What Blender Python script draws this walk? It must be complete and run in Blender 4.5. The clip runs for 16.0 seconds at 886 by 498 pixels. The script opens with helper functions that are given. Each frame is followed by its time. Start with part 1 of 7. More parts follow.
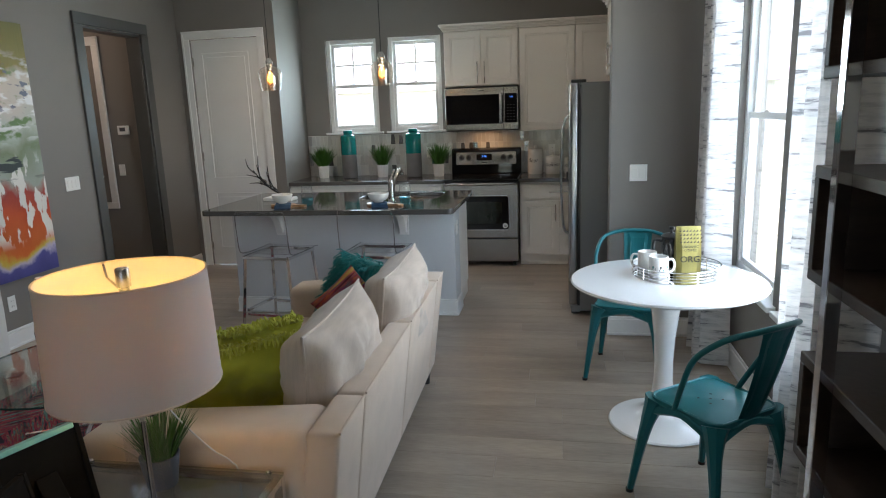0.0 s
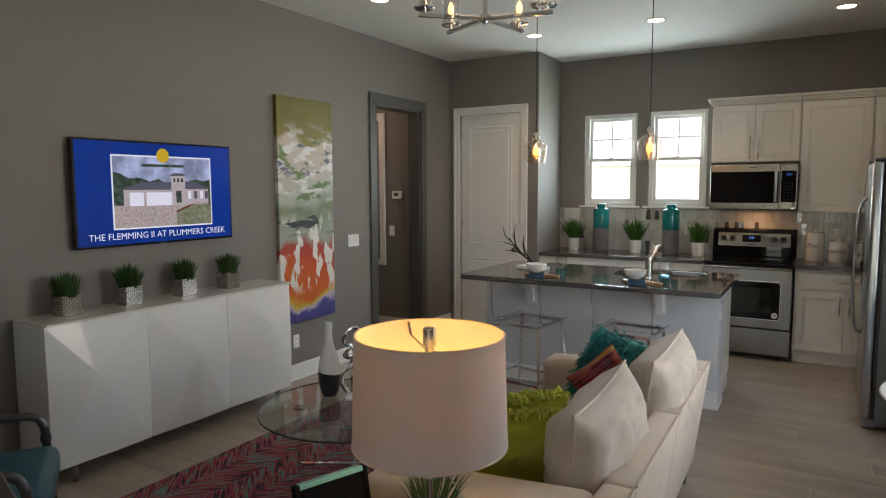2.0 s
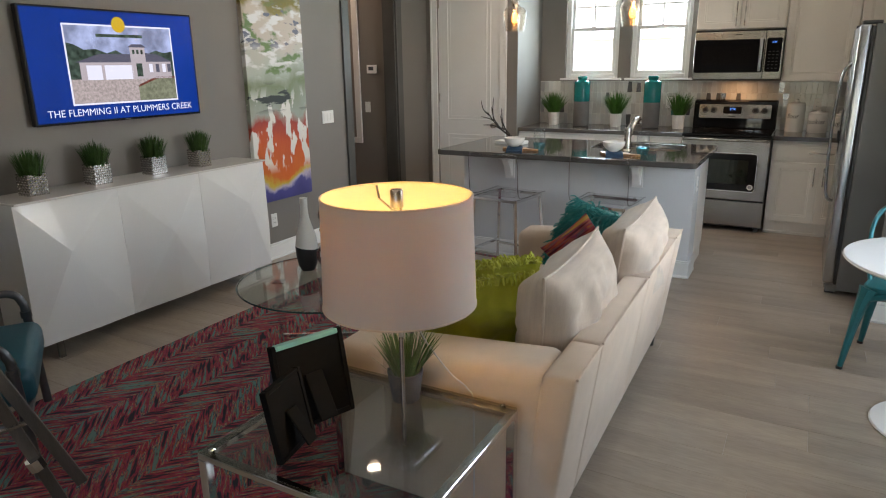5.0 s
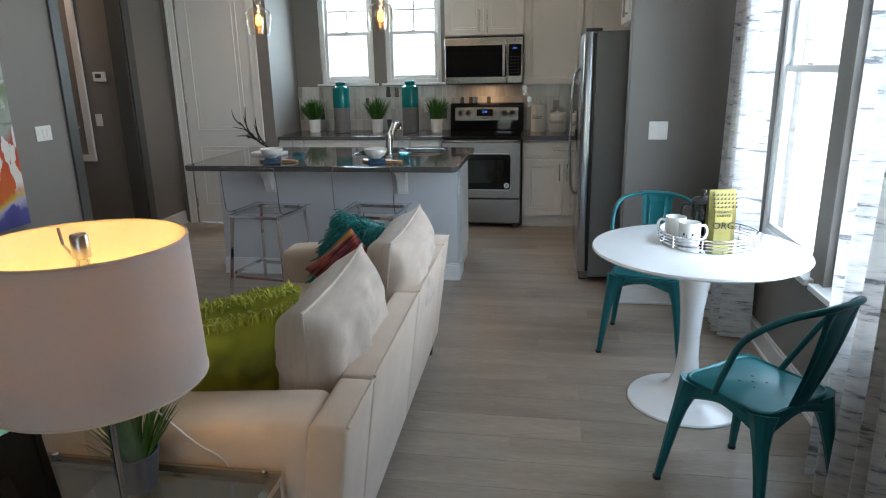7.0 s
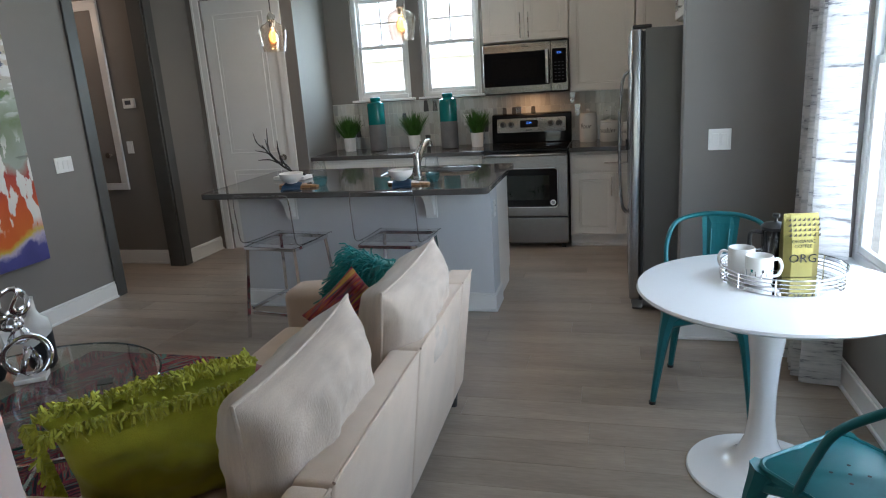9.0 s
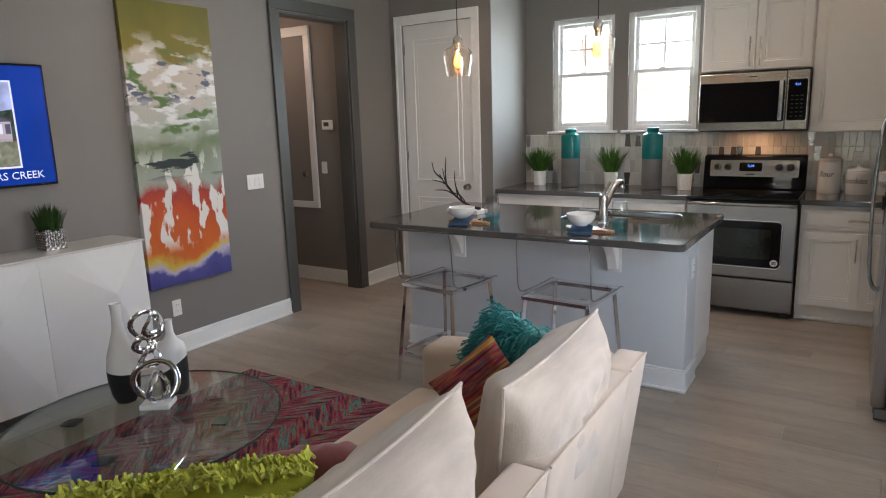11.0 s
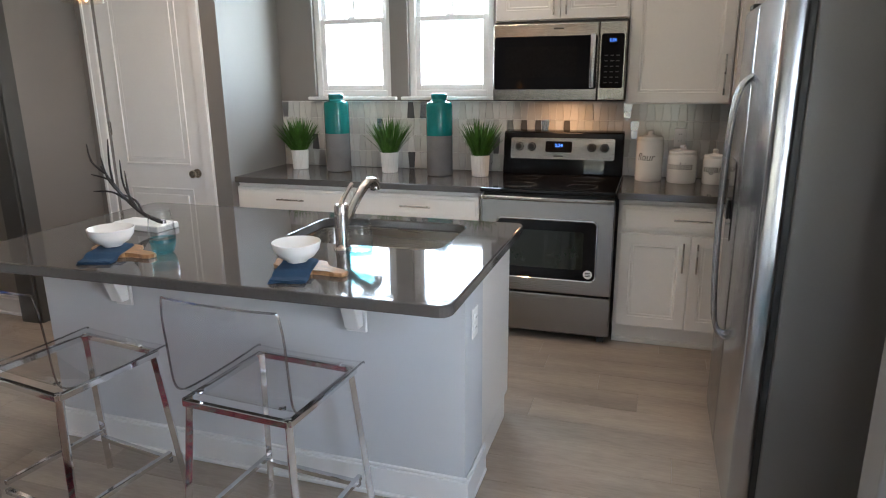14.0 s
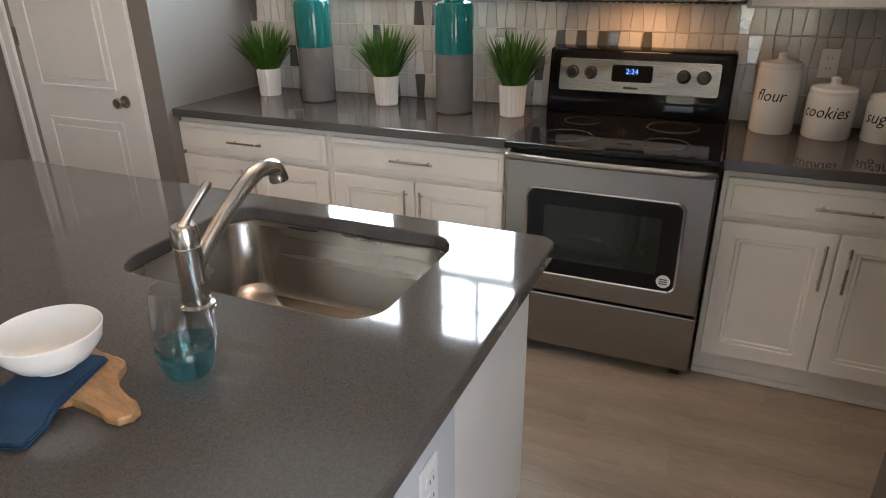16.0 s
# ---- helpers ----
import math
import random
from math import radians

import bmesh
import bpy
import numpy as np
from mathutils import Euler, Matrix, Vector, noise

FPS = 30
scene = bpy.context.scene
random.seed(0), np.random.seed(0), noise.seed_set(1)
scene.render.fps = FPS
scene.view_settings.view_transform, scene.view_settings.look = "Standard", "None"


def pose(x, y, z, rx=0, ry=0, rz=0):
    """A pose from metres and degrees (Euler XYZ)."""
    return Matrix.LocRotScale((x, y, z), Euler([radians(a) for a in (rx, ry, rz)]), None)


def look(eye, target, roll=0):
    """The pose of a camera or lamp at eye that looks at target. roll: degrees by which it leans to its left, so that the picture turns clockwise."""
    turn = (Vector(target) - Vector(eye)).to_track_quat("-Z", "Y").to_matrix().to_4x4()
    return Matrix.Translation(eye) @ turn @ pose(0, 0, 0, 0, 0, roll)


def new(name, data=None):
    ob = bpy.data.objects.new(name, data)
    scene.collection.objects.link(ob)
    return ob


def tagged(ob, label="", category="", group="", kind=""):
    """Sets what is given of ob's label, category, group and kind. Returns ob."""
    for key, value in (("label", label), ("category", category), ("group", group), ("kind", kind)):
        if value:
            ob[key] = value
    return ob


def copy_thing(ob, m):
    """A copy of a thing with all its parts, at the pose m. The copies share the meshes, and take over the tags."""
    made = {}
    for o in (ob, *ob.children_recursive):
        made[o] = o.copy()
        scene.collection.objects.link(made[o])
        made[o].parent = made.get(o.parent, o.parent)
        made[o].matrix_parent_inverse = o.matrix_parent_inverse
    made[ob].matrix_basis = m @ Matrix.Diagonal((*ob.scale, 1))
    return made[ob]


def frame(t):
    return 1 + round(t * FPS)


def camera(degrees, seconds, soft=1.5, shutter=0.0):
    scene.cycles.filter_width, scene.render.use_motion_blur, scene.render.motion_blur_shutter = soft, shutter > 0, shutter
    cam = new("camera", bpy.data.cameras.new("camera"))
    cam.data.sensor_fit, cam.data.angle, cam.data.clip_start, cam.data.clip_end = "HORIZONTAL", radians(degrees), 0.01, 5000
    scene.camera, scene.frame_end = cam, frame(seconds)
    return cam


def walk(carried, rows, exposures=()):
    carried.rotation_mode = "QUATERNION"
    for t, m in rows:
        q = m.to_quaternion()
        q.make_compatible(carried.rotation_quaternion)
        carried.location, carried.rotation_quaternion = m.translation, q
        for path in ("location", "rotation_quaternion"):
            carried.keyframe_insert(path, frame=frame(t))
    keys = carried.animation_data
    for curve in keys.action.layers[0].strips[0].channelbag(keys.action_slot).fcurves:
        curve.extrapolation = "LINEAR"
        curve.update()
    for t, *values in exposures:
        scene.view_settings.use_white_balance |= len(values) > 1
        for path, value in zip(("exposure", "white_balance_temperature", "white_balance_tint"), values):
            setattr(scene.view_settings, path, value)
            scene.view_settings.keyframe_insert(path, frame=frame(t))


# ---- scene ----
cam = camera(68.3, 16.0, soft=1.1)
PATH = [
    (0, (0.666, 1.054, 1.619), (0.313, 2.978, 1.206), -2.1),
    (0.5, (0.609, 1.071, 1.636), (0.265, 3.02, 1.353), -1.9),
    (1, (0.558, 1.067, 1.633), (0.028, 2.982, 1.4), -1.0),
    (1.5, (0.532, 1.056, 1.631), (-0.272, 2.874, 1.414), -0.7),
    (2, (0.498, 1.033, 1.634), (-0.514, 2.747, 1.445), -0.2),
    (2.5, (0.486, 1.029, 1.636), (-0.615, 2.691, 1.475), 0.3),
    (3, (0.482, 1.04, 1.623), (-0.697, 2.64, 1.401), -0.1),
    (3.2, (0.479, 1.046, 1.603), (-0.721, 2.617, 1.299), -0.6),
    (5.3, (0.523, 1.073, 1.566), (-0.265, 2.82, 0.995), -0.0),
    (5.5, (0.517, 1.098, 1.556), (-0.136, 2.894, 0.968), 0.4),
    (6, (0.568, 1.232, 1.557), (0.184, 3.098, 0.948), 1.1),
    (6.5, (0.558, 1.306, 1.56), (0.232, 3.2, 1.007), 0.1),
    (7, (0.509, 1.336, 1.571), (0.197, 3.237, 1.035), -1.1),
    (7.5, (0.465, 1.354, 1.569), (0.112, 3.248, 1.034), -1.9),
    (8, (0.481, 1.432, 1.576), (0.213, 3.343, 1.049), -2.4),
    (8.5, (0.574, 1.632, 1.588), (0.293, 3.548, 1.085), -3.2),
    (9, (0.634, 1.851, 1.565), (0.129, 3.72, 1.066), -3.8),
    (9.5, (0.627, 2.123, 1.586), (-0.086, 3.931, 1.114), -4.2),
    (10, (0.645, 2.279, 1.582), (-0.262, 4.004, 1.134), -3.5),
    (10.2, (0.634, 2.315, 1.579), (-0.38, 3.983, 1.141), -3.4),
    (12.3, (0.566, 2.735, 1.555), (-0.503, 4.394, 1.234), -0.8),
    (12.5, (0.534, 2.844, 1.569), (-0.412, 4.573, 1.229), -0.9),
    (13, (0.491, 3.173, 1.529), (-0.099, 5.026, 1.064), -0.0),
    (13.5, (0.487, 3.573, 1.546), (-0.12, 5.408, 1.032), -0.7),
    (14, (0.419, 4.035, 1.562), (-0.173, 5.874, 1.046), -0.6),
    (14.5, (0.386, 4.488, 1.543), (-0.145, 6.344, 1.019), -0.5),
    (15, (0.339, 4.905, 1.552), (-0.408, 6.665, 0.964), -1.1),
    (15.5, (0.248, 5.227, 1.551), (-0.5, 6.939, 0.837), -0.6),
    (16, (0.233, 5.37, 1.551), (-0.502, 7.046, 0.746), -0.7),
]
walk(cam, [(t, look(eye, target, roll)) for t, eye, target, roll in PATH], [(0, 3.05, 6480, 15), (1.0, 3.0, 6880, 16), (3.2, 3.0, 7330, 18), (5.5, 3.45, 6880, 17), (6.5, 3.25, 6380, 15), (8.5, 3.0, 6180, 13), (9.3, 3.05, 6380, 18), (10, 3.35, 6780, 21), (12.5, 3.4, 6830, 22), (13.5, 3.65, 6680, 20), (14, 3.75, 6580, 20), (14.5, 3.65, 6630, 20), (16, 3.6, 7180, 23)])

# ---- light ----
world = bpy.data.worlds.new("world")
scene.world = world
world.use_nodes = True
wn = world.node_tree.nodes
sky = wn.new("ShaderNodeTexSky")
sky.sky_type = "NISHITA"
sky.sun_disc = False
sky.sun_elevation, sky.sun_rotation = radians(37), radians(-86)
sky.air_density, sky.dust_density = 1.0, 2.5
world.node_tree.links.new(sky.outputs[0], wn["Background"].inputs[0])
wn["Background"].inputs[1].default_value = 0.15


def lamp(name, kind, m, energy, color=(1, 1, 1), size=0.1, size_y=None, spot=None):
    d = bpy.data.lights.new(name, kind)
    d.energy, d.color = energy, color
    if kind == "AREA":
        d.shape, d.size, d.size_y = "RECTANGLE", size, size_y or size
    elif kind == "SUN":
        d.angle = size
    else:
        d.shadow_soft_size = size
    if spot:
        d.spot_size, d.spot_blend = radians(spot), 0.6
    ob = new(name, d)
    ob.matrix_world = m
    return ob


WARM = (1.0, 0.72, 0.42)
SOFTWARM = (1.0, 0.76, 0.56)
DAY = (0.73, 0.915, 1.0)
NORTH_DAY = (0.66, 0.91, 1.0)
lamp("sun", "SUN", look((0, 0, 0), (0.80, -0.05, -0.60)), 5.0, (1.0, 0.97, 0.92), radians(2))
for yc, wid, power in ((3.875, 0.85, 5.2), (4.875, 0.85, 3.4)):
    lamp("window_daylight", "AREA", pose(1.885, yc, 1.53, 0, 90, 0), power, DAY, 1.84, wid)
for xc in (-1.668, -0.938):
    lamp("window_daylight", "AREA", pose(xc, 8.595, 1.93, -90, 0, 0), 3.8, NORTH_DAY, 0.59, 1.02)
# Fill from the south, through an opening added out of view.
lamp("window_daylight", "AREA", pose(0.85, -2.285, 1.35, 90, 0, 0), 0.16, DAY, 1.6, 2.4)
# The first two fittings are known; the other five are added for warm fill.
DOWNLIGHTS = ((-0.87, 7.0), (-2.55, 5.25), (0.7, 5.0), (0.7, 1.9), (-2.5, 1.6), (0.55, 7.35), (-2.0, 7.0))
for x, y in DOWNLIGHTS:
    lamp("downlight_lamp", "SPOT", pose(x, y, 3.05), (0.35 if x > 0.5 else 2.2) if y > 5.5 else 0.55, SOFTWARM, 0.05, spot=120)
lamp("table_lamp_light", "POINT", pose(-0.323, 2.357, 1.225), 0.46, (1.0, 0.59, 0.15), 0.04)
lamp("chandelier_light", "POINT", pose(-0.99, 3.97, 2.62), 0.32, WARM, 0.12)
for x, y in ((-1.568, 6.02), (-0.66, 5.995)):
    lamp("pendant_light", "POINT", pose(x, y, 1.96), 0.35, WARM, 0.02)
lamp("cooktop_light", "AREA", pose(-0.14, 8.24, 1.388), 0.12, (1.0, 0.58, 0.28), 0.22, 0.08)
lamp("tripod_lamp_light", "POINT", pose(-1.60, 1.80, 1.385), 0.10, WARM, 0.03)
# Bare point light added to brighten the hall; no fitting belongs to it.
lamp("hall_lamp", "POINT", pose(-4.6, 6.5, 2.35), 1.2, SOFTWARM, 0.1)


# ---- materials ----
def mat(name, col, rough=0.5, metal=0.0, var=0.08, scale=5.0, bump=0.0, bscale=90.0, stretch=(1, 1, 1), rvar=0.08,
        coat=0.0, trans=0.0, emit=None, power=0.0, rnd=0.0, spec=0.5, ior=1.45, sheen=0.0):
    m = bpy.data.materials.new(name)
    m.use_nodes = True
    nt = m.node_tree
    n, l = nt.nodes, nt.links
    b = n["Principled BSDF"]
    b.inputs["Metallic"].default_value = metal
    b.inputs["IOR"].default_value = ior
    b.inputs["Specular IOR Level"].default_value = spec
    b.inputs["Coat Weight"].default_value = coat
    b.inputs["Coat Roughness"].default_value = 0.05
    b.inputs["Transmission Weight"].default_value = trans
    b.inputs["Sheen Weight"].default_value = sheen
    if emit:
        b.inputs["Emission Color"].default_value = (*emit, 1)
        b.inputs["Emission Strength"].default_value = power
    tc = n.new("ShaderNodeTexCoord")
    mp = n.new("ShaderNodeMapping")
    mp.inputs["Scale"].default_value = stretch
    if rnd:
        oi = n.new("ShaderNodeObjectInfo")
        mul = n.new("ShaderNodeMath")
        mul.operation = "MULTIPLY"
        mul.inputs[1].default_value = 37.0
        l.new(oi.outputs["Random"], mul.inputs[0])
        l.new(mul.outputs[0], mp.inputs["Location"])
    l.new(tc.outputs["Object"], mp.inputs["Vector"])
    big = n.new("ShaderNodeTexNoise")
    big.inputs["Scale"].default_value, big.inputs["Detail"].default_value = scale, 5
    l.new(mp.outputs[0], big.inputs["Vector"])
    fine = n.new("ShaderNodeTexNoise")
    fine.inputs["Scale"].default_value, fine.inputs["Detail"].default_value = bscale, 3
    l.new(mp.outputs[0], fine.inputs["Vector"])
    add = n.new("ShaderNodeMath")
    add.operation = "MULTIPLY_ADD"
    add.inputs[1].default_value, add.inputs[2].default_value = 0.35, 0.0
    l.new(fine.outputs["Fac"], add.inputs[0])
    add2 = n.new("ShaderNodeMath")
    add2.operation = "MULTIPLY_ADD"
    add2.inputs[1].default_value = 0.65
    l.new(big.outputs["Fac"], add2.inputs[0])
    l.new(add.outputs[0], add2.inputs[2])
    ramp = n.new("ShaderNodeValToRGB")
    ramp.color_ramp.elements[0].position, ramp.color_ramp.elements[1].position = 0.3, 0.7
    ramp.color_ramp.elements[0].color = (*[c * (1 - var) for c in col], 1)
    ramp.color_ramp.elements[1].color = (*[min(1, c * (1 + var)) for c in col], 1)
    l.new(add2.outputs[0], ramp.inputs[0])
    out = ramp.outputs[0]
    if rnd:
        hsv = n.new("ShaderNodeHueSaturation")
        mr = n.new("ShaderNodeMapRange")
        mr.inputs["To Min"].default_value, mr.inputs["To Max"].default_value = 1 - rnd, 1 + rnd
        l.new(oi.outputs["Random"], mr.inputs["Value"])
        l.new(mr.outputs[0], hsv.inputs["Value"])
        l.new(out, hsv.inputs["Color"])
        out = hsv.outputs[0]
    l.new(out, b.inputs["Base Color"])
    rr = n.new("ShaderNodeMapRange")
    rr.inputs["To Min"].default_value = max(0.0, rough - rvar)
    rr.inputs["To Max"].default_value = min(1.0, rough + rvar)
    l.new(big.outputs["Fac"], rr.inputs["Value"])
    l.new(rr.outputs[0], b.inputs["Roughness"])
    if bump:
        bp = n.new("ShaderNodeBump")
        bp.inputs["Strength"].default_value, bp.inputs["Distance"].default_value = min(1.0, bump * 10), 0.002
        l.new(fine.outputs["Fac"], bp.inputs["Height"])
        l.new(bp.outputs[0], b.inputs["Normal"])
    return m


def glass(name, col=(1, 1, 1), rough=0.0, ior=1.45):
    m = bpy.data.materials.new(name)
    m.use_nodes = True
    b = m.node_tree.nodes["Principled BSDF"]
    b.inputs["Base Color"].default_value = (*col, 1)
    b.inputs["Roughness"].default_value = rough
    b.inputs["IOR"].default_value = ior
    b.inputs["Transmission Weight"].default_value = 1.0
    return m


def thin_glass(name, tint=(1, 1, 1), gloss=0.04, rough=0.0):
    """A thin clear sheet: light passes straight through, with a Fresnel gloss."""
    m = bpy.data.materials.new(name)
    m.use_nodes = True
    n, l = m.node_tree.nodes, m.node_tree.links
    n.remove(n["Principled BSDF"])
    tr, gl, fr, mix = n.new("ShaderNodeBsdfTransparent"), n.new("ShaderNodeBsdfGlossy"), n.new("ShaderNodeLayerWeight"), n.new("ShaderNodeMixShader")
    power, scale = n.new("ShaderNodeMath"), n.new("ShaderNodeMath")
    power.operation, scale.operation = "POWER", "MULTIPLY_ADD"
    power.inputs[1].default_value, scale.inputs[1].default_value, scale.inputs[2].default_value = 4.0, 0.75, gloss
    tr.inputs["Color"].default_value = (*tint, 1)
    gl.inputs["Roughness"].default_value = rough
    fr.inputs["Blend"].default_value = 0.5
    l.new(fr.outputs["Facing"], power.inputs[0])
    l.new(power.outputs[0], scale.inputs[0])
    l.new(scale.outputs[0], mix.inputs[0])
    l.new(tr.outputs[0], mix.inputs[1])
    l.new(gl.outputs[0], mix.inputs[2])
    l.new(mix.outputs[0], n["Material Output"].inputs[0])
    return m


wall_paint = mat("greige wall paint", (0.206, 0.188, 0.172), 0.62, var=0.02, scale=1.3, bump=0.02, bscale=240)
ceil_paint = mat("flat white ceiling paint", (0.72, 0.71, 0.69), 0.8, var=0.02, scale=1.5, bump=0.04, bscale=160)
trim_white = mat("semi-gloss white trim", (0.76, 0.755, 0.74), 0.32, var=0.02, scale=4, bump=0.006, bscale=60)
cab_white = mat("satin white cabinet lacquer", (0.81, 0.77, 0.715), 0.36, var=0.025, scale=3, bump=0.006, bscale=70)
dark_trim = mat("charcoal painted trim", (0.075, 0.074, 0.070), 0.42, var=0.06, scale=6, bump=0.01, bscale=80)
island_paint = mat("pale grey island paint", (0.58, 0.588, 0.595), 0.55, var=0.02, scale=1.6, bump=0.02, bscale=220)
quartz = mat("grey speckled quartz", (0.082, 0.075, 0.069), 0.055, var=0.30, scale=260, bscale=520, rvar=0.015)
steel = mat("brushed stainless steel", (0.32, 0.305, 0.285), 0.25, 1.0, var=0.10, scale=3, bump=0.03, bscale=300, stretch=(0.05, 1, 1), rvar=0.05)
tn = steel.node_tree.nodes.new("ShaderNodeTangent")
tn.direction_type, tn.axis = "RADIAL", "Z"
steel.node_tree.links.new(tn.outputs[0], steel.node_tree.nodes["Principled BSDF"].inputs["Tangent"])
steel.node_tree.nodes["Principled BSDF"].inputs["Anisotropic"].default_value = 0.8
steel_v = mat("stainless steel brushed upright", (0.41, 0.41, 0.415), 0.25, 1.0, var=0.05, scale=3, bump=0.012, bscale=300, stretch=(1, 1, 0.04), rvar=0.05)
fridge_side = mat("grey enamelled sheet metal", (0.19, 0.19, 0.19), 0.42, 0.3, var=0.04, scale=4, bump=0.01, bscale=200)
sink_steel = mat("satin sink steel", (0.35, 0.315, 0.275), 0.28, 1.0, var=0.05, scale=3, bump=0.01, bscale=240, stretch=(0.06, 1, 1))
nickel = mat("brushed nickel", (0.56, 0.53, 0.49), 0.26, 1.0, var=0.05, scale=10, bscale=200)
chrome = mat("polished chrome", (0.78, 0.78, 0.79), 0.06, 1.0, var=0.02, scale=6, rvar=0.02)
black_gloss = mat("black ceramic glass", (0.008, 0.008, 0.009), 0.05, var=0.1, scale=5, rvar=0.02, spec=0.32)
black_plastic = mat("black plastic", (0.018, 0.018, 0.018), 0.38, var=0.15, scale=30)
black_matte = mat("matte black metal", (0.020, 0.020, 0.021), 0.5, var=0.2, scale=20, bump=0.01)
window_glass = thin_glass("window glass")
clear_glass = thin_glass("clear glass", (0.96, 0.97, 0.97))
table_glass = thin_glass("glass table top", (0.84, 0.89, 0.87), 0.06)
acrylic = thin_glass("clear acrylic", (0.96, 0.96, 0.965), 0.035)
# Clear glass; the darker tint puts the shaded floor beneath into its colour.
shade_tint_glass = thin_glass("side table glass", (0.76, 0.77, 0.75), 0.06)
amber_glass = thin_glass("amber bulb glass", (1.0, 0.84, 0.62), 0.05)
acrylic_edge = thin_glass("acrylic edge", (0.70, 0.70, 0.72), 0.30, 0.05)
blue_glass = thin_glass("aqua blue glass", (0.50, 0.88, 0.95), 0.08)
pendant_glass = thin_glass("pendant glass", (1.0, 0.965, 0.92), 0.10)
teal_metal = mat("teal powder-coated steel", (0.006, 0.125, 0.140), 0.34, 0.15, var=0.08, scale=5, bump=0.004, bscale=120)
teal_glaze = mat("glossy teal glaze", (0.005, 0.15, 0.145), 0.10, var=0.10, scale=7, rvar=0.04)
cement = mat("grey cement glaze", (0.15, 0.145, 0.14), 0.75, var=0.12, scale=14, bump=0.03, bscale=150)
white_gloss = mat("glossy white lacquer", (0.82, 0.82, 0.81), 0.14, var=0.015, scale=3, rvar=0.04, coat=0.4)
white_ceramic = mat("white ceramic", (0.76, 0.74, 0.70), 0.24, var=0.03, scale=12)
white_matte = mat("matte white porcelain", (0.74, 0.73, 0.70), 0.6, var=0.03, scale=12)
console_white = mat("white high-gloss panel", (0.74, 0.73, 0.71), 0.22, var=0.015, scale=2, rvar=0.05)
linen = mat("cream woven upholstery", (0.62, 0.50, 0.40), 0.9, var=0.09, scale=9, bump=0.09, bscale=420, sheen=0.25)
linen_cushion = mat("oatmeal striped cushion cloth", (0.51, 0.43, 0.36), 0.92, var=0.16, scale=6, bump=0.10, bscale=120, stretch=(1, 7, 1), sheen=0.25)
lime = mat("lime green velour", (0.38, 0.40, 0.03), 0.85, var=0.22, scale=12, bump=0.09, bscale=300, sheen=0.2)
lime_fringe = mat("lime green wool fringe", (0.46, 0.48, 0.06), 0.95, var=0.25, scale=30, sheen=0.2)
teal_cloth = mat("teal wool cloth", (0.005, 0.205, 0.195), 0.92, var=0.28, scale=18, bump=0.1, bscale=260, sheen=0.2)
rose_cloth = mat("dusty rose velvet", (0.26, 0.075, 0.075), 0.85, var=0.2, scale=14, bump=0.06, bscale=240, sheen=0.2)
leather_blue = mat("petrol blue leather", (0.008, 0.072, 0.10), 0.36, var=0.18, scale=16, bump=0.05, bscale=180)
gunmetal = mat("gunmetal pipe", (0.10, 0.10, 0.105), 0.35, 0.9, var=0.2, scale=25, bump=0.02)
dark_wood = mat("espresso stained wood", (0.050, 0.034, 0.026), 0.46, var=0.35, scale=5, bump=0.03, bscale=60, stretch=(1, 1, 9))
grey_wood = mat("weathered dark oak", (0.060, 0.046, 0.037), 0.5, var=0.35, scale=6, bump=0.03, bscale=60, stretch=(8, 8, 1))
olive_wood = mat("olive wood", (0.33, 0.17, 0.075), 0.45, var=0.45, scale=14, bump=0.02, bscale=70, stretch=(1, 5, 1))
navy_cloth = mat("navy linen napkin", (0.012, 0.050, 0.105), 0.9, var=0.2, scale=18, bump=0.08, bscale=380)
leaf_green = mat("green grass blades", (0.046, 0.125, 0.018), 0.5, var=0.45, scale=22, spec=0.4)
leaf_dark = mat("deep green grass tufts", (0.030, 0.072, 0.014), 0.6, var=0.5, scale=30, spec=0.3)
twig = mat("charred twig", (0.018, 0.016, 0.016), 0.7, var=0.3, scale=40, bump=0.05)
hammered = mat("hammered silver ceramic", (0.45, 0.43, 0.41), 0.16, 1.0, var=0.06, scale=20)
slate_pot = mat("slate grey pot", (0.075, 0.08, 0.092), 0.6, var=0.08, scale=10)
screen_black = mat("black bezel", (0.008, 0.008, 0.009), 0.25, var=0.1)
plastic_white = mat("white switch plastic", (0.80, 0.79, 0.77), 0.35, var=0.01)
mint_paint = mat("mint painted frame", (0.20, 0.47, 0.42), 0.45, var=0.06, scale=10)
gold_bag = mat("gold foil pouch", (0.27, 0.225, 0.07), 0.35, 0.6, var=0.12, scale=20, bump=0.03, bscale=60)
ink = mat("black ink", (0.012, 0.012, 0.012), 0.6)
cord = mat("clear vinyl cord", (0.60, 0.60, 0.62), 0.25, var=0.05)
paper = mat("cream book paper", (0.66, 0.60, 0.48), 0.8, var=0.08, scale=30)
bulb_glow = mat("glowing filament bulb", (1.0, 0.75, 0.4), 0.3, emit=(1.0, 0.46, 0.13), power=0.55)
bulb_soft = mat("soft glowing bulb", (1.0, 0.8, 0.5), 0.3, emit=(1.0, 0.66, 0.30), power=2.0)
can_glow = mat("downlight lens", (1, 0.95, 0.85), 0.4, emit=(1.0, 0.86, 0.66), power=4)
display_blue = mat("blue display digits", (0.05, 0.2, 1.0), 0.4, emit=(0.08, 0.28, 1.0), power=0.22)
grass_ground = mat("lawn", (0.23, 0.25, 0.17), 0.95, var=0.25, scale=0.6, bump=0.1, bscale=30)
stucco = mat("pale stucco", (0.70, 0.69, 0.66), 0.9, var=0.06, scale=1.0, bump=0.03)
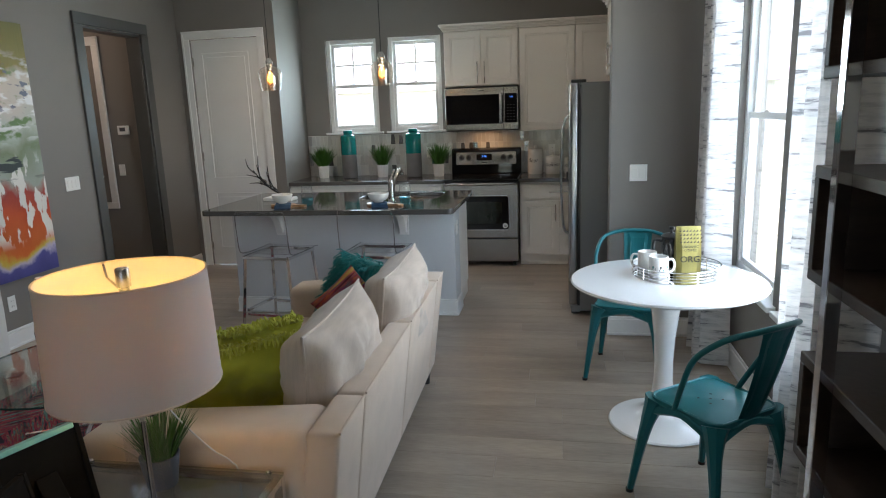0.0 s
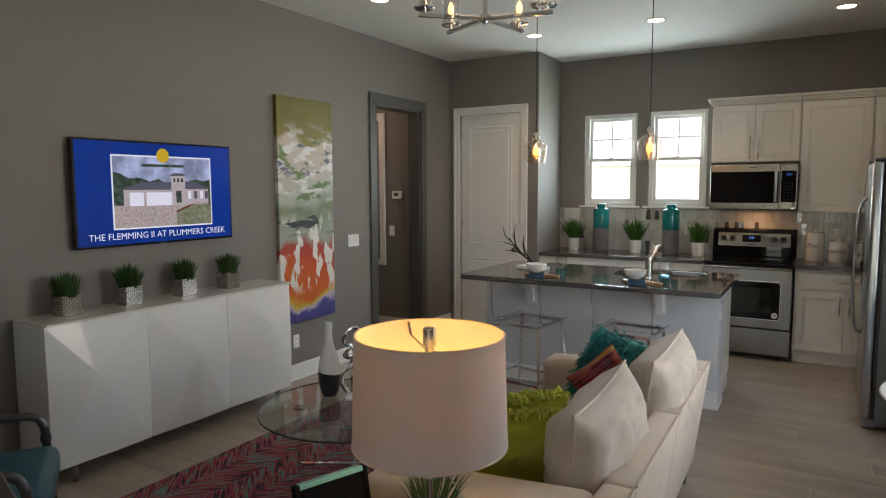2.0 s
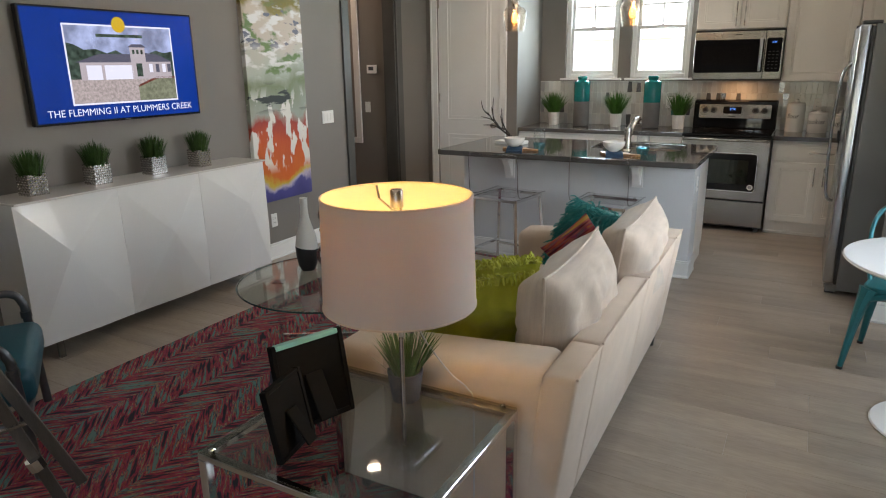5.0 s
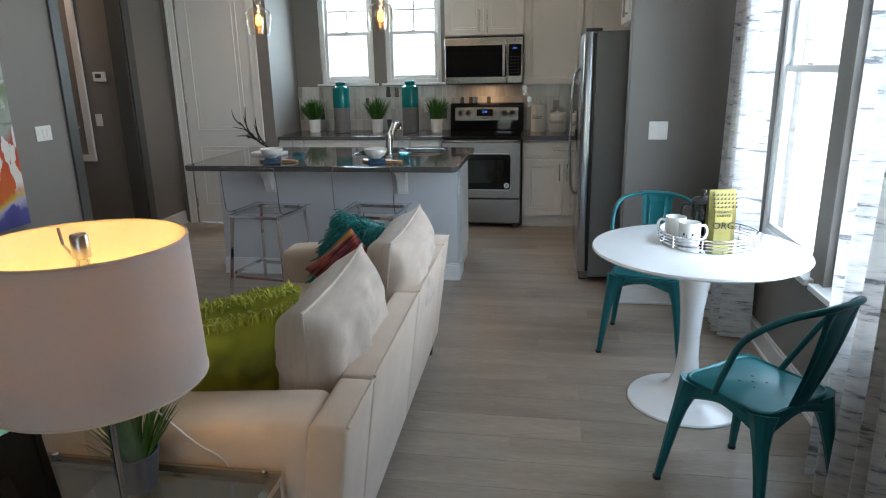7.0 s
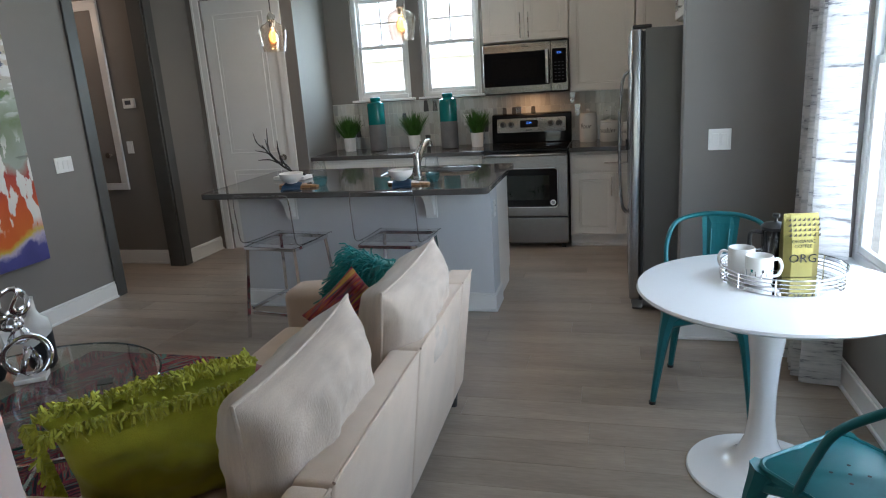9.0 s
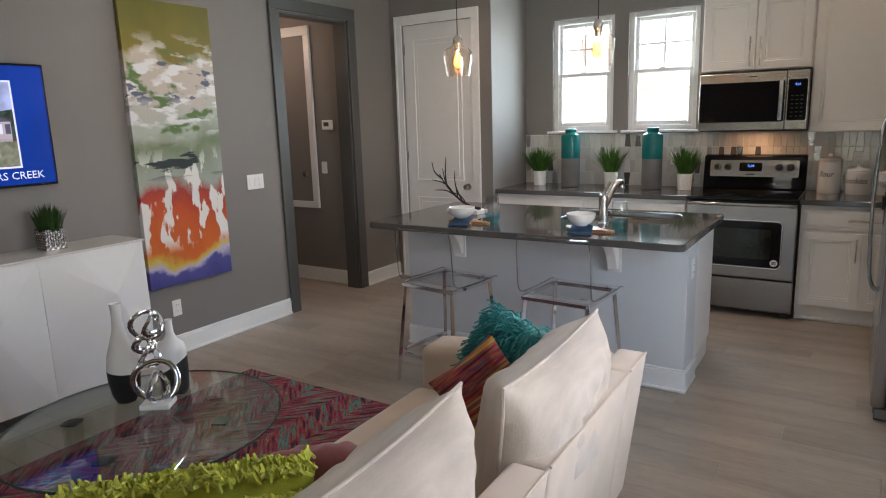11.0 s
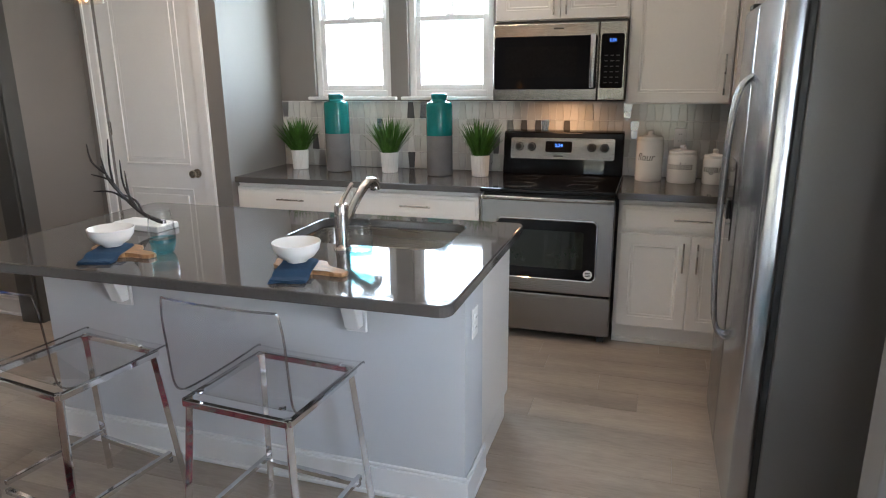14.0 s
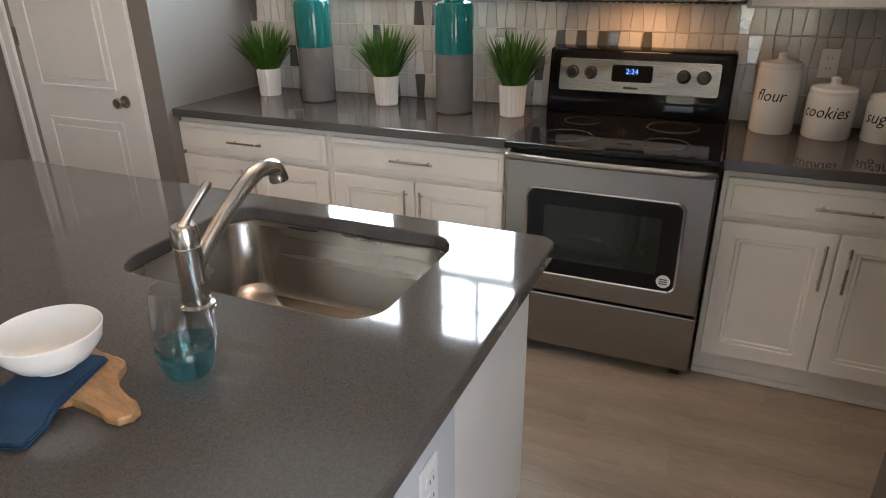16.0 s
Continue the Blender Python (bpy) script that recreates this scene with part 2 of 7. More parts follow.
shingle = mat("grey shingle roof", (0.16, 0.15, 0.15), 0.9, var=0.25, scale=3, bump=0.05)
tree_leaf = mat("hedge leaves", (0.06, 0.11, 0.03), 0.8, var=0.5, scale=4)


def shade_material():
    """Lamp shade cloth: lets light through."""
    m = bpy.data.materials.new("white linen lampshade")
    m.use_nodes = True
    n, l = m.node_tree.nodes, m.node_tree.links
    b = n["Principled BSDF"]
    b.inputs["Base Color"].default_value = (0.54, 0.525, 0.52, 1)
    b.inputs["Roughness"].default_value = 0.9
    tr = n.new("ShaderNodeBsdfTranslucent")
    tr.inputs["Color"].default_value = (0.85, 0.62, 0.46, 1)
    mix = n.new("ShaderNodeMixShader")
    mix.inputs[0].default_value = 0.18
    w = n.new("ShaderNodeTexNoise")
    w.inputs["Scale"].default_value = 300
    bp = n.new("ShaderNodeBump")
    bp.inputs["Strength"].default_value, bp.inputs["Distance"].default_value = 0.25, 0.001
    l.new(w.outputs["Fac"], bp.inputs["Height"])
    l.new(bp.outputs[0], b.inputs["Normal"])
    l.new(b.outputs[0], mix.inputs[1])
    l.new(tr.outputs[0], mix.inputs[2])
    l.new(mix.outputs[0], n["Material Output"].inputs[0])
    return m


shade_cloth = shade_material()


def ramp_nodes(n, stops, mode="LINEAR"):
    r = n.new("ShaderNodeValToRGB")
    r.color_ramp.interpolation = mode
    e = r.color_ramp.elements
    while len(e) < len(stops):
        e.new(0.5)
    for k, (p, c) in enumerate(stops):
        e[k].position, e[k].color = p, (*c, 1)
    return r


def plank_material():
    m = mat("grey-washed oak plank", (0.325, 0.268, 0.216), 0.30, var=0.27, scale=2.4, bump=0.012, bscale=30, stretch=(0.5, 3.2, 4), rnd=0.08, rvar=0.03)
    return m


plank_mat = plank_material()


def rug_material():
    """Chevron rows of short coloured yarn strokes."""
    m = bpy.data.materials.new("multicolour chevron rug")
    m.use_nodes = True
    n, l = m.node_tree.nodes, m.node_tree.links
    b = n["Principled BSDF"]
    b.inputs["Roughness"].default_value = 0.95
    tc = n.new("ShaderNodeTexCoord")
    sp = n.new("ShaderNodeSeparateXYZ")
    l.new(tc.outputs["Object"], sp.inputs[0])

    def op(kind, a, bb=None):
        q = n.new("ShaderNodeMath")
        q.operation = kind
        for k, v in enumerate((a, bb)):
            if v is None:
                continue
            if isinstance(v, (int, float)):
                q.inputs[k].default_value = v
            else:
                l.new(v, q.inputs[k])
        return q.outputs[0]

    tri = op("PINGPONG", sp.outputs[0], 0.21)
    run = op("ADD", sp.outputs[1], op("MULTIPLY", tri, 1.0))
    column = op("FLOOR", op("DIVIDE", sp.outputs[0], 0.21))
    cv = n.new("ShaderNodeCombineXYZ")
    l.new(op("MULTIPLY", run, 42.0), cv.inputs[0])
    l.new(op("MULTIPLY", tri, 9.0), cv.inputs[1])
    l.new(op("MULTIPLY", column, 5.3), cv.inputs[2])
    no = n.new("ShaderNodeTexNoise")
    no.inputs["Scale"].default_value, no.inputs["Detail"].default_value = 1.0, 2.5
    l.new(cv.outputs[0], no.inputs["Vector"])
    r = ramp_nodes(n, ((0.0, (0.012, 0.012, 0.02)), (0.30, (0.02, 0.02, 0.035)), (0.37, (0.20, 0.015, 0.05)), (0.44, (0.34, 0.04, 0.07)),
                       (0.49, (0.11, 0.012, 0.03)), (0.52, (0.36, 0.09, 0.03)), (0.56, (0.32, 0.02, 0.10)), (0.60, (0.04, 0.08, 0.10)),
                       (0.64, (0.42, 0.26, 0.13)), (0.70, (0.05, 0.02, 0.06)), (0.78, (0.10, 0.22, 0.20))))
    wide = op("ADD", op("MULTIPLY", op("SUBTRACT", no.outputs["Fac"], 0.5), 2.1), 0.53)
    l.new(wide, r.inputs[0])
    l.new(r.outputs[0], b.inputs["Base Color"])
    bp = n.new("ShaderNodeBump")
    bp.inputs["Strength"].default_value, bp.inputs["Distance"].default_value = 0.7, 0.004
    l.new(no.outputs["Fac"], bp.inputs["Height"])
    l.new(bp.outputs[0], b.inputs["Normal"])
    return m


rug_mat = rug_material()


def kilim_material():
    m = bpy.data.materials.new("striped red kilim cloth")
    m.use_nodes = True
    n, l = m.node_tree.nodes, m.node_tree.links
    tc = n.new("ShaderNodeTexCoord")
    mp = n.new("ShaderNodeMapping")
    mp.inputs["Scale"].default_value = (75, 4, 4)
    l.new(tc.outputs["Object"], mp.inputs[0])
    no = n.new("ShaderNodeTexNoise")
    no.inputs["Scale"].default_value = 1.0
    l.new(mp.outputs[0], no.inputs["Vector"])
    r = ramp_nodes(n, ((0.36, (0.08, 0.01, 0.02)), (0.43, (0.30, 0.02, 0.04)), (0.47, (0.36, 0.12, 0.02)), (0.50, (0.24, 0.01, 0.10)),
                       (0.535, (0.02, 0.10, 0.10)), (0.57, (0.34, 0.04, 0.05)), (0.64, (0.42, 0.25, 0.05))))
    l.new(no.outputs["Fac"], r.inputs[0])
    b = n["Principled BSDF"]
    b.inputs["Roughness"].default_value = 0.95
    l.new(r.outputs[0], b.inputs["Base Color"])
    return m


kilim = kilim_material()


def curtain_material():
    """White cloth with broken grey horizontal birch-bark marks."""
    m = bpy.data.materials.new("white curtain with grey bark marks")
    m.use_nodes = True
    n, l = m.node_tree.nodes, m.node_tree.links
    tc = n.new("ShaderNodeTexCoord")
    mp = n.new("ShaderNodeMapping")
    mp.inputs["Scale"].default_value = (5, 5, 34)
    l.new(tc.outputs["Object"], mp.inputs[0])
    no = n.new("ShaderNodeTexNoise")
    no.inputs["Scale"].default_value, no.inputs["Detail"].default_value, no.inputs["Roughness"].default_value = 1.0, 6, 0.65
    l.new(mp.outputs[0], no.inputs["Vector"])
    r = ramp_nodes(n, ((0.0, (0.13, 0.13, 0.145)), (0.365, (0.24, 0.24, 0.255)), (0.42, (0.62, 0.62, 0.62)), (0.55, (0.80, 0.79, 0.78)), (1.0, (0.82, 0.81, 0.80))))
    l.new(no.outputs["Fac"], r.inputs[0])
    b = n["Principled BSDF"]
    b.inputs["Roughness"].default_value = 0.9
    l.new(r.outputs[0], b.inputs["Base Color"])
    tr = n.new("ShaderNodeBsdfTranslucent")
    l.new(r.outputs[0], tr.inputs["Color"])
    mix = n.new("ShaderNodeMixShader")
    mix.inputs[0].default_value = 0.3
    l.new(b.outputs[0], mix.inputs[1])
    l.new(tr.outputs[0], mix.inputs[2])
    l.new(mix.outputs[0], n["Material Output"].inputs[0])
    return m


curtain_mat = curtain_material()


def painting_material(height):
    """Abstract canvas: olive top, white and grey middle, dark strokes, orange and red, blue foot. Local y across, z up from the canvas foot."""
    m = bpy.data.materials.new("abstract acrylic painting")
    m.use_nodes = True
    n, l = m.node_tree.nodes, m.node_tree.links
    b = n["Principled BSDF"]
    b.inputs["Roughness"].default_value = 0.45
    tc = n.new("ShaderNodeTexCoord")

    def noise_at(sc, stretch, detail=5.0, off=0.0):
        mp = n.new("ShaderNodeMapping")
        mp.inputs["Scale"].default_value = stretch
        mp.inputs["Location"].default_value = (off, off, off)
        l.new(tc.outputs["Object"], mp.inputs[0])
        q = n.new("ShaderNodeTexNoise")
        q.inputs["Scale"].default_value, q.inputs["Detail"].default_value = sc, detail
        l.new(mp.outputs[0], q.inputs["Vector"])
        return q.outputs["Fac"]

    def op(kind, a, bb):
        q = n.new("ShaderNodeMath")
        q.operation = kind
        for k, v in enumerate((a, bb)):
            if isinstance(v, (int, float)):
                q.inputs[k].default_value = v
            else:
                l.new(v, q.inputs[k])
        return q.outputs[0]

    def blend(fac, a, bb):
        q = n.new("ShaderNodeMix")
        q.data_type = "RGBA"
        l.new(fac, q.inputs["Factor"])
        for k, v in ((6, a), (7, bb)):
            if isinstance(v, tuple):
                q.inputs[k].default_value = (*v, 1)
            else:
                l.new(v, q.inputs[k])
        return q.outputs[2]

    sp = n.new("ShaderNodeSeparateXYZ")
    l.new(tc.outputs["Object"], sp.inputs[0])
    v = op("DIVIDE", sp.outputs[2], height)
    wob = op("MULTIPLY", op("SUBTRACT", noise_at(2.6, (1, 1.5, 1.3), 8), 0.5), 0.24)
    vv = op("ADD", v, wob)
    base = ramp_nodes(n, ((0.0, (0.05, 0.05, 0.20)), (0.055, (0.07, 0.07, 0.26)), (0.075, (0.45, 0.40, 0.55)), (0.10, (0.55, 0.40, 0.05)), (0.13, (0.58, 0.12, 0.015)),
                          (0.26, (0.52, 0.07, 0.012)), (0.33, (0.36, 0.03, 0.015)), (0.37, (0.30, 0.33, 0.28)), (0.50, (0.16, 0.20, 0.10)), (0.58, (0.40, 0.43, 0.36)),
                          (0.68, (0.50, 0.43, 0.37)), (0.79, (0.52, 0.44, 0.36)), (0.83, (0.20, 0.155, 0.012)), (1.0, (0.12, 0.11, 0.008))))
    l.new(vv, base.inputs[0])
    out = base.outputs[0]

    def strokes(out, fac_noise, lo, hi, band, col):
        """Colour laid over a band of heights where the noise passes lo to hi."""
        r = ramp_nodes(n, ((lo, (0, 0, 0)), (hi, (1, 1, 1))))
        l.new(fac_noise, r.inputs[0])
        w = ramp_nodes(n, tuple((p, (q, q, q)) for p, q in band))
        l.new(v, w.inputs[0])
        f = op("MULTIPLY", r.outputs[0], w.outputs[0])
        return blend(f, out, col)

    out = strokes(out, noise_at(4.6, (1, 2.0, 0.8), 8, 3.4), 0.52, 0.545, ((0.12, 0), (0.17, 1), (0.42, 1), (0.5, 0)), (0.70, 0.68, 0.64))
    out = strokes(out, noise_at(5, (1, 0.6, 2.6), 6, 8.7), 0.56, 0.59, ((0.38, 0), (0.42, 1), (0.48, 1), (0.52, 0)), (0.012, 0.02, 0.02))
    out = strokes(out, noise_at(6, (1, 1, 1.6), 7, 5.2), 0.55, 0.62, ((0.5, 0), (0.56, 1), (0.8, 1), (0.86, 0)), (0.09, 0.17, 0.035))
    out = strokes(out, noise_at(8, (1, 0.7, 1.8), 7, 1.7), 0.52, 0.60, ((0.52, 0), (0.6, 1), (0.80, 1), (0.9, 0)), (0.72, 0.71, 0.70))
    out = strokes(out, noise_at(10, (1, 0.8, 1.8), 6, 6.1), 0.60, 0.64, ((0.62, 0), (0.68, 1), (0.8, 1), (0.85, 0)), (0.10, 0.11, 0.16))
    l.new(out, b.inputs["Base Color"])
    bp = n.new("ShaderNodeBump")
    bp.inputs["Strength"].default_value, bp.inputs["Distance"].default_value = 0.4, 0.003
    l.new(noise_at(40, (1, 1, 0.3), 3), bp.inputs["Height"])
    l.new(bp.outputs[0], b.inputs["Normal"])
    return m


# ---- mesh helpers ----
def part(name, bm, material, parent=None, label="", smooth=False):
    me = bpy.data.meshes.new(name)
    if smooth:
        for f in bm.faces:
            f.smooth = True
    bm.to_mesh(me)
    bm.free()
    me.materials.append(material)
    if smooth:
        me.set_sharp_from_angle(angle=radians(42))
    ob = new(name, me)
    if parent:
        ob.parent = parent
    if label:
        ob["label"] = label
    return ob


def thing(name, label, category, m=None, group=""):
    ob = new(name)
    ob.empty_display_size = 0.1
    ob.matrix_world = m or Matrix()
    return tagged(ob, label, category, group)


def structure(name, bm, material, label="", smooth=False):
    return tagged(part(name, bm, material, None, "", smooth), label, name.split("_")[0], "", "structure")


def B(*boxes, bevel=0.0, seg=2):
    """A mesh of boxes (x0, x1, y0, y1, z0, z1), each with its edges rounded."""
    bm = bmesh.new()
    for q in boxes:
        add_box(bm, *q, bevel=bevel, seg=seg)
    return bm


def add_box(bm, x0, x1, y0, y1, z0, z1, bevel=0.0, seg=2, m=None):
    c = Matrix.Translation(((x0 + x1) / 2, (y0 + y1) / 2, (z0 + z1) / 2)) @ Matrix.Diagonal((x1 - x0, y1 - y0, z1 - z0, 1))
    vs = bmesh.ops.create_cube(bm, size=1, matrix=(m @ c) if m else c)["verts"]
    if bevel:
        es = list({e for v in vs for e in v.link_edges})
        bmesh.ops.bevel(bm, geom=es, offset=bevel, segments=seg, affect="EDGES", profile=0.5)
    return bm


def lathe(profile, seg=32, bm=None, m=None, close=False):
    bm = bm or bmesh.new()
    m = m or Matrix()
    rings = []
    for r, z in profile:
        if r < 1e-5:
            rings.append([bm.verts.new(m @ Vector((0, 0, z)))])
        else:
            rings.append([bm.verts.new(m @ Vector((r * math.cos(2 * math.pi * k / seg), r * math.sin(2 * math.pi * k / seg), z))) for k in range(seg)])
    pairs = list(zip(rings, rings[1:]))
    if close:
        pairs.append((rings[-1], rings[0]))
    for a, b in pairs:
        if len(a) == 1 and len(b) == 1:
            continue
        for k in range(seg):
            j = (k + 1) % seg
            if len(a) == 1:
                bm.faces.new((a[0], b[j], b[k]))
            elif len(b) == 1:
                bm.faces.new((a[k], a[j], b[0]))
            else:
                bm.faces.new((a[k], a[j], b[j], b[k]))
    bmesh.ops.recalc_face_normals(bm, faces=bm.faces)
    return bm


def tube(points, r, seg=8, bm=None, closed=False, flat=1.0, cap=True):
    """A round bar along points; r may be a number or a list; flat squashes it."""
    bm = bm or bmesh.new()
    pts = [Vector(p) for p in points]
    n = len(pts)
    rs = r if isinstance(r, (list, tuple)) else [r] * n
    rings = []
    up = None
    for k, p in enumerate(pts):
        a = pts[(k - 1) % n] if (k or closed) else p
        b = pts[(k + 1) % n] if (k < n - 1 or closed) else p
        t = (b - a).normalized()
        if up is None:
            up = Vector((0, 0, 1)) if abs(t.z) < 0.9 else Vector((0, 1, 0))
        u = (up - t * up.dot(t)).normalized()
        w = t.cross(u)
        up = u
        rings.append([bm.verts.new(p + rs[k] * (math.cos(2 * math.pi * j / seg) * u * flat + math.sin(2 * math.pi * j / seg) * w)) for j in range(seg)])
    last = n if closed else n - 1
    for k in range(last):
        a, b = rings[k], rings[(k + 1) % n]
        for j in range(seg):
            i = (j + 1) % seg
            bm.faces.new((a[j], a[i], b[i], b[j]))
    if cap and not closed:
        bm.faces.new(rings[0])
        bm.faces.new(rings[-1])
    bmesh.ops.recalc_face_normals(bm, faces=bm.faces)
    return bm


def bend(points, steps=6):
    """Points along a smooth curve through the given ones."""
    p = [Vector(q) for q in points]
    out = []
    for k in range(len(p) - 1):
        a, b, c, d = p[max(k - 1, 0)], p[k], p[k + 1], p[min(k + 2, len(p) - 1)]
        for s in range(steps):
            t = s / steps
            out.append(0.5 * ((2 * b) + (c - a) * t + (2 * a - 5 * b + 4 * c - d) * t * t + (3 * b - a - 3 * c + d) * t ** 3))
    return out + [p[-1]]


def outline(w, d, r, seg=6):
    """A rounded rectangle w by d about the origin."""
    out = []
    for cx, cy, a0 in ((w / 2 - r, d / 2 - r, 0), (-w / 2 + r, d / 2 - r, 90), (-w / 2 + r, -d / 2 + r, 180), (w / 2 - r, -d / 2 + r, 270)):
        for k in range(seg + 1):
            a = radians(a0 + 90 * k / seg)
            out.append((cx + r * math.cos(a), cy + r * math.sin(a)))
    return out


def slab(loop, z0, z1, bm=None, m=None, bevel=0.0):
    bm = bm or bmesh.new()
    m = m or Matrix()
    lo = [bm.verts.new(m @ Vector((x, y, z0))) for x, y in loop]
    hi = [bm.verts.new(m @ Vector((x, y, z1))) for x, y in loop]
    n = len(loop)
    faces = [bm.faces.new(hi), bm.faces.new(lo[::-1])]
    for k in range(n):
        bm.faces.new((lo[k], lo[(k + 1) % n], hi[(k + 1) % n], hi[k]))
    if bevel:
        es = list({e for f in faces for e in f.edges})
        bmesh.ops.bevel(bm, geom=es, offset=bevel, segments=2, affect="EDGES", profile=0.5)
    return bm


def lettering(body, size, material, parent, m, label="", extrude=0.0006, name="lettering"):
    cu = bpy.data.curves.new(name, "FONT")
    cu.body, cu.size, cu.extrude, cu.align_x, cu.align_y = body, size, extrude, "CENTER", "CENTER"
    cu.resolution_u = 2
    ob = bpy.data.objects.new(name, cu)
    me = bpy.data.meshes.new_from_object(ob)
    bpy.data.objects.remove(ob)
    me.materials.clear()
    me.materials.append(material)
    o = new(name, me)
    o.parent = parent
    o.matrix_basis = m
    if label:
        o["label"] = label
    return o


# ---- the rooms ----
WX, PY, PX, BY, RX, EX, CZ = -3.36, 7.73, -2.250, 8.44, 1.80, 1.72, 3.075
bm = B((WX - 0.14, WX, -2.3, 6.265, 0, CZ), (WX - 0.14, WX, 7.085, PY + 0.12, 0, CZ), (WX - 0.14, WX, 6.265, 7.085, 2.445, CZ))
structure("wall_west", bm, wall_paint, "greige painted wall with a cased opening")
bm = B((WX, -3.215, PY, PY + 0.12, 0, CZ), (-2.45, PX, PY, PY + 0.12, 0, CZ), (-3.215, -2.45, PY, PY + 0.12, 2.45, CZ))
structure("wall_pantry", bm, wall_paint, "greige painted wall round the pantry door")
structure("wall_pantry_side", B((PX - 0.12, PX, PY + 0.12, BY + 0.16, 0, CZ)), wall_paint, "greige painted side wall of the pantry")
WINS = ((-1.965, -1.370), (-1.240, -0.635))
W0, W1 = 1.415, 2.445
bm = B((PX, -1.965, BY, BY + 0.16, 0, CZ), (-1.370, -1.240, BY, BY + 0.16, 0, CZ), (-0.635, RX + 0.15, BY, BY + 0.16, 0, CZ),
       (-1.965, -1.370, BY, BY + 0.16, 0, W0), (-1.965, -1.370, BY, BY + 0.16, W1, CZ), (-1.240, -0.635, BY, BY + 0.16, 0, W0), (-1.240, -0.635, BY, BY + 0.16, W1, CZ))
structure("wall_north", bm, wall_paint, "greige kitchen wall with two windows")
RWINS = ((3.45, 4.30), (4.45, 5.30))
R0, R1 = 0.60, 2.46
segs = [(-2.3, 3.45, 0, CZ), (4.30, 4.45, 0, CZ), (5.30, 5.68, 0, CZ)]
for a, b in RWINS:
    segs += [(a, b, 0, R0), (a, b, R1, CZ)]
structure("wall_east", B(*[(EX, EX + 0.15, a, b, z0, z1) for a, b, z0, z1 in segs], (RX, RX + 0.15, 5.81, BY, 0, CZ)), wall_paint, "greige painted wall with tall windows")
structure("wall_partition", B((1.0, RX + 0.15, 5.68, 5.81, 0, CZ), bevel=0.006), wall_paint, "short greige wall beside the fridge")
# Unseen wall; its opening is made up to admit the south fill.
bm = B((WX - 0.14, 0.05, -2.3, -2.18, 0, CZ), (1.65, RX + 0.15, -2.3, -2.18, 0, CZ), (0.05, 1.65, -2.3, -2.18, 2.55, CZ), (0.05, 1.65, -2.3, -2.18, 0, 0.15))
structure("wall_south", bm, wall_paint, "plain greige wall, unseen, with an opening added for fill daylight")
structure("ceiling", B((WX - 0.14, RX + 0.15, -2.3, BY + 0.16, CZ, CZ + 0.12)), ceil_paint, "flat white ceiling")
structure("wall_hall_north", B((-6.2, WX - 0.14, 7.17, 7.29, 0, CZ)), wall_paint, "greige hall wall")
structure("wall_hall_south", B((-6.2, WX - 0.14, 5.75, 5.87, 0, CZ)), wall_paint, "greige hall wall")
structure("wall_hall_west", B((-6.32, -6.2, 5.75, 7.29, 0, CZ)), wall_paint, "greige hall wall")
structure("ceiling_hall", B((-6.32, WX - 0.14, 5.75, 7.29, CZ, CZ + 0.12)), ceil_paint, "flat white hall ceiling")
floor = structure("floor", B((-6.32, RX + 0.15, -2.3, BY + 0.16, -0.15, -0.009)), dark_trim, "grey-washed oak plank floor")


def skirting(name, runs, h=0.135, t=0.016):
    bm = bmesh.new()
    for x0, y0, x1, y1, nx, ny in runs:
        for z0, z1, d in ((0.0, h - 0.02, t), (h - 0.02, h, t * 0.6), (0.0, 0.018, t + 0.012)):
            xs, ys = sorted((x0, x1)), sorted((y0, y1))
            if nx:
                xs = sorted((x0, x0 + nx * d))
            else:
                ys = sorted((y0, y0 + ny * d))
            add_box(bm, xs[0], xs[1], ys[0], ys[1], z0, z1, bevel=0.003, seg=1)
    return structure(name, bm, trim_white, "white painted baseboard")


skirting("baseboard", ((WX, -2.1, WX, 6.165, 1, 0), (WX, 7.185, WX, PY, 1, 0), (EX, -2.1, EX, 5.66, -1, 0), (1.0, 5.68, EX - 0.02, 5.68, 0, -1)))
skirting("baseboard_hall", ((-6.2, 7.17, WX - 0.15, 7.17, 0, -1),))
# dark casing round the hall opening
bm = B((WX, WX + 0.022, 6.165, 6.270, 0, 2.45), (WX, WX + 0.022, 7.080, 7.185, 0, 2.45), (WX, WX + 0.022, 6.165, 7.185, 2.45, 2.55),
       (WX - 0.145, WX, 6.265, 6.283, 0, 2.44), (WX - 0.145, WX, 7.067, 7.085, 0, 2.44), (WX - 0.145, WX, 6.265, 7.085, 2.426, 2.447), bevel=0.003, seg=1)
structure("trim_hall_opening", bm, dark_trim, "charcoal painted casing round the hall opening")


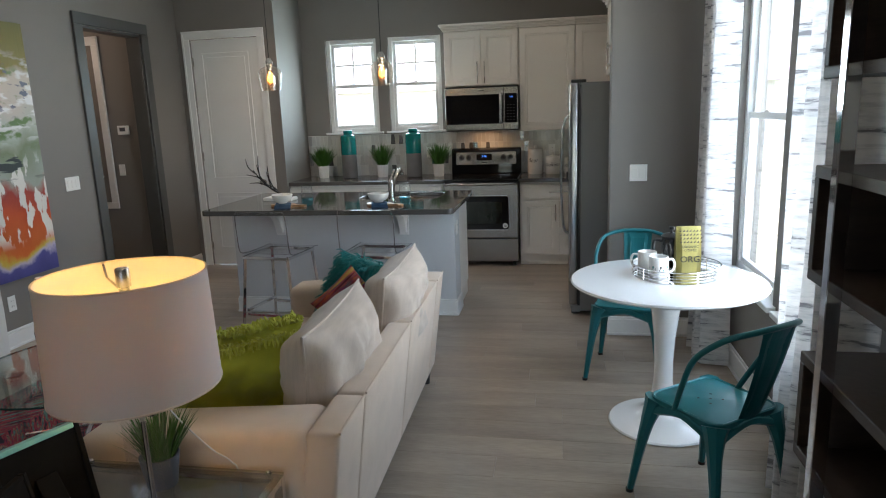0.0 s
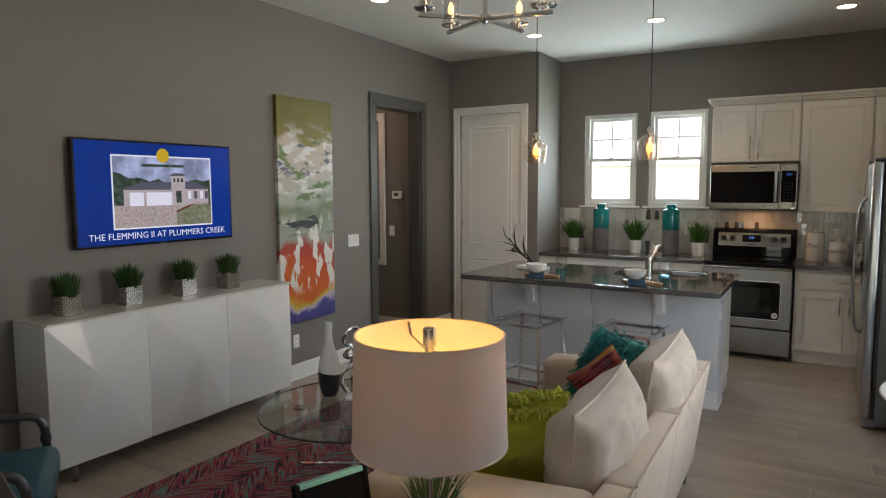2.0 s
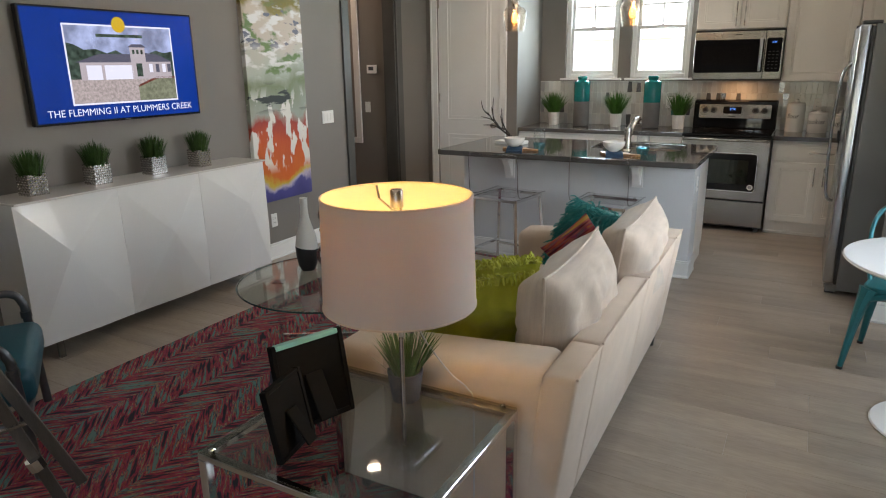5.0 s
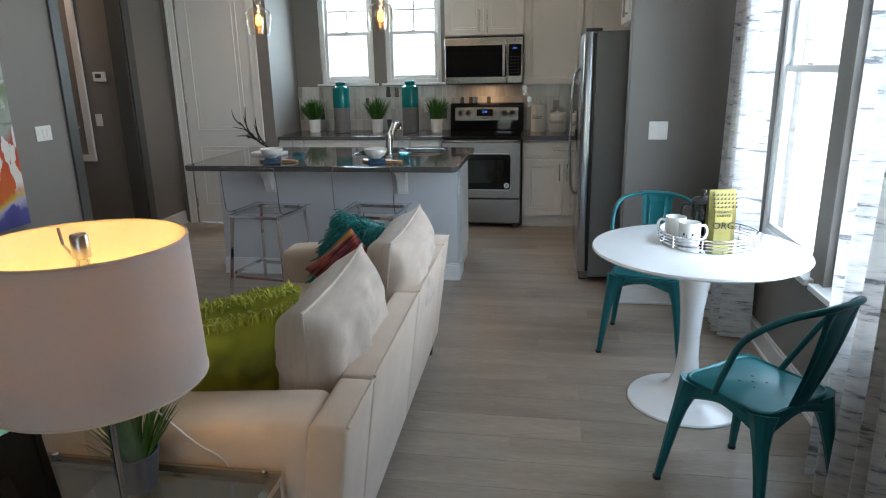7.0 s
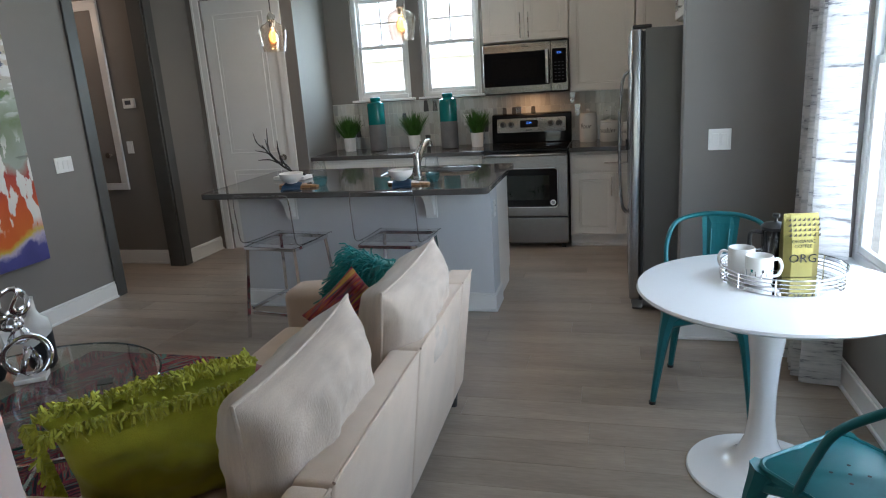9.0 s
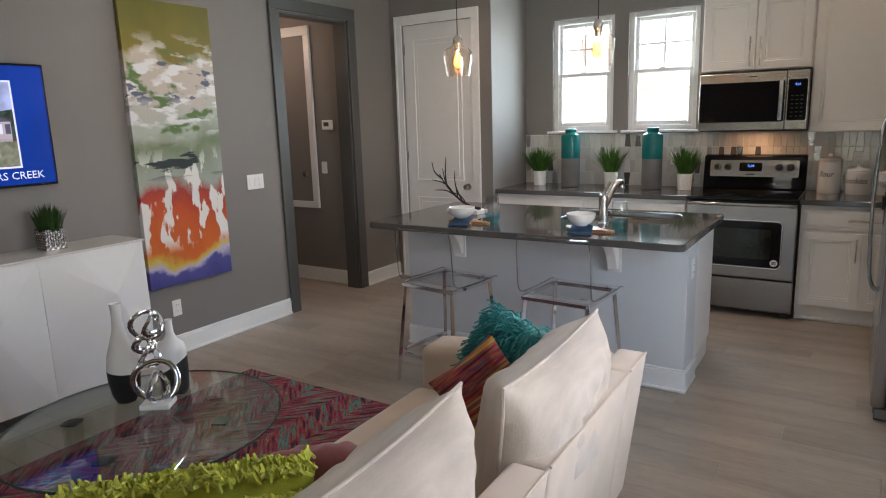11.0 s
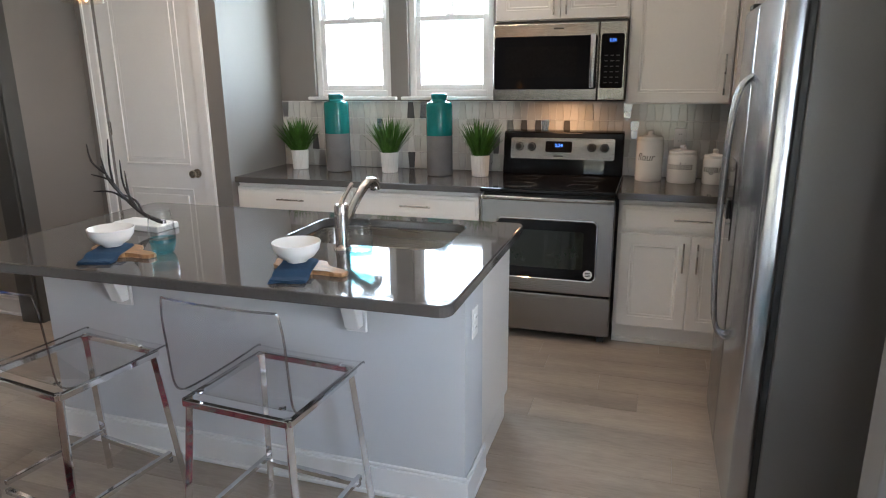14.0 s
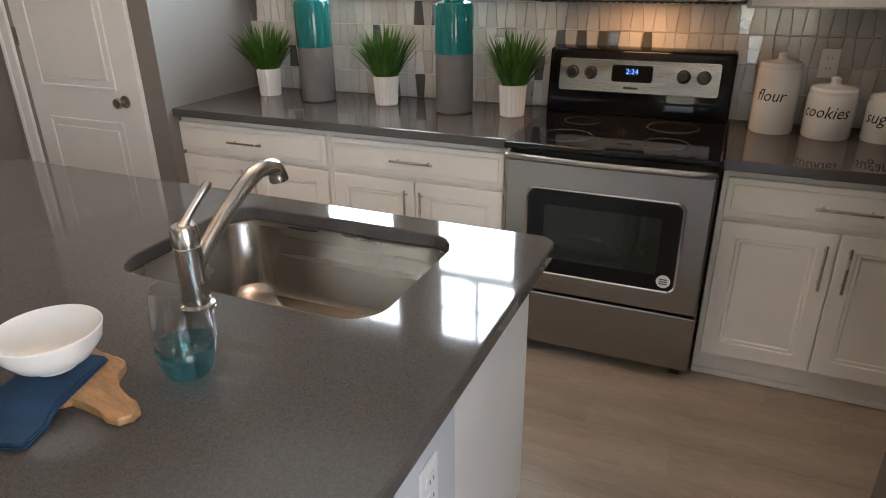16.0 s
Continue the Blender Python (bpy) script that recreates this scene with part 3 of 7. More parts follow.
def panel_door(name, w, h, panels, label, knob_side, m, casing=True, knob_z=0.93):
    """A moulded door facing -y, its lower left corner at the origin, with casing, knob and hinges."""
    d = tagged(part(name, B((0.002, w - 0.002, 0.012, 0.047, 0.006, h), bevel=0.002, seg=1), trim_white), label, "door", "", "structure")
    d.matrix_world = m
    for x0, x1, z0, z1 in panels:
        bm = bmesh.new()
        for e, y0, y1 in ((0.0, 0.004, 0.013), (0.028, 0.008, 0.013), (0.045, 0.002, 0.013)):
            if e == 0.0:
                for q in ((x0, x1, y0, y1, z0, z0 + 0.014), (x0, x1, y0, y1, z1 - 0.014, z1), (x0, x0 + 0.014, y0, y1, z0 + 0.014, z1 - 0.014), (x1 - 0.014, x1, y0, y1, z0 + 0.014, z1 - 0.014)):
                    add_box(bm, *q, bevel=0.003, seg=1)
            elif e > 0.03:
                add_box(bm, x0 + e, x1 - e, 0.006, 0.013, z0 + e, z1 - e, bevel=0.005, seg=2)
        part("panel", bm, trim_white, d)
    kx = w - 0.065 if knob_side > 0 else 0.065
    bm = lathe([(0.0, 0.0), (0.031, 0.0), (0.031, 0.006), (0.012, 0.010), (0.011, 0.030), (0.022, 0.036), (0.028, 0.048), (0.024, 0.060), (0.0, 0.064)], 24, m=pose(kx, 0.012, knob_z, 90))
    part("knob", bm, nickel, d, "brushed nickel knob", True)
    hx = 0.0 if knob_side > 0 else w
    for z in (0.22, h * 0.5, h - 0.22) if h > 2 else (0.2, h - 0.2):
        bm = tube(((hx, 0.006, z - 0.045), (hx, 0.006, z + 0.045)), 0.007, 8)
        add_box(bm, hx - 0.012, hx + 0.012, 0.009, 0.0125, z - 0.045, z + 0.045)
        part("hinge", bm, nickel, d, "nickel hinge")
    if casing:
        bm = bmesh.new()
        for q in ((-0.085, -0.006, -0.018, 0.0, 0, h + 0.006), (w + 0.006, w + 0.085, -0.018, 0.0, 0, h + 0.006), (-0.085, w + 0.085, -0.018, 0.0, h + 0.006, h + 0.09),
                  (-0.085, -0.062, -0.026, -0.017, 0, h + 0.06), (w + 0.062, w + 0.085, -0.026, -0.017, 0, h + 0.06), (-0.085, w + 0.085, -0.026, -0.017, h + 0.066, h + 0.09)):
            add_box(bm, *q, bevel=0.003, seg=1)
        part("casing", bm, trim_white, d)
    return d


panel_door("door_pantry", 0.755, 2.445, ((0.11, 0.645, 0.98, 2.31), (0.11, 0.645, 0.20, 0.82)), "white two-panel door, closed", 1, pose(-3.21, PY, 0))
hd = panel_door("door_hall_closet", 0.40, 1.58, ((0.07, 0.33, 0.12, 1.46),), "small white raised-panel closet door, closed", 1, pose(-4.37, 7.17, 0.80), knob_z=0.275)
part("sill", B((-0.085, 0.485, -0.024, 0.0, -0.06, 0.004), bevel=0.003, seg=1), trim_white, hd)


def sash_window(name, w, h, m, label, depth=0.10, grid=True, sill=True):
    """A single-hung window facing -y in an opening w by h, origin at its lower left corner."""
    f = 0.045
    y0, y1 = 0.045, 0.10
    bm = B((0, f, y0 - 0.01, y1, 0, h), (w - f, w, y0 - 0.01, y1, 0, h), (f, w - f, y0 - 0.01, y1, 0, f), (f, w - f, y0 - 0.01, y1, h - f, h), bevel=0.004, seg=1)
    win = tagged(part(name, bm, trim_white), label, "window", "", "structure")
    win.matrix_world = m
    mid = h * 0.5
    for z0, z1, yy in ((f, mid + 0.02, y0), (mid - 0.018, h - f, y0 + 0.026)):
        s = 0.036
        bm = B((f, f + s, yy, yy + 0.024, z0, z1), (w - f - s, w - f, yy, yy + 0.024, z0, z1), (f + s, w - f - s, yy, yy + 0.024, z0, z0 + s), (f + s, w - f - s, yy, yy + 0.024, z1 - s, z1), bevel=0.003, seg=1)
        sash = part("sash", bm, trim_white, win)
        p = part("pane", B((f + s, w - f - s, yy + 0.010, yy + 0.014, z0 + s, z1 - s)), window_glass, sash)
        p.visible_shadow = False
    if grid:
        yy = y0 + 0.030
        part("muntin", B((w / 2 - 0.008, w / 2 + 0.008, yy, yy + 0.018, mid, h - f), (f, w - f, yy + 0.001, yy + 0.017, (mid + h - f) / 2 - 0.008, (mid + h - f) / 2 + 0.008)), trim_white, win)
    part("lock", B((w / 2 - 0.03, w / 2 + 0.03, y0 - 0.012, y0 + 0.004, mid + 0.02, mid + 0.032), bevel=0.003, seg=1), plastic_white, win)
    if sill:
        part("sill", B((-0.045, w + 0.045, -0.04, 0.06, -0.022, 0.0), bevel=0.005), trim_white, win)
    return win


for k, (a, b) in enumerate(WINS):
    sash_window("window_%d" % (k + 1), b - a, W1 - W0, pose(a, BY, W0), "white single-hung window over the counter", grid=True)
for k, (a, b) in enumerate(RWINS):
    sash_window("window_%d" % (k + 3), b - a, R1 - R0, pose(EX, b, R0, 0, 0, -90), "tall white single-hung window beside the table", grid=False, sill=False)
    structure("sill_%d" % (k + 1), B((EX - 0.045, EX + 0.05, a - 0.05, b + 0.05, R0 - 0.026, R0 + 0.004), bevel=0.006), trim_white, "white painted window sill")
# Added window out of view, placed clear of the microwave's reflections.
sash_window("window_5", 1.6, 2.4, pose(1.65, -2.18, 0.15, 0, 0, 180), "wide white glazed opening, unseen, added for fill daylight", grid=False, sill=False)

# outdoors
structure("ground", B((-300, 300, -300, 300, -0.9, -0.5)), grass_ground, "mown lawn")


def house(x, y, w, d, h, rise, rz, label):
    hs = thing("house", label, "house", pose(x, y, -0.5, 0, 0, rz))
    part("wall", B((-w / 2, w / 2, -d / 2, d / 2, 0, h)), stucco, hs)
    bm = bmesh.new()
    o = 0.5
    v = [bm.verts.new(p) for p in ((-w / 2 - o, -d / 2 - o, h), (w / 2 + o, -d / 2 - o, h), (w / 2 + o, d / 2 + o, h), (-w / 2 - o, d / 2 + o, h), (-w / 2 + d / 2, 0, h + rise), (w / 2 - d / 2, 0, h + rise))]
    for q in ((0, 1, 5, 4), (1, 2, 5), (2, 3, 4, 5), (3, 0, 4), (3, 2, 1, 0)):
        bm.faces.new([v[k] for k in q])
    part("roof", bm, shingle, hs)
    for k in (1, 3):
        xx = -w / 2 + w * (k + 0.5) / 4
        wd = part("window", B((xx - 0.55, xx + 0.55, -d / 2 - 0.05, -d / 2 + 0.02, 0.9, 2.3), bevel=0.02, seg=1), trim_white, hs)
        part("pane", B((xx - 0.47, xx + 0.47, -d / 2 - 0.07, -d / 2 - 0.055, 0.98, 2.22)), stucco, wd)
    return hs


house(-9, 34, 16, 9, 3.0, 2.6, 4, "pale stucco house with a grey hip roof")
house(9, 40, 15, 9, 3.0, 2.6, -3, "pale stucco house with a grey hip roof beyond the lawn")


def bush(x, y, s):
    rnd = random.Random(int(x * 100))
    b = thing("bush", "leafy green garden shrub", "bush", pose(x, y, -0.5))
    bm = bmesh.new()
    for _ in range(420):
        a, e, r = rnd.uniform(0, 6.28), rnd.uniform(-0.2, 1.5), s * rnd.uniform(0.55, 1.0)
        c = Vector((r * math.cos(a) * math.cos(e), r * math.sin(a) * math.cos(e), s * 0.5 + r * math.sin(e)))
        q = Euler([rnd.uniform(0, 6) for _ in range(3)]).to_matrix()
        bm.faces.new([bm.verts.new(c + q @ Vector(p) * s * 0.13) for p in ((-1, 0, 0), (0, -0.5, 0), (1, 0, 0), (0, 0.5, 0))])
    part("foliage", bm, tree_leaf, b)["kind"] = "stuff"
    part("stem", tube(((0, 0, 0), (0, 0, s * 0.8)), [0.05, 0.02], 6), twig, b)


house(13.5, 6.5, 16, 9, 3.1, 2.6, 90 + 180, "pale stucco house across the side lawn")
for x, y, s in ((-2.2, 15.5, 0.9), (-0.4, 17.0, 1.0), (1.2, 19.0, 0.8)):
    bush(x, y, s)


# ---- kitchen ----
def pull(parent, x, z, length, upright, y=0.0, m=None):
    """A slim bar handle standing off the face y of a front that looks to -y."""
    a, b = ((x, y - 0.030, z - length / 2), (x, y - 0.030, z + length / 2)) if upright else ((x - length / 2, y - 0.030, z), (x + length / 2, y - 0.030, z))
    bm = tube((a, b), 0.0055, 10)
    for s in (0.14, 0.86):
        c = Vector(a).lerp(Vector(b), s)
        tube((c, c + Vector((0, 0.030, 0))), 0.0045, 8, bm)
    return part("handle", bm, nickel, parent, "brushed nickel bar handle", True)


def shaker(name, parent, x0, x1, z0, z1, y, material=None, rail=0.055):
    """A framed front with a raised, moulded middle; its face at y looks to -y."""
    material = material or cab_white
    bm = B((x0, x1, y, y + 0.020, z0, z1))
    face = next(f for f in bm.faces if f.normal.y < -0.9)
    bmesh.ops.bevel(bm, geom=list(face.edges), offset=0.003, segments=1, affect="EDGES")
    face = min((f for f in bm.faces if f.normal.y < -0.99), key=lambda f: -f.calc_area())
    for thick, deep in ((rail, 0.0), (0.004, -0.005), (0.010, 0.0015), (0.006, -0.0045)):
        bmesh.ops.inset_region(bm, faces=[face], thickness=thick, depth=deep, use_even_offset=True)
    return part(name, bm, material, parent)


def drawer_front(parent, x0, x1, z0, z1, y):
    bm = B((x0, x1, y, y + 0.020, z0, z1), bevel=0.004)
    add_box(bm, x0 + 0.022, x1 - 0.022, y - 0.004, y + 0.004, z0 + 0.022, z1 - 0.022, bevel=0.003)
    d = part("drawer", bm, cab_white, parent)
    pull(d, (x0 + x1) / 2, (z0 + z1) / 2, 0.20 if x1 - x0 > 0.5 else 0.14, False, y - 0.004)
    return d


def base_unit(x0, x1, doors, label, yf=7.795, yb=BY):
    c = thing("base_cabinet", label, "cabinet", pose(x0, yf, 0), "base cabinets along the wall")
    w = x1 - x0
    part("body", B((0.001, w - 0.001, 0.021, yb - yf - 0.002, 0.105, 0.873)), cab_white, c)
    part("toe_kick", B((0.0, w, 0.07, 0.085, 0.0, 0.105), (0.0, w, 0.045, 0.07, 0.0, 0.022), bevel=0.003, seg=1), cab_white, c)
    drawer_front(c, 0.018, w - 0.018, 0.70, 0.845, 0.0)
    n = doors
    for k in range(n):
        a, b = 0.018 + (w - 0.036) * k / n + 0.002, 0.018 + (w - 0.036) * (k + 1) / n - 0.002
        d = shaker("door", c, a, b, 0.125, 0.68, 0.0)
        pull(d, (b - 0.035) if k == 0 else (a + 0.035), 0.56, 0.17, True)
    return c


base_unit(-2.285, -1.385, 2, "white base cabinet with a drawer over two doors")
base_unit(-1.385, -0.540, 2, "white base cabinet with a drawer beside the range")
base_unit(0.255, 1.055, 2, "white base cabinet with a drawer under the canisters")
base_unit(1.056, 1.795, 1, "white corner base cabinet behind the fridge")


def counter_run(x0, x1, label):
    bm = slab([(x, y) for x, y in ((x0, 7.765), (x1, 7.765), (x1, BY - 0.001), (x0, BY - 0.001))], 0.875, 0.914, bevel=0.004)
    return tagged(part("countertop", bm, quartz), label, "countertop")


counter_run(PX + 0.002, -0.537, "grey quartz countertop under the windows")
counter_run(0.250, RX - 0.002, "grey quartz countertop between range and corner")


def upper_unit(x0, x1, z0, z1, doors, label, yf=8.10, handle="split"):
    c = thing("wall_cabinet", label, "cabinet", pose(x0, yf, 0), "wall cabinets")
    w = x1 - x0
    part("body", B((0.001, w - 0.001, 0.021, BY - yf - 0.002, z0, z1), bevel=0.002, seg=1), cab_white, c)
    for k in range(doors):
        a, b = 0.008 + (w - 0.016) * k / doors + 0.002, 0.008 + (w - 0.016) * (k + 1) / doors - 0.002
        d = shaker("door", c, a, b, z0 + 0.006, z1 - 0.006, 0.0)
        right = (k == 0 and doors == 2) or doors == 1
        pull(d, (b - 0.035) if right else (a + 0.035), z0 + 0.16 if z1 - z0 > 0.7 else (z0 + 0.14), 0.22, True)
    bm = bmesh.new()
    for k, (dz, o) in enumerate(((0.0, 0.010), (0.022, 0.024), (0.046, 0.042))):
        add_box(bm, -o if x0 < -0.4 else 0.0, w, -o, BY - yf - 0.002, z1 + dz, z1 + dz + 0.022 + 0.002 * k, bevel=0.004, seg=1)
    part("crown", bm, cab_white, c)
    return c


upper_unit(-0.545, 0.240, 1.862, 2.425, 2, "white two-door wall cabinet over the microwave")
upper_unit(0.242, 0.815, 1.385, 2.425, 1, "tall white wall cabinet with one door")
upper_unit(0.817, 1.310, 1.385, 2.425, 1, "tall white corner wall cabinet")
upper_unit(1.312, 1.795, 1.385, 2.425, 1, "white wall cabinet in the corner")

# cabinet over the fridge, fronts towards the aisle
c = thing("fridge_cabinet", "deep white cabinet above the fridge", "cabinet", pose(1.06, 7.06, 0, 0, 0, -90), "wall cabinets")
part("body", B((0.0, 0.95, 0.021, 0.735, 1.86, 2.425), bevel=0.002, seg=1), cab_white, c)
for k in range(2):
    d = shaker("door", c, 0.010 + 0.466 * k, 0.472 + 0.466 * k, 1.87, 2.418, 0.0)
    pull(d, 0.44 if k == 0 else 0.51, 2.0, 0.2, True)
bm = bmesh.new()
for dz, o in ((0.0, 0.010), (0.022, 0.024), (0.046, 0.042)):
    add_box(bm, 0.0, 0.95 + o, -o, 0.735, 2.425 + dz, 2.447 + dz, bevel=0.004, seg=1)
part("crown", bm, cab_white, c)

# ---- range ----
R = thing("range", "stainless electric range with a black glass cooktop", "range", pose(-0.530, 7.74, 0))
w = 0.772
part("body", B((0.006, w - 0.006, 0.03, 0.66, 0.04, 0.895), bevel=0.003, seg=1), black_plastic, R)
d = part("oven_door", B((0.0, w, -0.012, 0.03, 0.305, 0.862), bevel=0.008), steel, R)
part("door_window", slab(outline(0.575, 0.345, 0.028), 0.0, 0.006, m=pose(w / 2, -0.011, 0.568, 90)), black_gloss, d, "black glass oven window")
part("window_rim", tube([(w / 2 + x, -0.0125, 0.568 + y) for x, y in outline(0.587, 0.357, 0.032)], 0.005, 6, closed=True), chrome, d)
part("inner_pane", slab(outline(0.44, 0.225, 0.012), 0.0, 0.002, m=pose(w / 2, -0.0172, 0.572, 90)), mat("oven glass", (0.012, 0.016, 0.012), 0.03, var=0.1, spec=0.6), d)
part("badge", lathe([(0, 0), (0.026, 0), (0.026, 0.0015), (0, 0.0015)], 24, m=pose(w - 0.135, -0.0175, 0.435, 90)), plastic_white, d, "round white badge")
for k in range(3):
    part("badge_mark", B((w - 0.150, w - 0.120, -0.0204, -0.0192, 0.424 + 0.009 * k, 0.428 + 0.009 * k)), ink if k != 1 else navy_cloth, d)
bm = tube(bend(((0.010, -0.030, 0.868), (0.10, -0.052, 0.872), (w / 2, -0.060, 0.872), (w - 0.10, -0.052, 0.872), (w - 0.010, -0.030, 0.868)), 5), 0.015, 12, flat=0.9)
for x in (0.03, w - 0.03):
    add_box(bm, x - 0.014, x + 0.014, -0.04, 0.0, 0.852, 0.880, bevel=0.004, seg=1)
part("oven_handle", bm, steel, R, "wide stainless handle", True)
part("drawer", B((0.0, w, -0.010, 0.03, 0.055, 0.295), bevel=0.008), steel, R)
part("cooktop", B((-0.004, w + 0.004, -0.035, 0.60, 0.895, 0.922), bevel=0.009), black_gloss, R, "black ceramic cooktop")
for x, y, r in ((0.2, 0.14, 0.10), (0.57, 0.14, 0.085), (0.2, 0.42, 0.075), (0.57, 0.42, 0.10)):
    part("burner", lathe([(r - 0.004, 0.9222), (r, 0.9226), (r + 0.003, 0.9222)], 40, m=pose(x, y, 0)), mat("burner ring print", (0.07, 0.07, 0.07), 0.2), R)
bm = bmesh.new()
v = [bm.verts.new(p) for p in ((0, 0.56, 0.92), (w, 0.56, 0.92), (w, 0.685, 0.92), (0, 0.685, 0.92), (0, 0.60, 1.195), (w, 0.60, 1.195), (w, 0.685, 1.205), (0, 0.685, 1.205))]
for q in ((0, 1, 5, 4), (1, 2, 6, 5), (2, 3, 7, 6), (3, 0, 4, 7), (4, 5, 6, 7), (3, 2, 1, 0)):
    bm.faces.new([v[k] for k in q])
bmesh.ops.bevel(bm, geom=list(bm.edges), offset=0.012, segments=3, affect="EDGES", profile=0.5)
bg = part("backguard", bm, black_gloss, R, "black glossy backguard", True)
tilt = Matrix.Translation((w / 2, 0.5755, 1.09)) @ pose(0, 0, 0, 90 - 8.3)
part("control_panel", slab(outline(0.665, 0.135, 0.012), 0.0, 0.008, m=tilt), steel, bg, "stainless control panel")
part("display", slab(outline(0.170, 0.070, 0.01), 0.008, 0.0105, m=tilt @ pose(-0.02, 0.012, 0)), black_gloss, bg)
lettering("2:24", 0.030, display_blue, bg, tilt @ pose(-0.02, 0.020, 0.0112), "glowing blue clock digits")
part("maker_mark", B((-0.030, 0.030, -0.004, 0.004, 0, 0.001)), ink, bg).matrix_basis = tilt @ pose(-0.02, -0.048, 0.0085)
for x in (-0.275, -0.195, 0.190, 0.270):
    k = part("knob", lathe([(0.0, 0.034), (0.018, 0.034), (0.021, 0.028), (0.022, 0.006), (0.028, 0.004), (0.028, 0.0), (0, 0)], 20, m=tilt @ pose(x, 0.010, 0.008)), black_plastic, bg, "black control knob", True)
for x in (0.03, w - 0.07):
    for y in (0.05, 0.58):
        part("foot", B((x, x + 0.04, y, y + 0.04, 0, 0.04)), black_plastic, R)

# ---- microwave ----
Mw = thing("microwave", "stainless over-the-range microwave with a black window", "microwave", pose(-0.530, 8.005, 1.405))
w, h = 0.768, 0.437
part("body", B((0.0, w, 0.03, BY - 8.005 - 0.002, 0.0, h + 0.015), bevel=0.003, seg=1), black_plastic, Mw)
d = part("door", B((0.0, w * 0.80, 0.0, 0.03, 0.004, h), bevel=0.006), steel, Mw)
part("door_window", slab(outline(0.598, 0.300, 0.015), 0, 0.004, m=pose(0.308, 0.0, 0.216, 90)), black_gloss, d, "black glass window")
part("inner_pane", slab(outline(0.42, 0.175, 0.01), 0, 0.001, m=pose(0.285, -0.0045, 0.222, 90)), mat("microwave mesh", (0.010, 0.009, 0.009), 0.08, var=0.2, scale=60, spec=0.3), d)
part("handle", B((0.570, 0.600, -0.040, -0.020, 0.075, 0.372), (0.574, 0.596, -0.022, 0.0, 0.08, 0.10), (0.574, 0.596, -0.022, 0.0, 0.345, 0.365), bevel=0.006), steel_v, d, "upright stainless handle", True)
cp = part("control_panel", B((w * 0.80 + 0.002, w, 0.0, 0.03, 0.004, h), bevel=0.006), steel, Mw)
part("keypad", slab(outline(0.126, 0.30, 0.014), 0, 0.004, m=pose(w - 0.076, 0.0, 0.222, 90)), black_gloss, cp)
lettering("2:24", 0.022, display_blue, cp, pose(w - 0.076, -0.0052, 0.335, 90), "glowing blue clock digits")
for r in range(6):
    for q in range(3):
        part("key", B((w - 0.118 + 0.032 * q, w - 0.100 + 0.032 * q, -0.0052, -0.0042, 0.10 + 0.03 * r, 0.106 + 0.03 * r)), mat("grey print", (0.035, 0.035, 0.04), 0.5) if not (r or q) else bpy.data.materials["grey print"], cp)
part("vent", B(*[(0.02 + 0.025 * k, 0.036 + 0.025 * k, 0.06, 0.35, -0.004, 0.001) for k in range(29)]), black_plastic, Mw)
part("maker_mark", B((0.355, 0.415, -0.0012, 0.0, 0.402, 0.410)), black_plastic, Mw)

# ---- fridge ----
F = thing("fridge", "side-by-side stainless fridge with grey enamel sides", "refrigerator", pose(0.735, 7.040, 0, 0, 0, -90))
# local x runs along the fronts, y into the cabinet
part("body", B((0.0, 0.912, 0.085, 0.80, 0.03, 1.790), bevel=0.006), fridge_side, F)
part("gasket", B((0.012, 0.900, 0.066, 0.086, 0.06, 1.775)), black_plastic, F)
for a, b, hx in ((0.0, 0.395, 0.370), (0.401, 0.912, 0.425)):
    d = part("door", B((a, b, 0.0, 0.068, 0.075, 1.790), bevel=0.016, seg=3), steel_v, F, "", True)
    bm = tube(bend(((hx, 0.004, 0.56), (hx, -0.045, 0.64), (hx, -0.062, 1.08), (hx, -0.045, 1.46), (hx, 0.004, 1.55)), 6), 0.0095, 10)
    part("handle", bm, steel_v, d, "long bowed stainless handle", True)
    part("hinge_cover", B(((a + 0.02) if a == 0 else b - 0.12, (a + 0.12) if a == 0 else b - 0.02, 0.01, 0.12, 1.790, 1.812), bevel=0.006), black_plastic, d)
    if a == 0:
        dp = part("dispenser", slab(outline(0.18, 0.32, 0.02), 0, 0.004, m=pose(0.145, 0.0, 1.06, 90)), black_gloss, d, "black water dispenser")
        part("dispenser_lever", B((0.115, 0.175, -0.016, -0.004, 0.98, 1.06), bevel=0.004), black_plastic, dp)
part("kick_grille", B((0.01, 0.902, 0.02, 0.09, 0.018, 0.070), *[(0.03 + 0.05 * k, 0.06 + 0.05 * k, 0.014, 0.02, 0.03, 0.06) for k in range(17)], bevel=0.002, seg=1), fridge_side, F)
for x in (0.03, 0.81):
    for y in (0.02, 0.70):
        part("foot", B((x, x + 0.07, y, y + 0.06, 0, 0.03), bevel=0.004, seg=1), black_plastic, F)

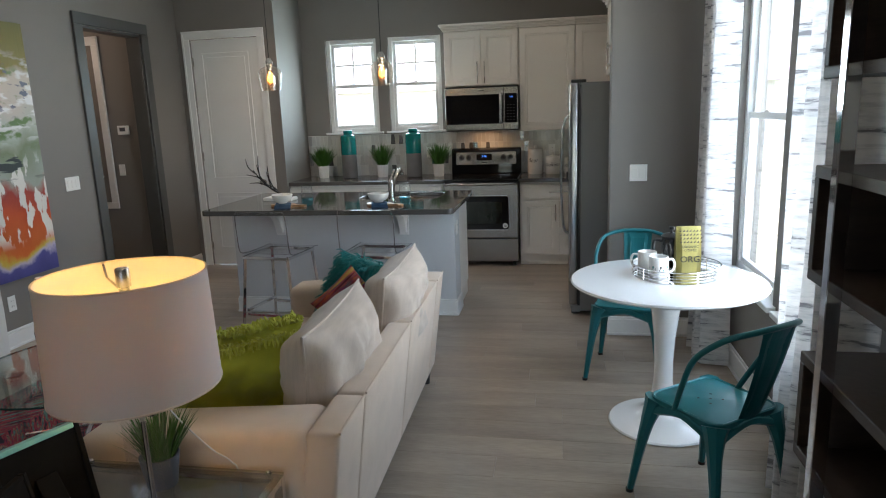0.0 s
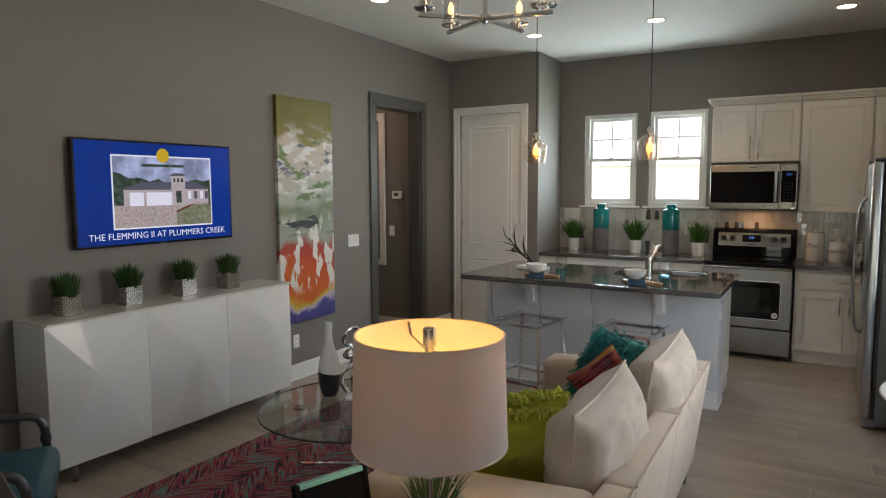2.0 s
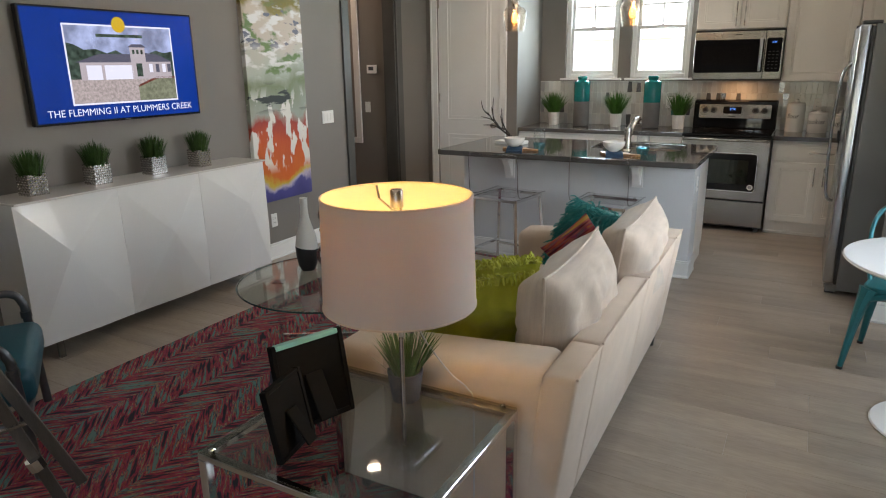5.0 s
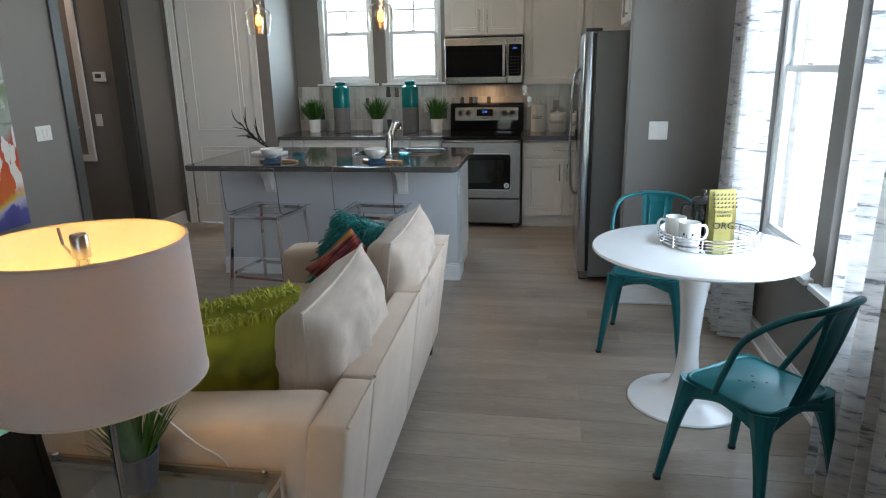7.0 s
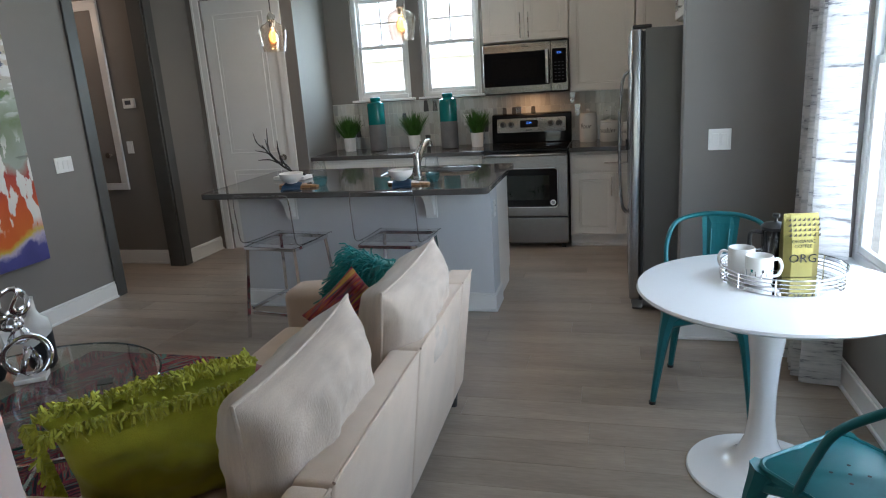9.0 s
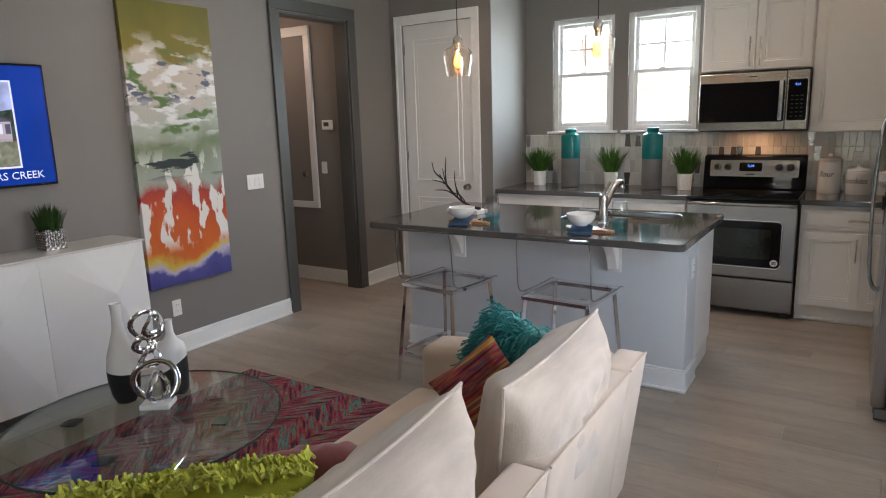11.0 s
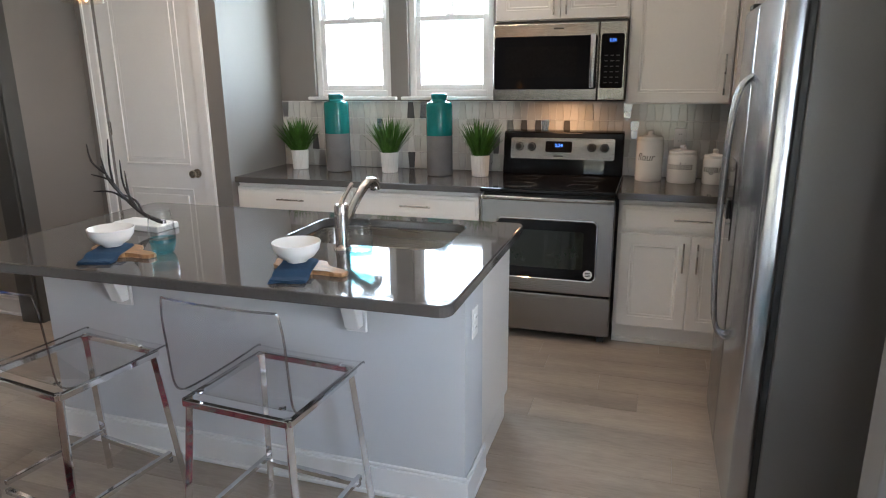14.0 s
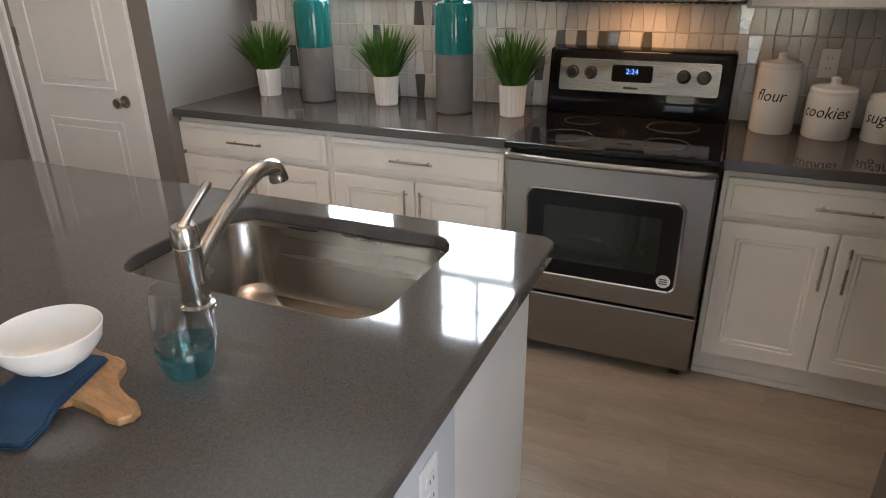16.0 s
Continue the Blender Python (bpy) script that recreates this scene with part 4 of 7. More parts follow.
# ---- island ----
I = thing("island", "pale grey kitchen island with white base trim", "kitchen island", pose(0, 0, 0))
part("knee_wall", B((-2.03, -0.155, 6.055, 6.30, 0, 0.874)), island_paint, I)
part("cabinet_end", B((-0.20, -0.165, 6.30, 6.83, 0.105, 0.874), bevel=0.003, seg=1), cab_white, I)
part("cabinet_end", B((-2.02, -1.985, 6.30, 6.83, 0.105, 0.874), bevel=0.003, seg=1), cab_white, I)
part("cabinet_body", B((-1.985, -0.20, 6.806, 6.826, 0.105, 0.874), (-2.02, -0.165, 6.30, 6.76, 0.0, 0.105)), cab_white, I)
for k in range(4):
    a = -1.98 + 0.445 * k
    # fronts look to the range
    d = shaker("door", I, -(a + 0.44), -a, 0.125, 0.86, -6.835)
    d.matrix_basis = pose(0, 0, 0, 0, 0, 180)
    pull(d, -(a + 0.44) + 0.035 if k % 2 else -a - 0.035, 0.74, 0.17, True, -6.835)
bm = bmesh.new()
for q in ((-2.045, -0.140, 6.040, 6.056), (-0.156, -0.140, 6.056, 6.312), (-2.045, -2.029, 6.056, 6.312)):
    add_box(bm, *q, 0.0, 0.118, bevel=0.003, seg=1)
    add_box(bm, q[0] - 0.004 * (q[0] < -1), q[1] + 0.004 * (q[1] > -1), q[2] - 0.010 * (q[2] < 6.05), q[3], 0.0, 0.018, bevel=0.004, seg=1)
    add_box(bm, q[0] + 0.004, q[1] - 0.004, q[2] + 0.004, q[3], 0.118, 0.132, bevel=0.003, seg=1)
part("baseboard", bm, trim_white, I, "white base trim")
bm = B((-2.04, -0.145, 6.045, 6.055, 0.845, 0.874), (-0.155, -0.145, 6.055, 6.30, 0.845, 0.874), bevel=0.002, seg=1)
part("apron_trim", bm, trim_white, I)


def corbel(x):
    bm = bmesh.new()
    prof = [(6.054, 0.872), (5.875, 0.872), (5.875, 0.845), (5.93, 0.825), (5.975, 0.775), (5.995, 0.725), (6.005, 0.690), (6.054, 0.690)]
    lo = [bm.verts.new((x - 0.028, y, z)) for y, z in prof]
    hi = [bm.verts.new((x + 0.028, y, z)) for y, z in prof]
    bm.faces.new(lo), bm.faces.new(hi[::-1])
    for k in range(len(prof)):
        j = (k + 1) % len(prof)
        bm.faces.new((lo[k], lo[j], hi[j], hi[k]))
    bmesh.ops.recalc_face_normals(bm, faces=bm.faces)
    bmesh.ops.bevel(bm, geom=list(bm.edges), offset=0.003, segments=1, affect="EDGES")
    add_box(bm, x - 0.04, x + 0.04, 6.04, 6.054, 0.665, 0.872, bevel=0.003, seg=1)
    part("corbel", bm, trim_white, I, "white curved bracket under the overhang")


corbel(-1.60)
corbel(-0.56)


def outlet_plate(name, m, holes, label, parent=None, gang=1):
    t = thing(name, label, "switch" if "switch" in name else "outlet", m)
    w = 0.070 + 0.046 * (gang - 1)
    part("plate", B((-w / 2, w / 2, -0.006, 0.0, -0.057, 0.057), bevel=0.003), plastic_white, t)
    for k in range(gang):
        x = (k - (gang - 1) / 2) * 0.046
        if holes == "rocker":
            part("rocker", B((x - 0.0165, x + 0.0165, -0.010, -0.005, -0.033, 0.033), bevel=0.002, seg=1), plastic_white, t)
        else:
            for z in (-0.020, 0.020):
                s = part("socket", slab(outline(0.034, 0.028, 0.010), 0, 0.003, m=pose(x, -0.006, z, 90)), plastic_white, t)
                part("slot", B((x - 0.008, x - 0.0055, -0.0098, -0.0088, z - 0.004, z + 0.005), (x + 0.0055, x + 0.008, -0.0098, -0.0088, z - 0.004, z + 0.005)), ink, s)
    return t


outlet_plate("outlet", pose(-0.154, 6.17, 0.70, 0, 0, 90), "outlet", "white outlet on the island end")
outlet_plate("outlet", pose(0.575, BY - 0.012, 1.165), "outlet", "white outlet on the tiled backsplash")
outlet_plate("outlet", pose(-0.80, BY - 0.012, 1.165), "outlet", "white outlet between the vases on the backsplash")
outlet_plate("light_switch", pose(1.190, 5.679, 1.160), "rocker", "white two-gang rocker switch beside the fridge", gang=2)
outlet_plate("light_switch", pose(WX + 0.001, 5.90, 1.135, 0, 0, 90), "rocker", "white three-gang rocker switch by the opening", gang=3)
outlet_plate("outlet", pose(WX + 0.001, 5.10, 0.33, 0, 0, 90), "outlet", "white outlet low on the wall under the painting")
outlet_plate("light_switch", pose(-3.80, 7.169, 1.14), "rocker", "white rocker switch in the hall", gang=1)
th = thing("thermostat", "white wall thermostat with a grey screen", "thermostat", pose(-3.72, 7.169, 1.545))
part("case", B((-0.062, 0.062, -0.026, 0, -0.045, 0.045), bevel=0.006), plastic_white, th)
part("screen", B((-0.035, 0.028, -0.0275, -0.0255, -0.012, 0.026)), slate_pot, th)

# worktop with the sink cut out
X0, X1, Y0, Y1 = -2.125, -0.108, 5.730, 6.870
bm = bmesh.new()
sink_loop = [(-0.682 + x, 6.542 + y) for x, y in outline(0.69, 0.46, 0.085, 8)]
top_loop = [((X0 + X1) / 2 + x, (Y0 + Y1) / 2 + y) for x, y in outline(X1 - X0, Y1 - Y0, 0.045, 6)]
edges = []
for loop in (top_loop, sink_loop):
    vs = [bm.verts.new((x, y, 0.874)) for x, y in loop]
    edges += [bm.edges.new((vs[k], vs[(k + 1) % len(vs)])) for k in range(len(vs))]
bmesh.ops.triangle_fill(bm, use_beauty=True, edges=edges)
ext = bmesh.ops.extrude_face_region(bm, geom=list(bm.faces))
bmesh.ops.translate(bm, vec=(0, 0, 0.040), verts=[g for g in ext["geom"] if isinstance(g, bmesh.types.BMVert)])
bmesh.ops.recalc_face_normals(bm, faces=bm.faces)
sharp = [e for e in bm.edges if len(e.link_faces) == 2 and e.calc_face_angle(0) > 1.2 and abs(e.verts[0].co.z - e.verts[1].co.z) < 1e-4]
bmesh.ops.bevel(bm, geom=sharp, offset=0.006, segments=3, affect="EDGES", profile=0.5)
tagged(part("island_worktop", bm, quartz), "grey speckled quartz island worktop with a sink cutout", "countertop")

S = thing("sink", "undermount stainless steel sink", "sink", pose(-0.682, 6.542, 0))
bm = bmesh.new()
rings = []
for wd, dp, rr, z in ((0.73, 0.485, 0.095, 0.872), (0.705, 0.470, 0.090, 0.8715), (0.694, 0.464, 0.09, 0.864), (0.670, 0.440, 0.095, 0.68), (0.63, 0.40, 0.10, 0.655), (0.10, 0.08, 0.038, 0.648)):
    rings.append([bm.verts.new((x, y, z)) for x, y in outline(wd, dp, rr, 8)])
for a, b in zip(rings, rings[1:]):
    for k in range(len(a)):
        j = (k + 1) % len(a)
        bm.faces.new((a[k], a[j], b[j], b[k]))
bm.faces.new(rings[-1])
bmesh.ops.recalc_face_normals(bm, faces=bm.faces)
bmesh.ops.solidify(bm, geom=list(bm.faces), thickness=0.0015)
part("basin", bm, sink_steel, S, "", True)
part("drain", lathe([(0, 0.651), (0.030, 0.651), (0.040, 0.654), (0.045, 0.651)], 24), chrome, S)

Fa = thing("faucet", "brushed nickel pull-out kitchen faucet", "faucet", pose(-0.700, 6.247, 0.914, 0, 0, -5) @ Matrix.Diagonal((0.94, 0.96, 0.88, 1)))
part("base", lathe([(0, 0), (0.037, 0), (0.037, 0.006), (0.030, 0.012), (0.028, 0.10), (0.0285, 0.150), (0.0265, 0.152), (0.0265, 0.155), (0.029, 0.157), (0.029, 0.188), (0.024, 0.200), (0, 0.202)], 28), nickel, Fa, "", True)
part("spout", tube(bend(((0.0, 0.012, 0.095), (0.0, 0.055, 0.135), (0.0, 0.120, 0.194), (0.0, 0.182, 0.238)), 6), [0.0165 + 0.0002 * k for k in range(19)], 14), nickel, Fa, "", True)
part("spray_head", tube(bend(((0.0, 0.180, 0.236), (0.0, 0.225, 0.258), (0.0, 0.275, 0.252), (0.0, 0.288, 0.215)), 5), [0.0205] * 13 + [0.022, 0.023, 0.0235], 14), nickel, Fa, "", True)
part("lever", tube(bend(((0.0, 0.0, 0.195), (0.004, 0.020, 0.225), (0.014, 0.070, 0.280)), 5), [0.014, 0.013, 0.011, 0.010, 0.009, 0.009, 0.0085, 0.0085, 0.0095, 0.010, 0.007], 10), nickel, Fa, "", True)


# ---- things on the worktops ----
def blades(n, r0, h, spread, seed, wid=0.006, droop=0.25, z0=0.0):
    """A tuft of narrow bent leaves."""
    rnd = random.Random(seed)
    bm = bmesh.new()
    for _ in range(n):
        a, out = rnd.uniform(0, 2 * math.pi), math.sqrt(rnd.random())
        hh, rr = h * rnd.uniform(0.62, 1.05), spread * out
        p0 = Vector((r0 * out * math.cos(a), r0 * out * math.sin(a), z0))
        tip = Vector((rr * math.cos(a + rnd.uniform(-0.4, 0.4)), rr * math.sin(a), z0 + hh * (1 - droop * out)))
        side = Vector((-math.sin(a + rnd.uniform(-0.8, 0.8)), math.cos(a), 0)) * wid * rnd.uniform(0.6, 1.1)
        prev = None
        for k in range(4):
            t = k / 3
            c = p0.lerp(tip, t) + Vector((0, 0, 0.25 * hh * t * (1 - t)))
            s = side * (1 - t) ** 0.6 * (0.7 + 0.6 * t) if k < 3 else side * 0
            pair = (bm.verts.new(c - s), bm.verts.new(c + s)) if k < 3 else (bm.verts.new(c),)
            if prev:
                bm.faces.new((prev[0], prev[1], *pair[::-1]))
            prev = pair
    return bm


def fluted_pot(x, y, seed):
    p = thing("potted_plant", "grassy green plant in a fluted white pot", "plant", pose(x, y, 0.914, 0, 0, seed * 40), "potted grasses under the windows")
    bm = bmesh.new()
    prof = [(0.0, 0.0), (0.048, 0.0), (0.052, 0.004), (0.060, 0.135), (0.056, 0.138), (0.052, 0.12), (0.0, 0.118)]
    seg = 60
    rings = []
    for k, (r, z) in enumerate(prof):
        rings.append([bm.verts.new(((r + (0.0022 if j % 3 == 0 else 0) * (1 if k in (1, 2, 3) else 0)) * math.cos(2 * math.pi * j / seg),
                                    (r + (0.0022 if j % 3 == 0 else 0) * (1 if k in (1, 2, 3) else 0)) * math.sin(2 * math.pi * j / seg), z)) for j in range(seg)] if r else [bm.verts.new((0, 0, z))])
    for a, b in zip(rings, rings[1:]):
        for j in range(seg):
            i = (j + 1) % seg
            if len(a) == 1:
                bm.faces.new((a[0], b[i], b[j]))
            elif len(b) == 1:
                bm.faces.new((a[j], a[i], b[0]))
            else:
                bm.faces.new((a[j], a[i], b[i], b[j]))
    part("pot", bm, white_matte, p, "fluted white pot")
    part("leaves", blades(190, 0.042, 0.285, 0.185, seed, 0.0100, 0.24, 0.115), leaf_green, p, "long green blades")["kind"] = "stuff"


for k, (x, y) in enumerate(((-2.005, 8.225), (-1.305, 8.215), (-0.655, 8.185))):
    fluted_pot(x, y, k + 1)


def tall_vase(x, y):
    v = thing("vase", "tall bottle vase, glossy teal above matte grey", "vase", pose(x, y, 0.914), "tall two-tone vases")
    part("lower_body", lathe([(0, 0), (0.074, 0), (0.083, 0.006), (0.085, 0.02), (0.085, 0.262)], 40), cement, v, "matte grey lower half", True)
    part("upper_body", lathe([(0.0855, 0.262), (0.0865, 0.27), (0.0865, 0.455), (0.080, 0.474), (0.052, 0.484), (0.048, 0.495), (0.052, 0.503), (0.052, 0.522), (0.046, 0.528), (0.036, 0.524), (0.034, 0.49), (0.0, 0.485)], 40), teal_glaze, v, "glossy teal upper half", True)


tall_vase(-1.682, 8.195)
tall_vase(-0.930, 8.175)


def canister(x, y, r, h, word):
    c = thing("canister", "white ceramic canister lettered %s" % word, "canister", pose(x, y, 0.914), "lettered canisters")
    part("jar", lathe([(0, 0), (r * 0.94, 0), (r, 0.008), (r, h - 0.03), (r * 0.97, h - 0.018), (r * 0.93, h - 0.014)], 40), white_ceramic, c, "", True)
    part("lid", lathe([(r * 0.95, h - 0.014), (r * 0.97, h - 0.006), (r * 0.9, h + 0.004), (r * 0.3, h + 0.012), (r * 0.22, h + 0.016), (0.016, h + 0.024), (0.018, h + 0.034), (0.010, h + 0.041), (0, h + 0.042)], 40), white_ceramic, c, "", True)
    # lettering bent round the jar
    o = lettering(word, 0.056, ink, c, pose(0, 0, h * 0.56), "black script lettering", 0.0)
    sh = 0.25
    for v in o.data.vertices:
        a = (v.co.x + sh * v.co.y) / (r + 0.001)
        z = v.co.y * 1.15
        v.co = ((r + 0.001) * math.sin(a - 0.25), -(r + 0.001) * math.cos(a - 0.25), z)


canister(0.400, 8.275, 0.080, 0.265, "flour")
canister(0.592, 8.250, 0.085, 0.185, "cookies")
canister(0.775, 8.245, 0.066, 0.165, "sugar")


def place_setting(x, y, rz):
    z = 0.914
    b = thing("cutting_board", "knotty olive wood board under a bowl", "cutting board", pose(x, y, z, 0, 0, rz), "boards on the island")
    rnd = random.Random(int(x * 50))
    loop = []
    for k in range(3, 38):
        a = 2 * math.pi * k / 40
        r = 0.085 + 0.010 * math.sin(3 * a + x) + 0.008 * math.sin(7 * a) + rnd.uniform(-0.002, 0.002)
        loop.append([1.25 * r * math.cos(a), 0.85 * r * math.sin(a)])
    loop += [(0.122, -0.026), (0.150, -0.018), (0.178, -0.024), (0.202, -0.016), (0.210, 0.003), (0.202, 0.020), (0.180, 0.027), (0.150, 0.021), (0.122, 0.030)]
    part("board", slab([tuple(q) for q in loop], 0.0, 0.016, bevel=0.004), olive_wood, b)
    nap = thing("napkin", "folded navy linen napkin under a bowl", "napkin", pose(x + 0.010, y - 0.035, z + 0.0165, 0, 0, rz + 30), "napkins on the island")
    for layer in range(3):
        bm = bmesh.new()
        g = bmesh.ops.create_grid(bm, x_segments=16, y_segments=12, size=0.5)["verts"]
        for v in g:
            u, w = v.co.x, v.co.y
            yy = w * 0.22 - 0.045
            drop = max(0.0, -yy - 0.075)
            v.co = Vector((u * (0.125 - 0.005 * layer), yy + drop * 0.15, 0.002 + 0.004 * layer - min(drop * 0.75, 0.0155) + 0.0016 * math.sin(u * 9 + w * 7 + layer)))
        bmesh.ops.solidify(bm, geom=list(bm.faces), thickness=0.002)
        part("fold", bm, navy_cloth, nap, "", True)
    bowl = thing("bowl", "round white porcelain bowl on a napkin", "bowl", pose(x - 0.002, y - 0.010, z + 0.029), "bowls on the island")
    part("bowl_body", lathe([(0, 0.004), (0.035, 0.0), (0.038, 0.006), (0.060, 0.018), (0.078, 0.042), (0.084, 0.068), (0.0825, 0.070), (0.079, 0.066), (0.073, 0.044), (0.056, 0.023), (0.03, 0.012), (0, 0.010)], 40), white_ceramic, bowl, "", True)


place_setting(-0.728, 5.965, -14)
place_setting(-1.525, 5.965, -10)


def tumbler(x, y):
    big = Matrix.Scale(1.28, 4)
    g = thing("tumbler", "stemless clear tumbler with a blue bubbled foot", "glass", pose(x, y, 0.915), "tumblers on the island")
    part("bowl_glass", lathe([(0.026, 0.030), (0.036, 0.040), (0.0385, 0.060), (0.036, 0.095), (0.0315, 0.128), (0.030, 0.1285), (0.0295, 0.127), (0.034, 0.095), (0.0365, 0.060), (0.034, 0.043), (0.0, 0.036)], 36, m=big), clear_glass, g, "clear glass", True)
    part("blue_foot", lathe([(0, 0.0), (0.024, 0.0), (0.030, 0.006), (0.0365, 0.026), (0.038, 0.044), (0.0365, 0.046), (0.030, 0.034), (0, 0.030)], 36, m=big), blue_glass, g, "aqua blue foot", True)


tumbler(-0.540, 6.055)
tumbler(-1.335, 6.005)

T = thing("branch_tray", "white stone slab holding a charred branch", "ornament", pose(-1.703, 6.340, 0.914, 0, 0, -6))
part("slab", B((-0.15, 0.12, -0.062, 0.062, 0.0, 0.028), bevel=0.006), white_matte, T, "white stone slab")
branch = part("branch", tube(bend(((0.10, 0.0, 0.034), (0.0, 0.0, 0.055), (-0.10, 0.01, 0.10), (-0.20, 0.015, 0.18), (-0.27, 0.02, 0.26)), 5), [0.011 - 0.00035 * k for k in range(21)], 7), twig, T, "black twisted branch", True)
rnd = random.Random(4)
for s, e in (((-0.06, 0.005, 0.085), (-0.11, -0.01, 0.30)), ((-0.12, 0.01, 0.115), (-0.20, -0.03, 0.31)), ((-0.17, 0.015, 0.155), (-0.34, 0.02, 0.22)), ((-0.20, 0.015, 0.18), (-0.215, 0.03, 0.385)),
             ((-0.24, 0.02, 0.225), (-0.33, 0.01, 0.36)), ((-0.02, 0.0, 0.06), (-0.19, 0.03, 0.14)), ((-0.10, 0.01, 0.10), (-0.16, 0.05, 0.24)), ((-0.13, 0.01, 0.12), (-0.29, -0.02, 0.15))):
    mid = Vector(s).lerp(Vector(e), 0.5) + Vector((rnd.uniform(-0.02, 0.02), rnd.uniform(-0.02, 0.02), rnd.uniform(-0.02, 0.02)))
    part("twig", tube(bend((s, mid, e), 4), [0.006, 0.0058, 0.0055, 0.005, 0.0048, 0.0045, 0.004, 0.0032, 0.002], 6), twig, branch, "", True)


# ---- stools ----
def stool(m):
    s = thing("counter_stool", "clear acrylic counter stool on chrome legs", "stool", m, "stools at the island")
    zt = 0.615
    w = 0.19
    for sx in (-1, 1):
        for sy in (-1, 1):
            a, b = Vector((sx * (w - 0.012), sy * (w - 0.012), zt)), Vector((sx * (w + 0.035), sy * (w + 0.035), 0.0))
            bm = bmesh.new()
            bmesh.ops.create_cube(bm, size=1, matrix=Matrix.Translation((a + b) / 2) @ (b - a).to_track_quat("Z", "Y").to_matrix().to_4x4() @ Matrix.Diagonal((0.022, 0.022, (b - a).length, 1)))
            bmesh.ops.bevel(bm, geom=list(bm.edges), offset=0.002, segments=1, affect="EDGES")
            part("leg", bm, chrome, s)
    for q in ((-w, w, -w - 0.009, -w + 0.009), (-w, w, w - 0.009, w + 0.009), (-w - 0.009, -w + 0.009, -w, w), (w - 0.009, w + 0.009, -w, w)):
        part("seat_rail", B((*q, zt - 0.022, zt), bevel=0.002, seg=1), chrome, s)
    for k, q in enumerate(((-w, w, -w - 0.008, -w + 0.010), (-w, w, w - 0.010, w + 0.010), (-w - 0.010, -w + 0.008, -w, w), (w - 0.008, w + 0.010, -w, w))):
        z = 0.155 if k < 2 else 0.185
        part("footrest", B((*q, z, z + 0.020), bevel=0.002, seg=1), chrome, s)
    # seat and back are one bent sheet
    prof = [(0.215, zt + 0.006), (0.20, zt + 0.014), (0.05, zt + 0.008), (-0.12, zt + 0.010), (-0.175, zt + 0.022), (-0.198, zt + 0.06), (-0.206, zt + 0.16), (-0.214, zt + 0.27), (-0.218, zt + 0.335)]
    prof = [tuple(p) for p in bend([(0, *p) for p in prof], 3)]
    bm = bmesh.new()
    rows = []
    for _, y, z in prof:
        back = max(0.0, (z - zt - 0.235) / 0.1)
        hw = 0.212 - 0.012 * back ** 2
        rows.append([bm.verts.new((x * hw, y - 0.016 * (1 - x * x) * (z > zt + 0.05), z - 0.004 * (1 - x * x) * (z < zt + 0.03))) for x in (-1, -0.75, -0.35, 0, 0.35, 0.75, 1)])
    for a, b in zip(rows, rows[1:]):
        for k in range(6):
            bm.faces.new((a[k], a[k + 1], b[k + 1], b[k]))
    bmesh.ops.solidify(bm, geom=list(bm.faces), thickness=0.010)
    bmesh.ops.recalc_face_normals(bm, faces=bm.faces)
    part("acrylic_shell", bm, acrylic, s, "clear bent acrylic seat and back", True)
    side = [(0.212 - 0.012 * max(0.0, (z - zt - 0.235) / 0.1) ** 2, y, z) for _, y, z in prof]
    edge = side + [(x, side[-1][1] - 0.016 * (1 - (x / 0.2) ** 2), side[-1][2]) for x in (0.15, 0.05, -0.05, -0.15)] + [(-x, y, z) for x, y, z in side[::-1]]
    part("shell_edge", tube(edge, 0.0035, 6), acrylic_edge, s, "polished acrylic edge", True)
    for sx in (-1, 1):
        for sy in (-1, 1):
            part("screw_cap", lathe([(0.011, 0), (0.011, 0.004), (0, 0.005)], 14, m=pose(sx * 0.15, sy * 0.16, zt + 0.016)), chrome, s)
    return s


st = stool(pose(-1.447, 5.632, 0, 0, 0, -8))
copy_thing(st, pose(-0.690, 5.689, 0, 0, 0, -4))


# ---- pendants and ceiling lights ----
def pendant(x, y, zb):
    p = thing("pendant_lamp", "clear glass bell pendant with a glowing bulb", "pendant lamp", pose(x, y, 0), "pendants over the island")
    prof = [(0.072, zb - 0.01), (0.088, zb + 0.09), (0.090, zb + 0.130), (0.068, zb + 0.158), (0.036, zb + 0.172), (0.027, zb + 0.195)]
    part("glass_shade", lathe(prof + [(r - 0.003, z) for r, z in prof[::-1]], 36, close=True), pendant_glass, p, "clear glass bell shade", True)
    part("socket", lathe([(0, zb + 0.235), (0.014, zb + 0.235), (0.027, zb + 0.215), (0.028, zb + 0.185), (0.020, zb + 0.180), (0.018, zb + 0.145), (0, zb + 0.145)], 24), nickel, p, "", True)
    part("bulb_glass", lathe([(0.012, zb + 0.148), (0.016, zb + 0.13), (0.032, zb + 0.10), (0.036, zb + 0.070), (0.028, zb + 0.040), (0, zb + 0.026)], 20), amber_glass, p, "clear amber bulb", True)
    part("filament", lathe([(0, zb + 0.132), (0.011, zb + 0.120), (0.026, zb + 0.09), (0.024, zb + 0.060), (0, zb + 0.042)], 12), bulb_glow, p, "glowing filament", True)
    part("cable", tube(((0, 0, zb + 0.23), (0, 0, CZ - 0.02)), 0.0035, 8), black_plastic, p)
    part("canopy", lathe([(0, CZ - 0.028), (0.045, CZ - 0.026), (0.060, CZ - 0.004), (0.060, CZ), (0, CZ)], 28), nickel, p, "", True)


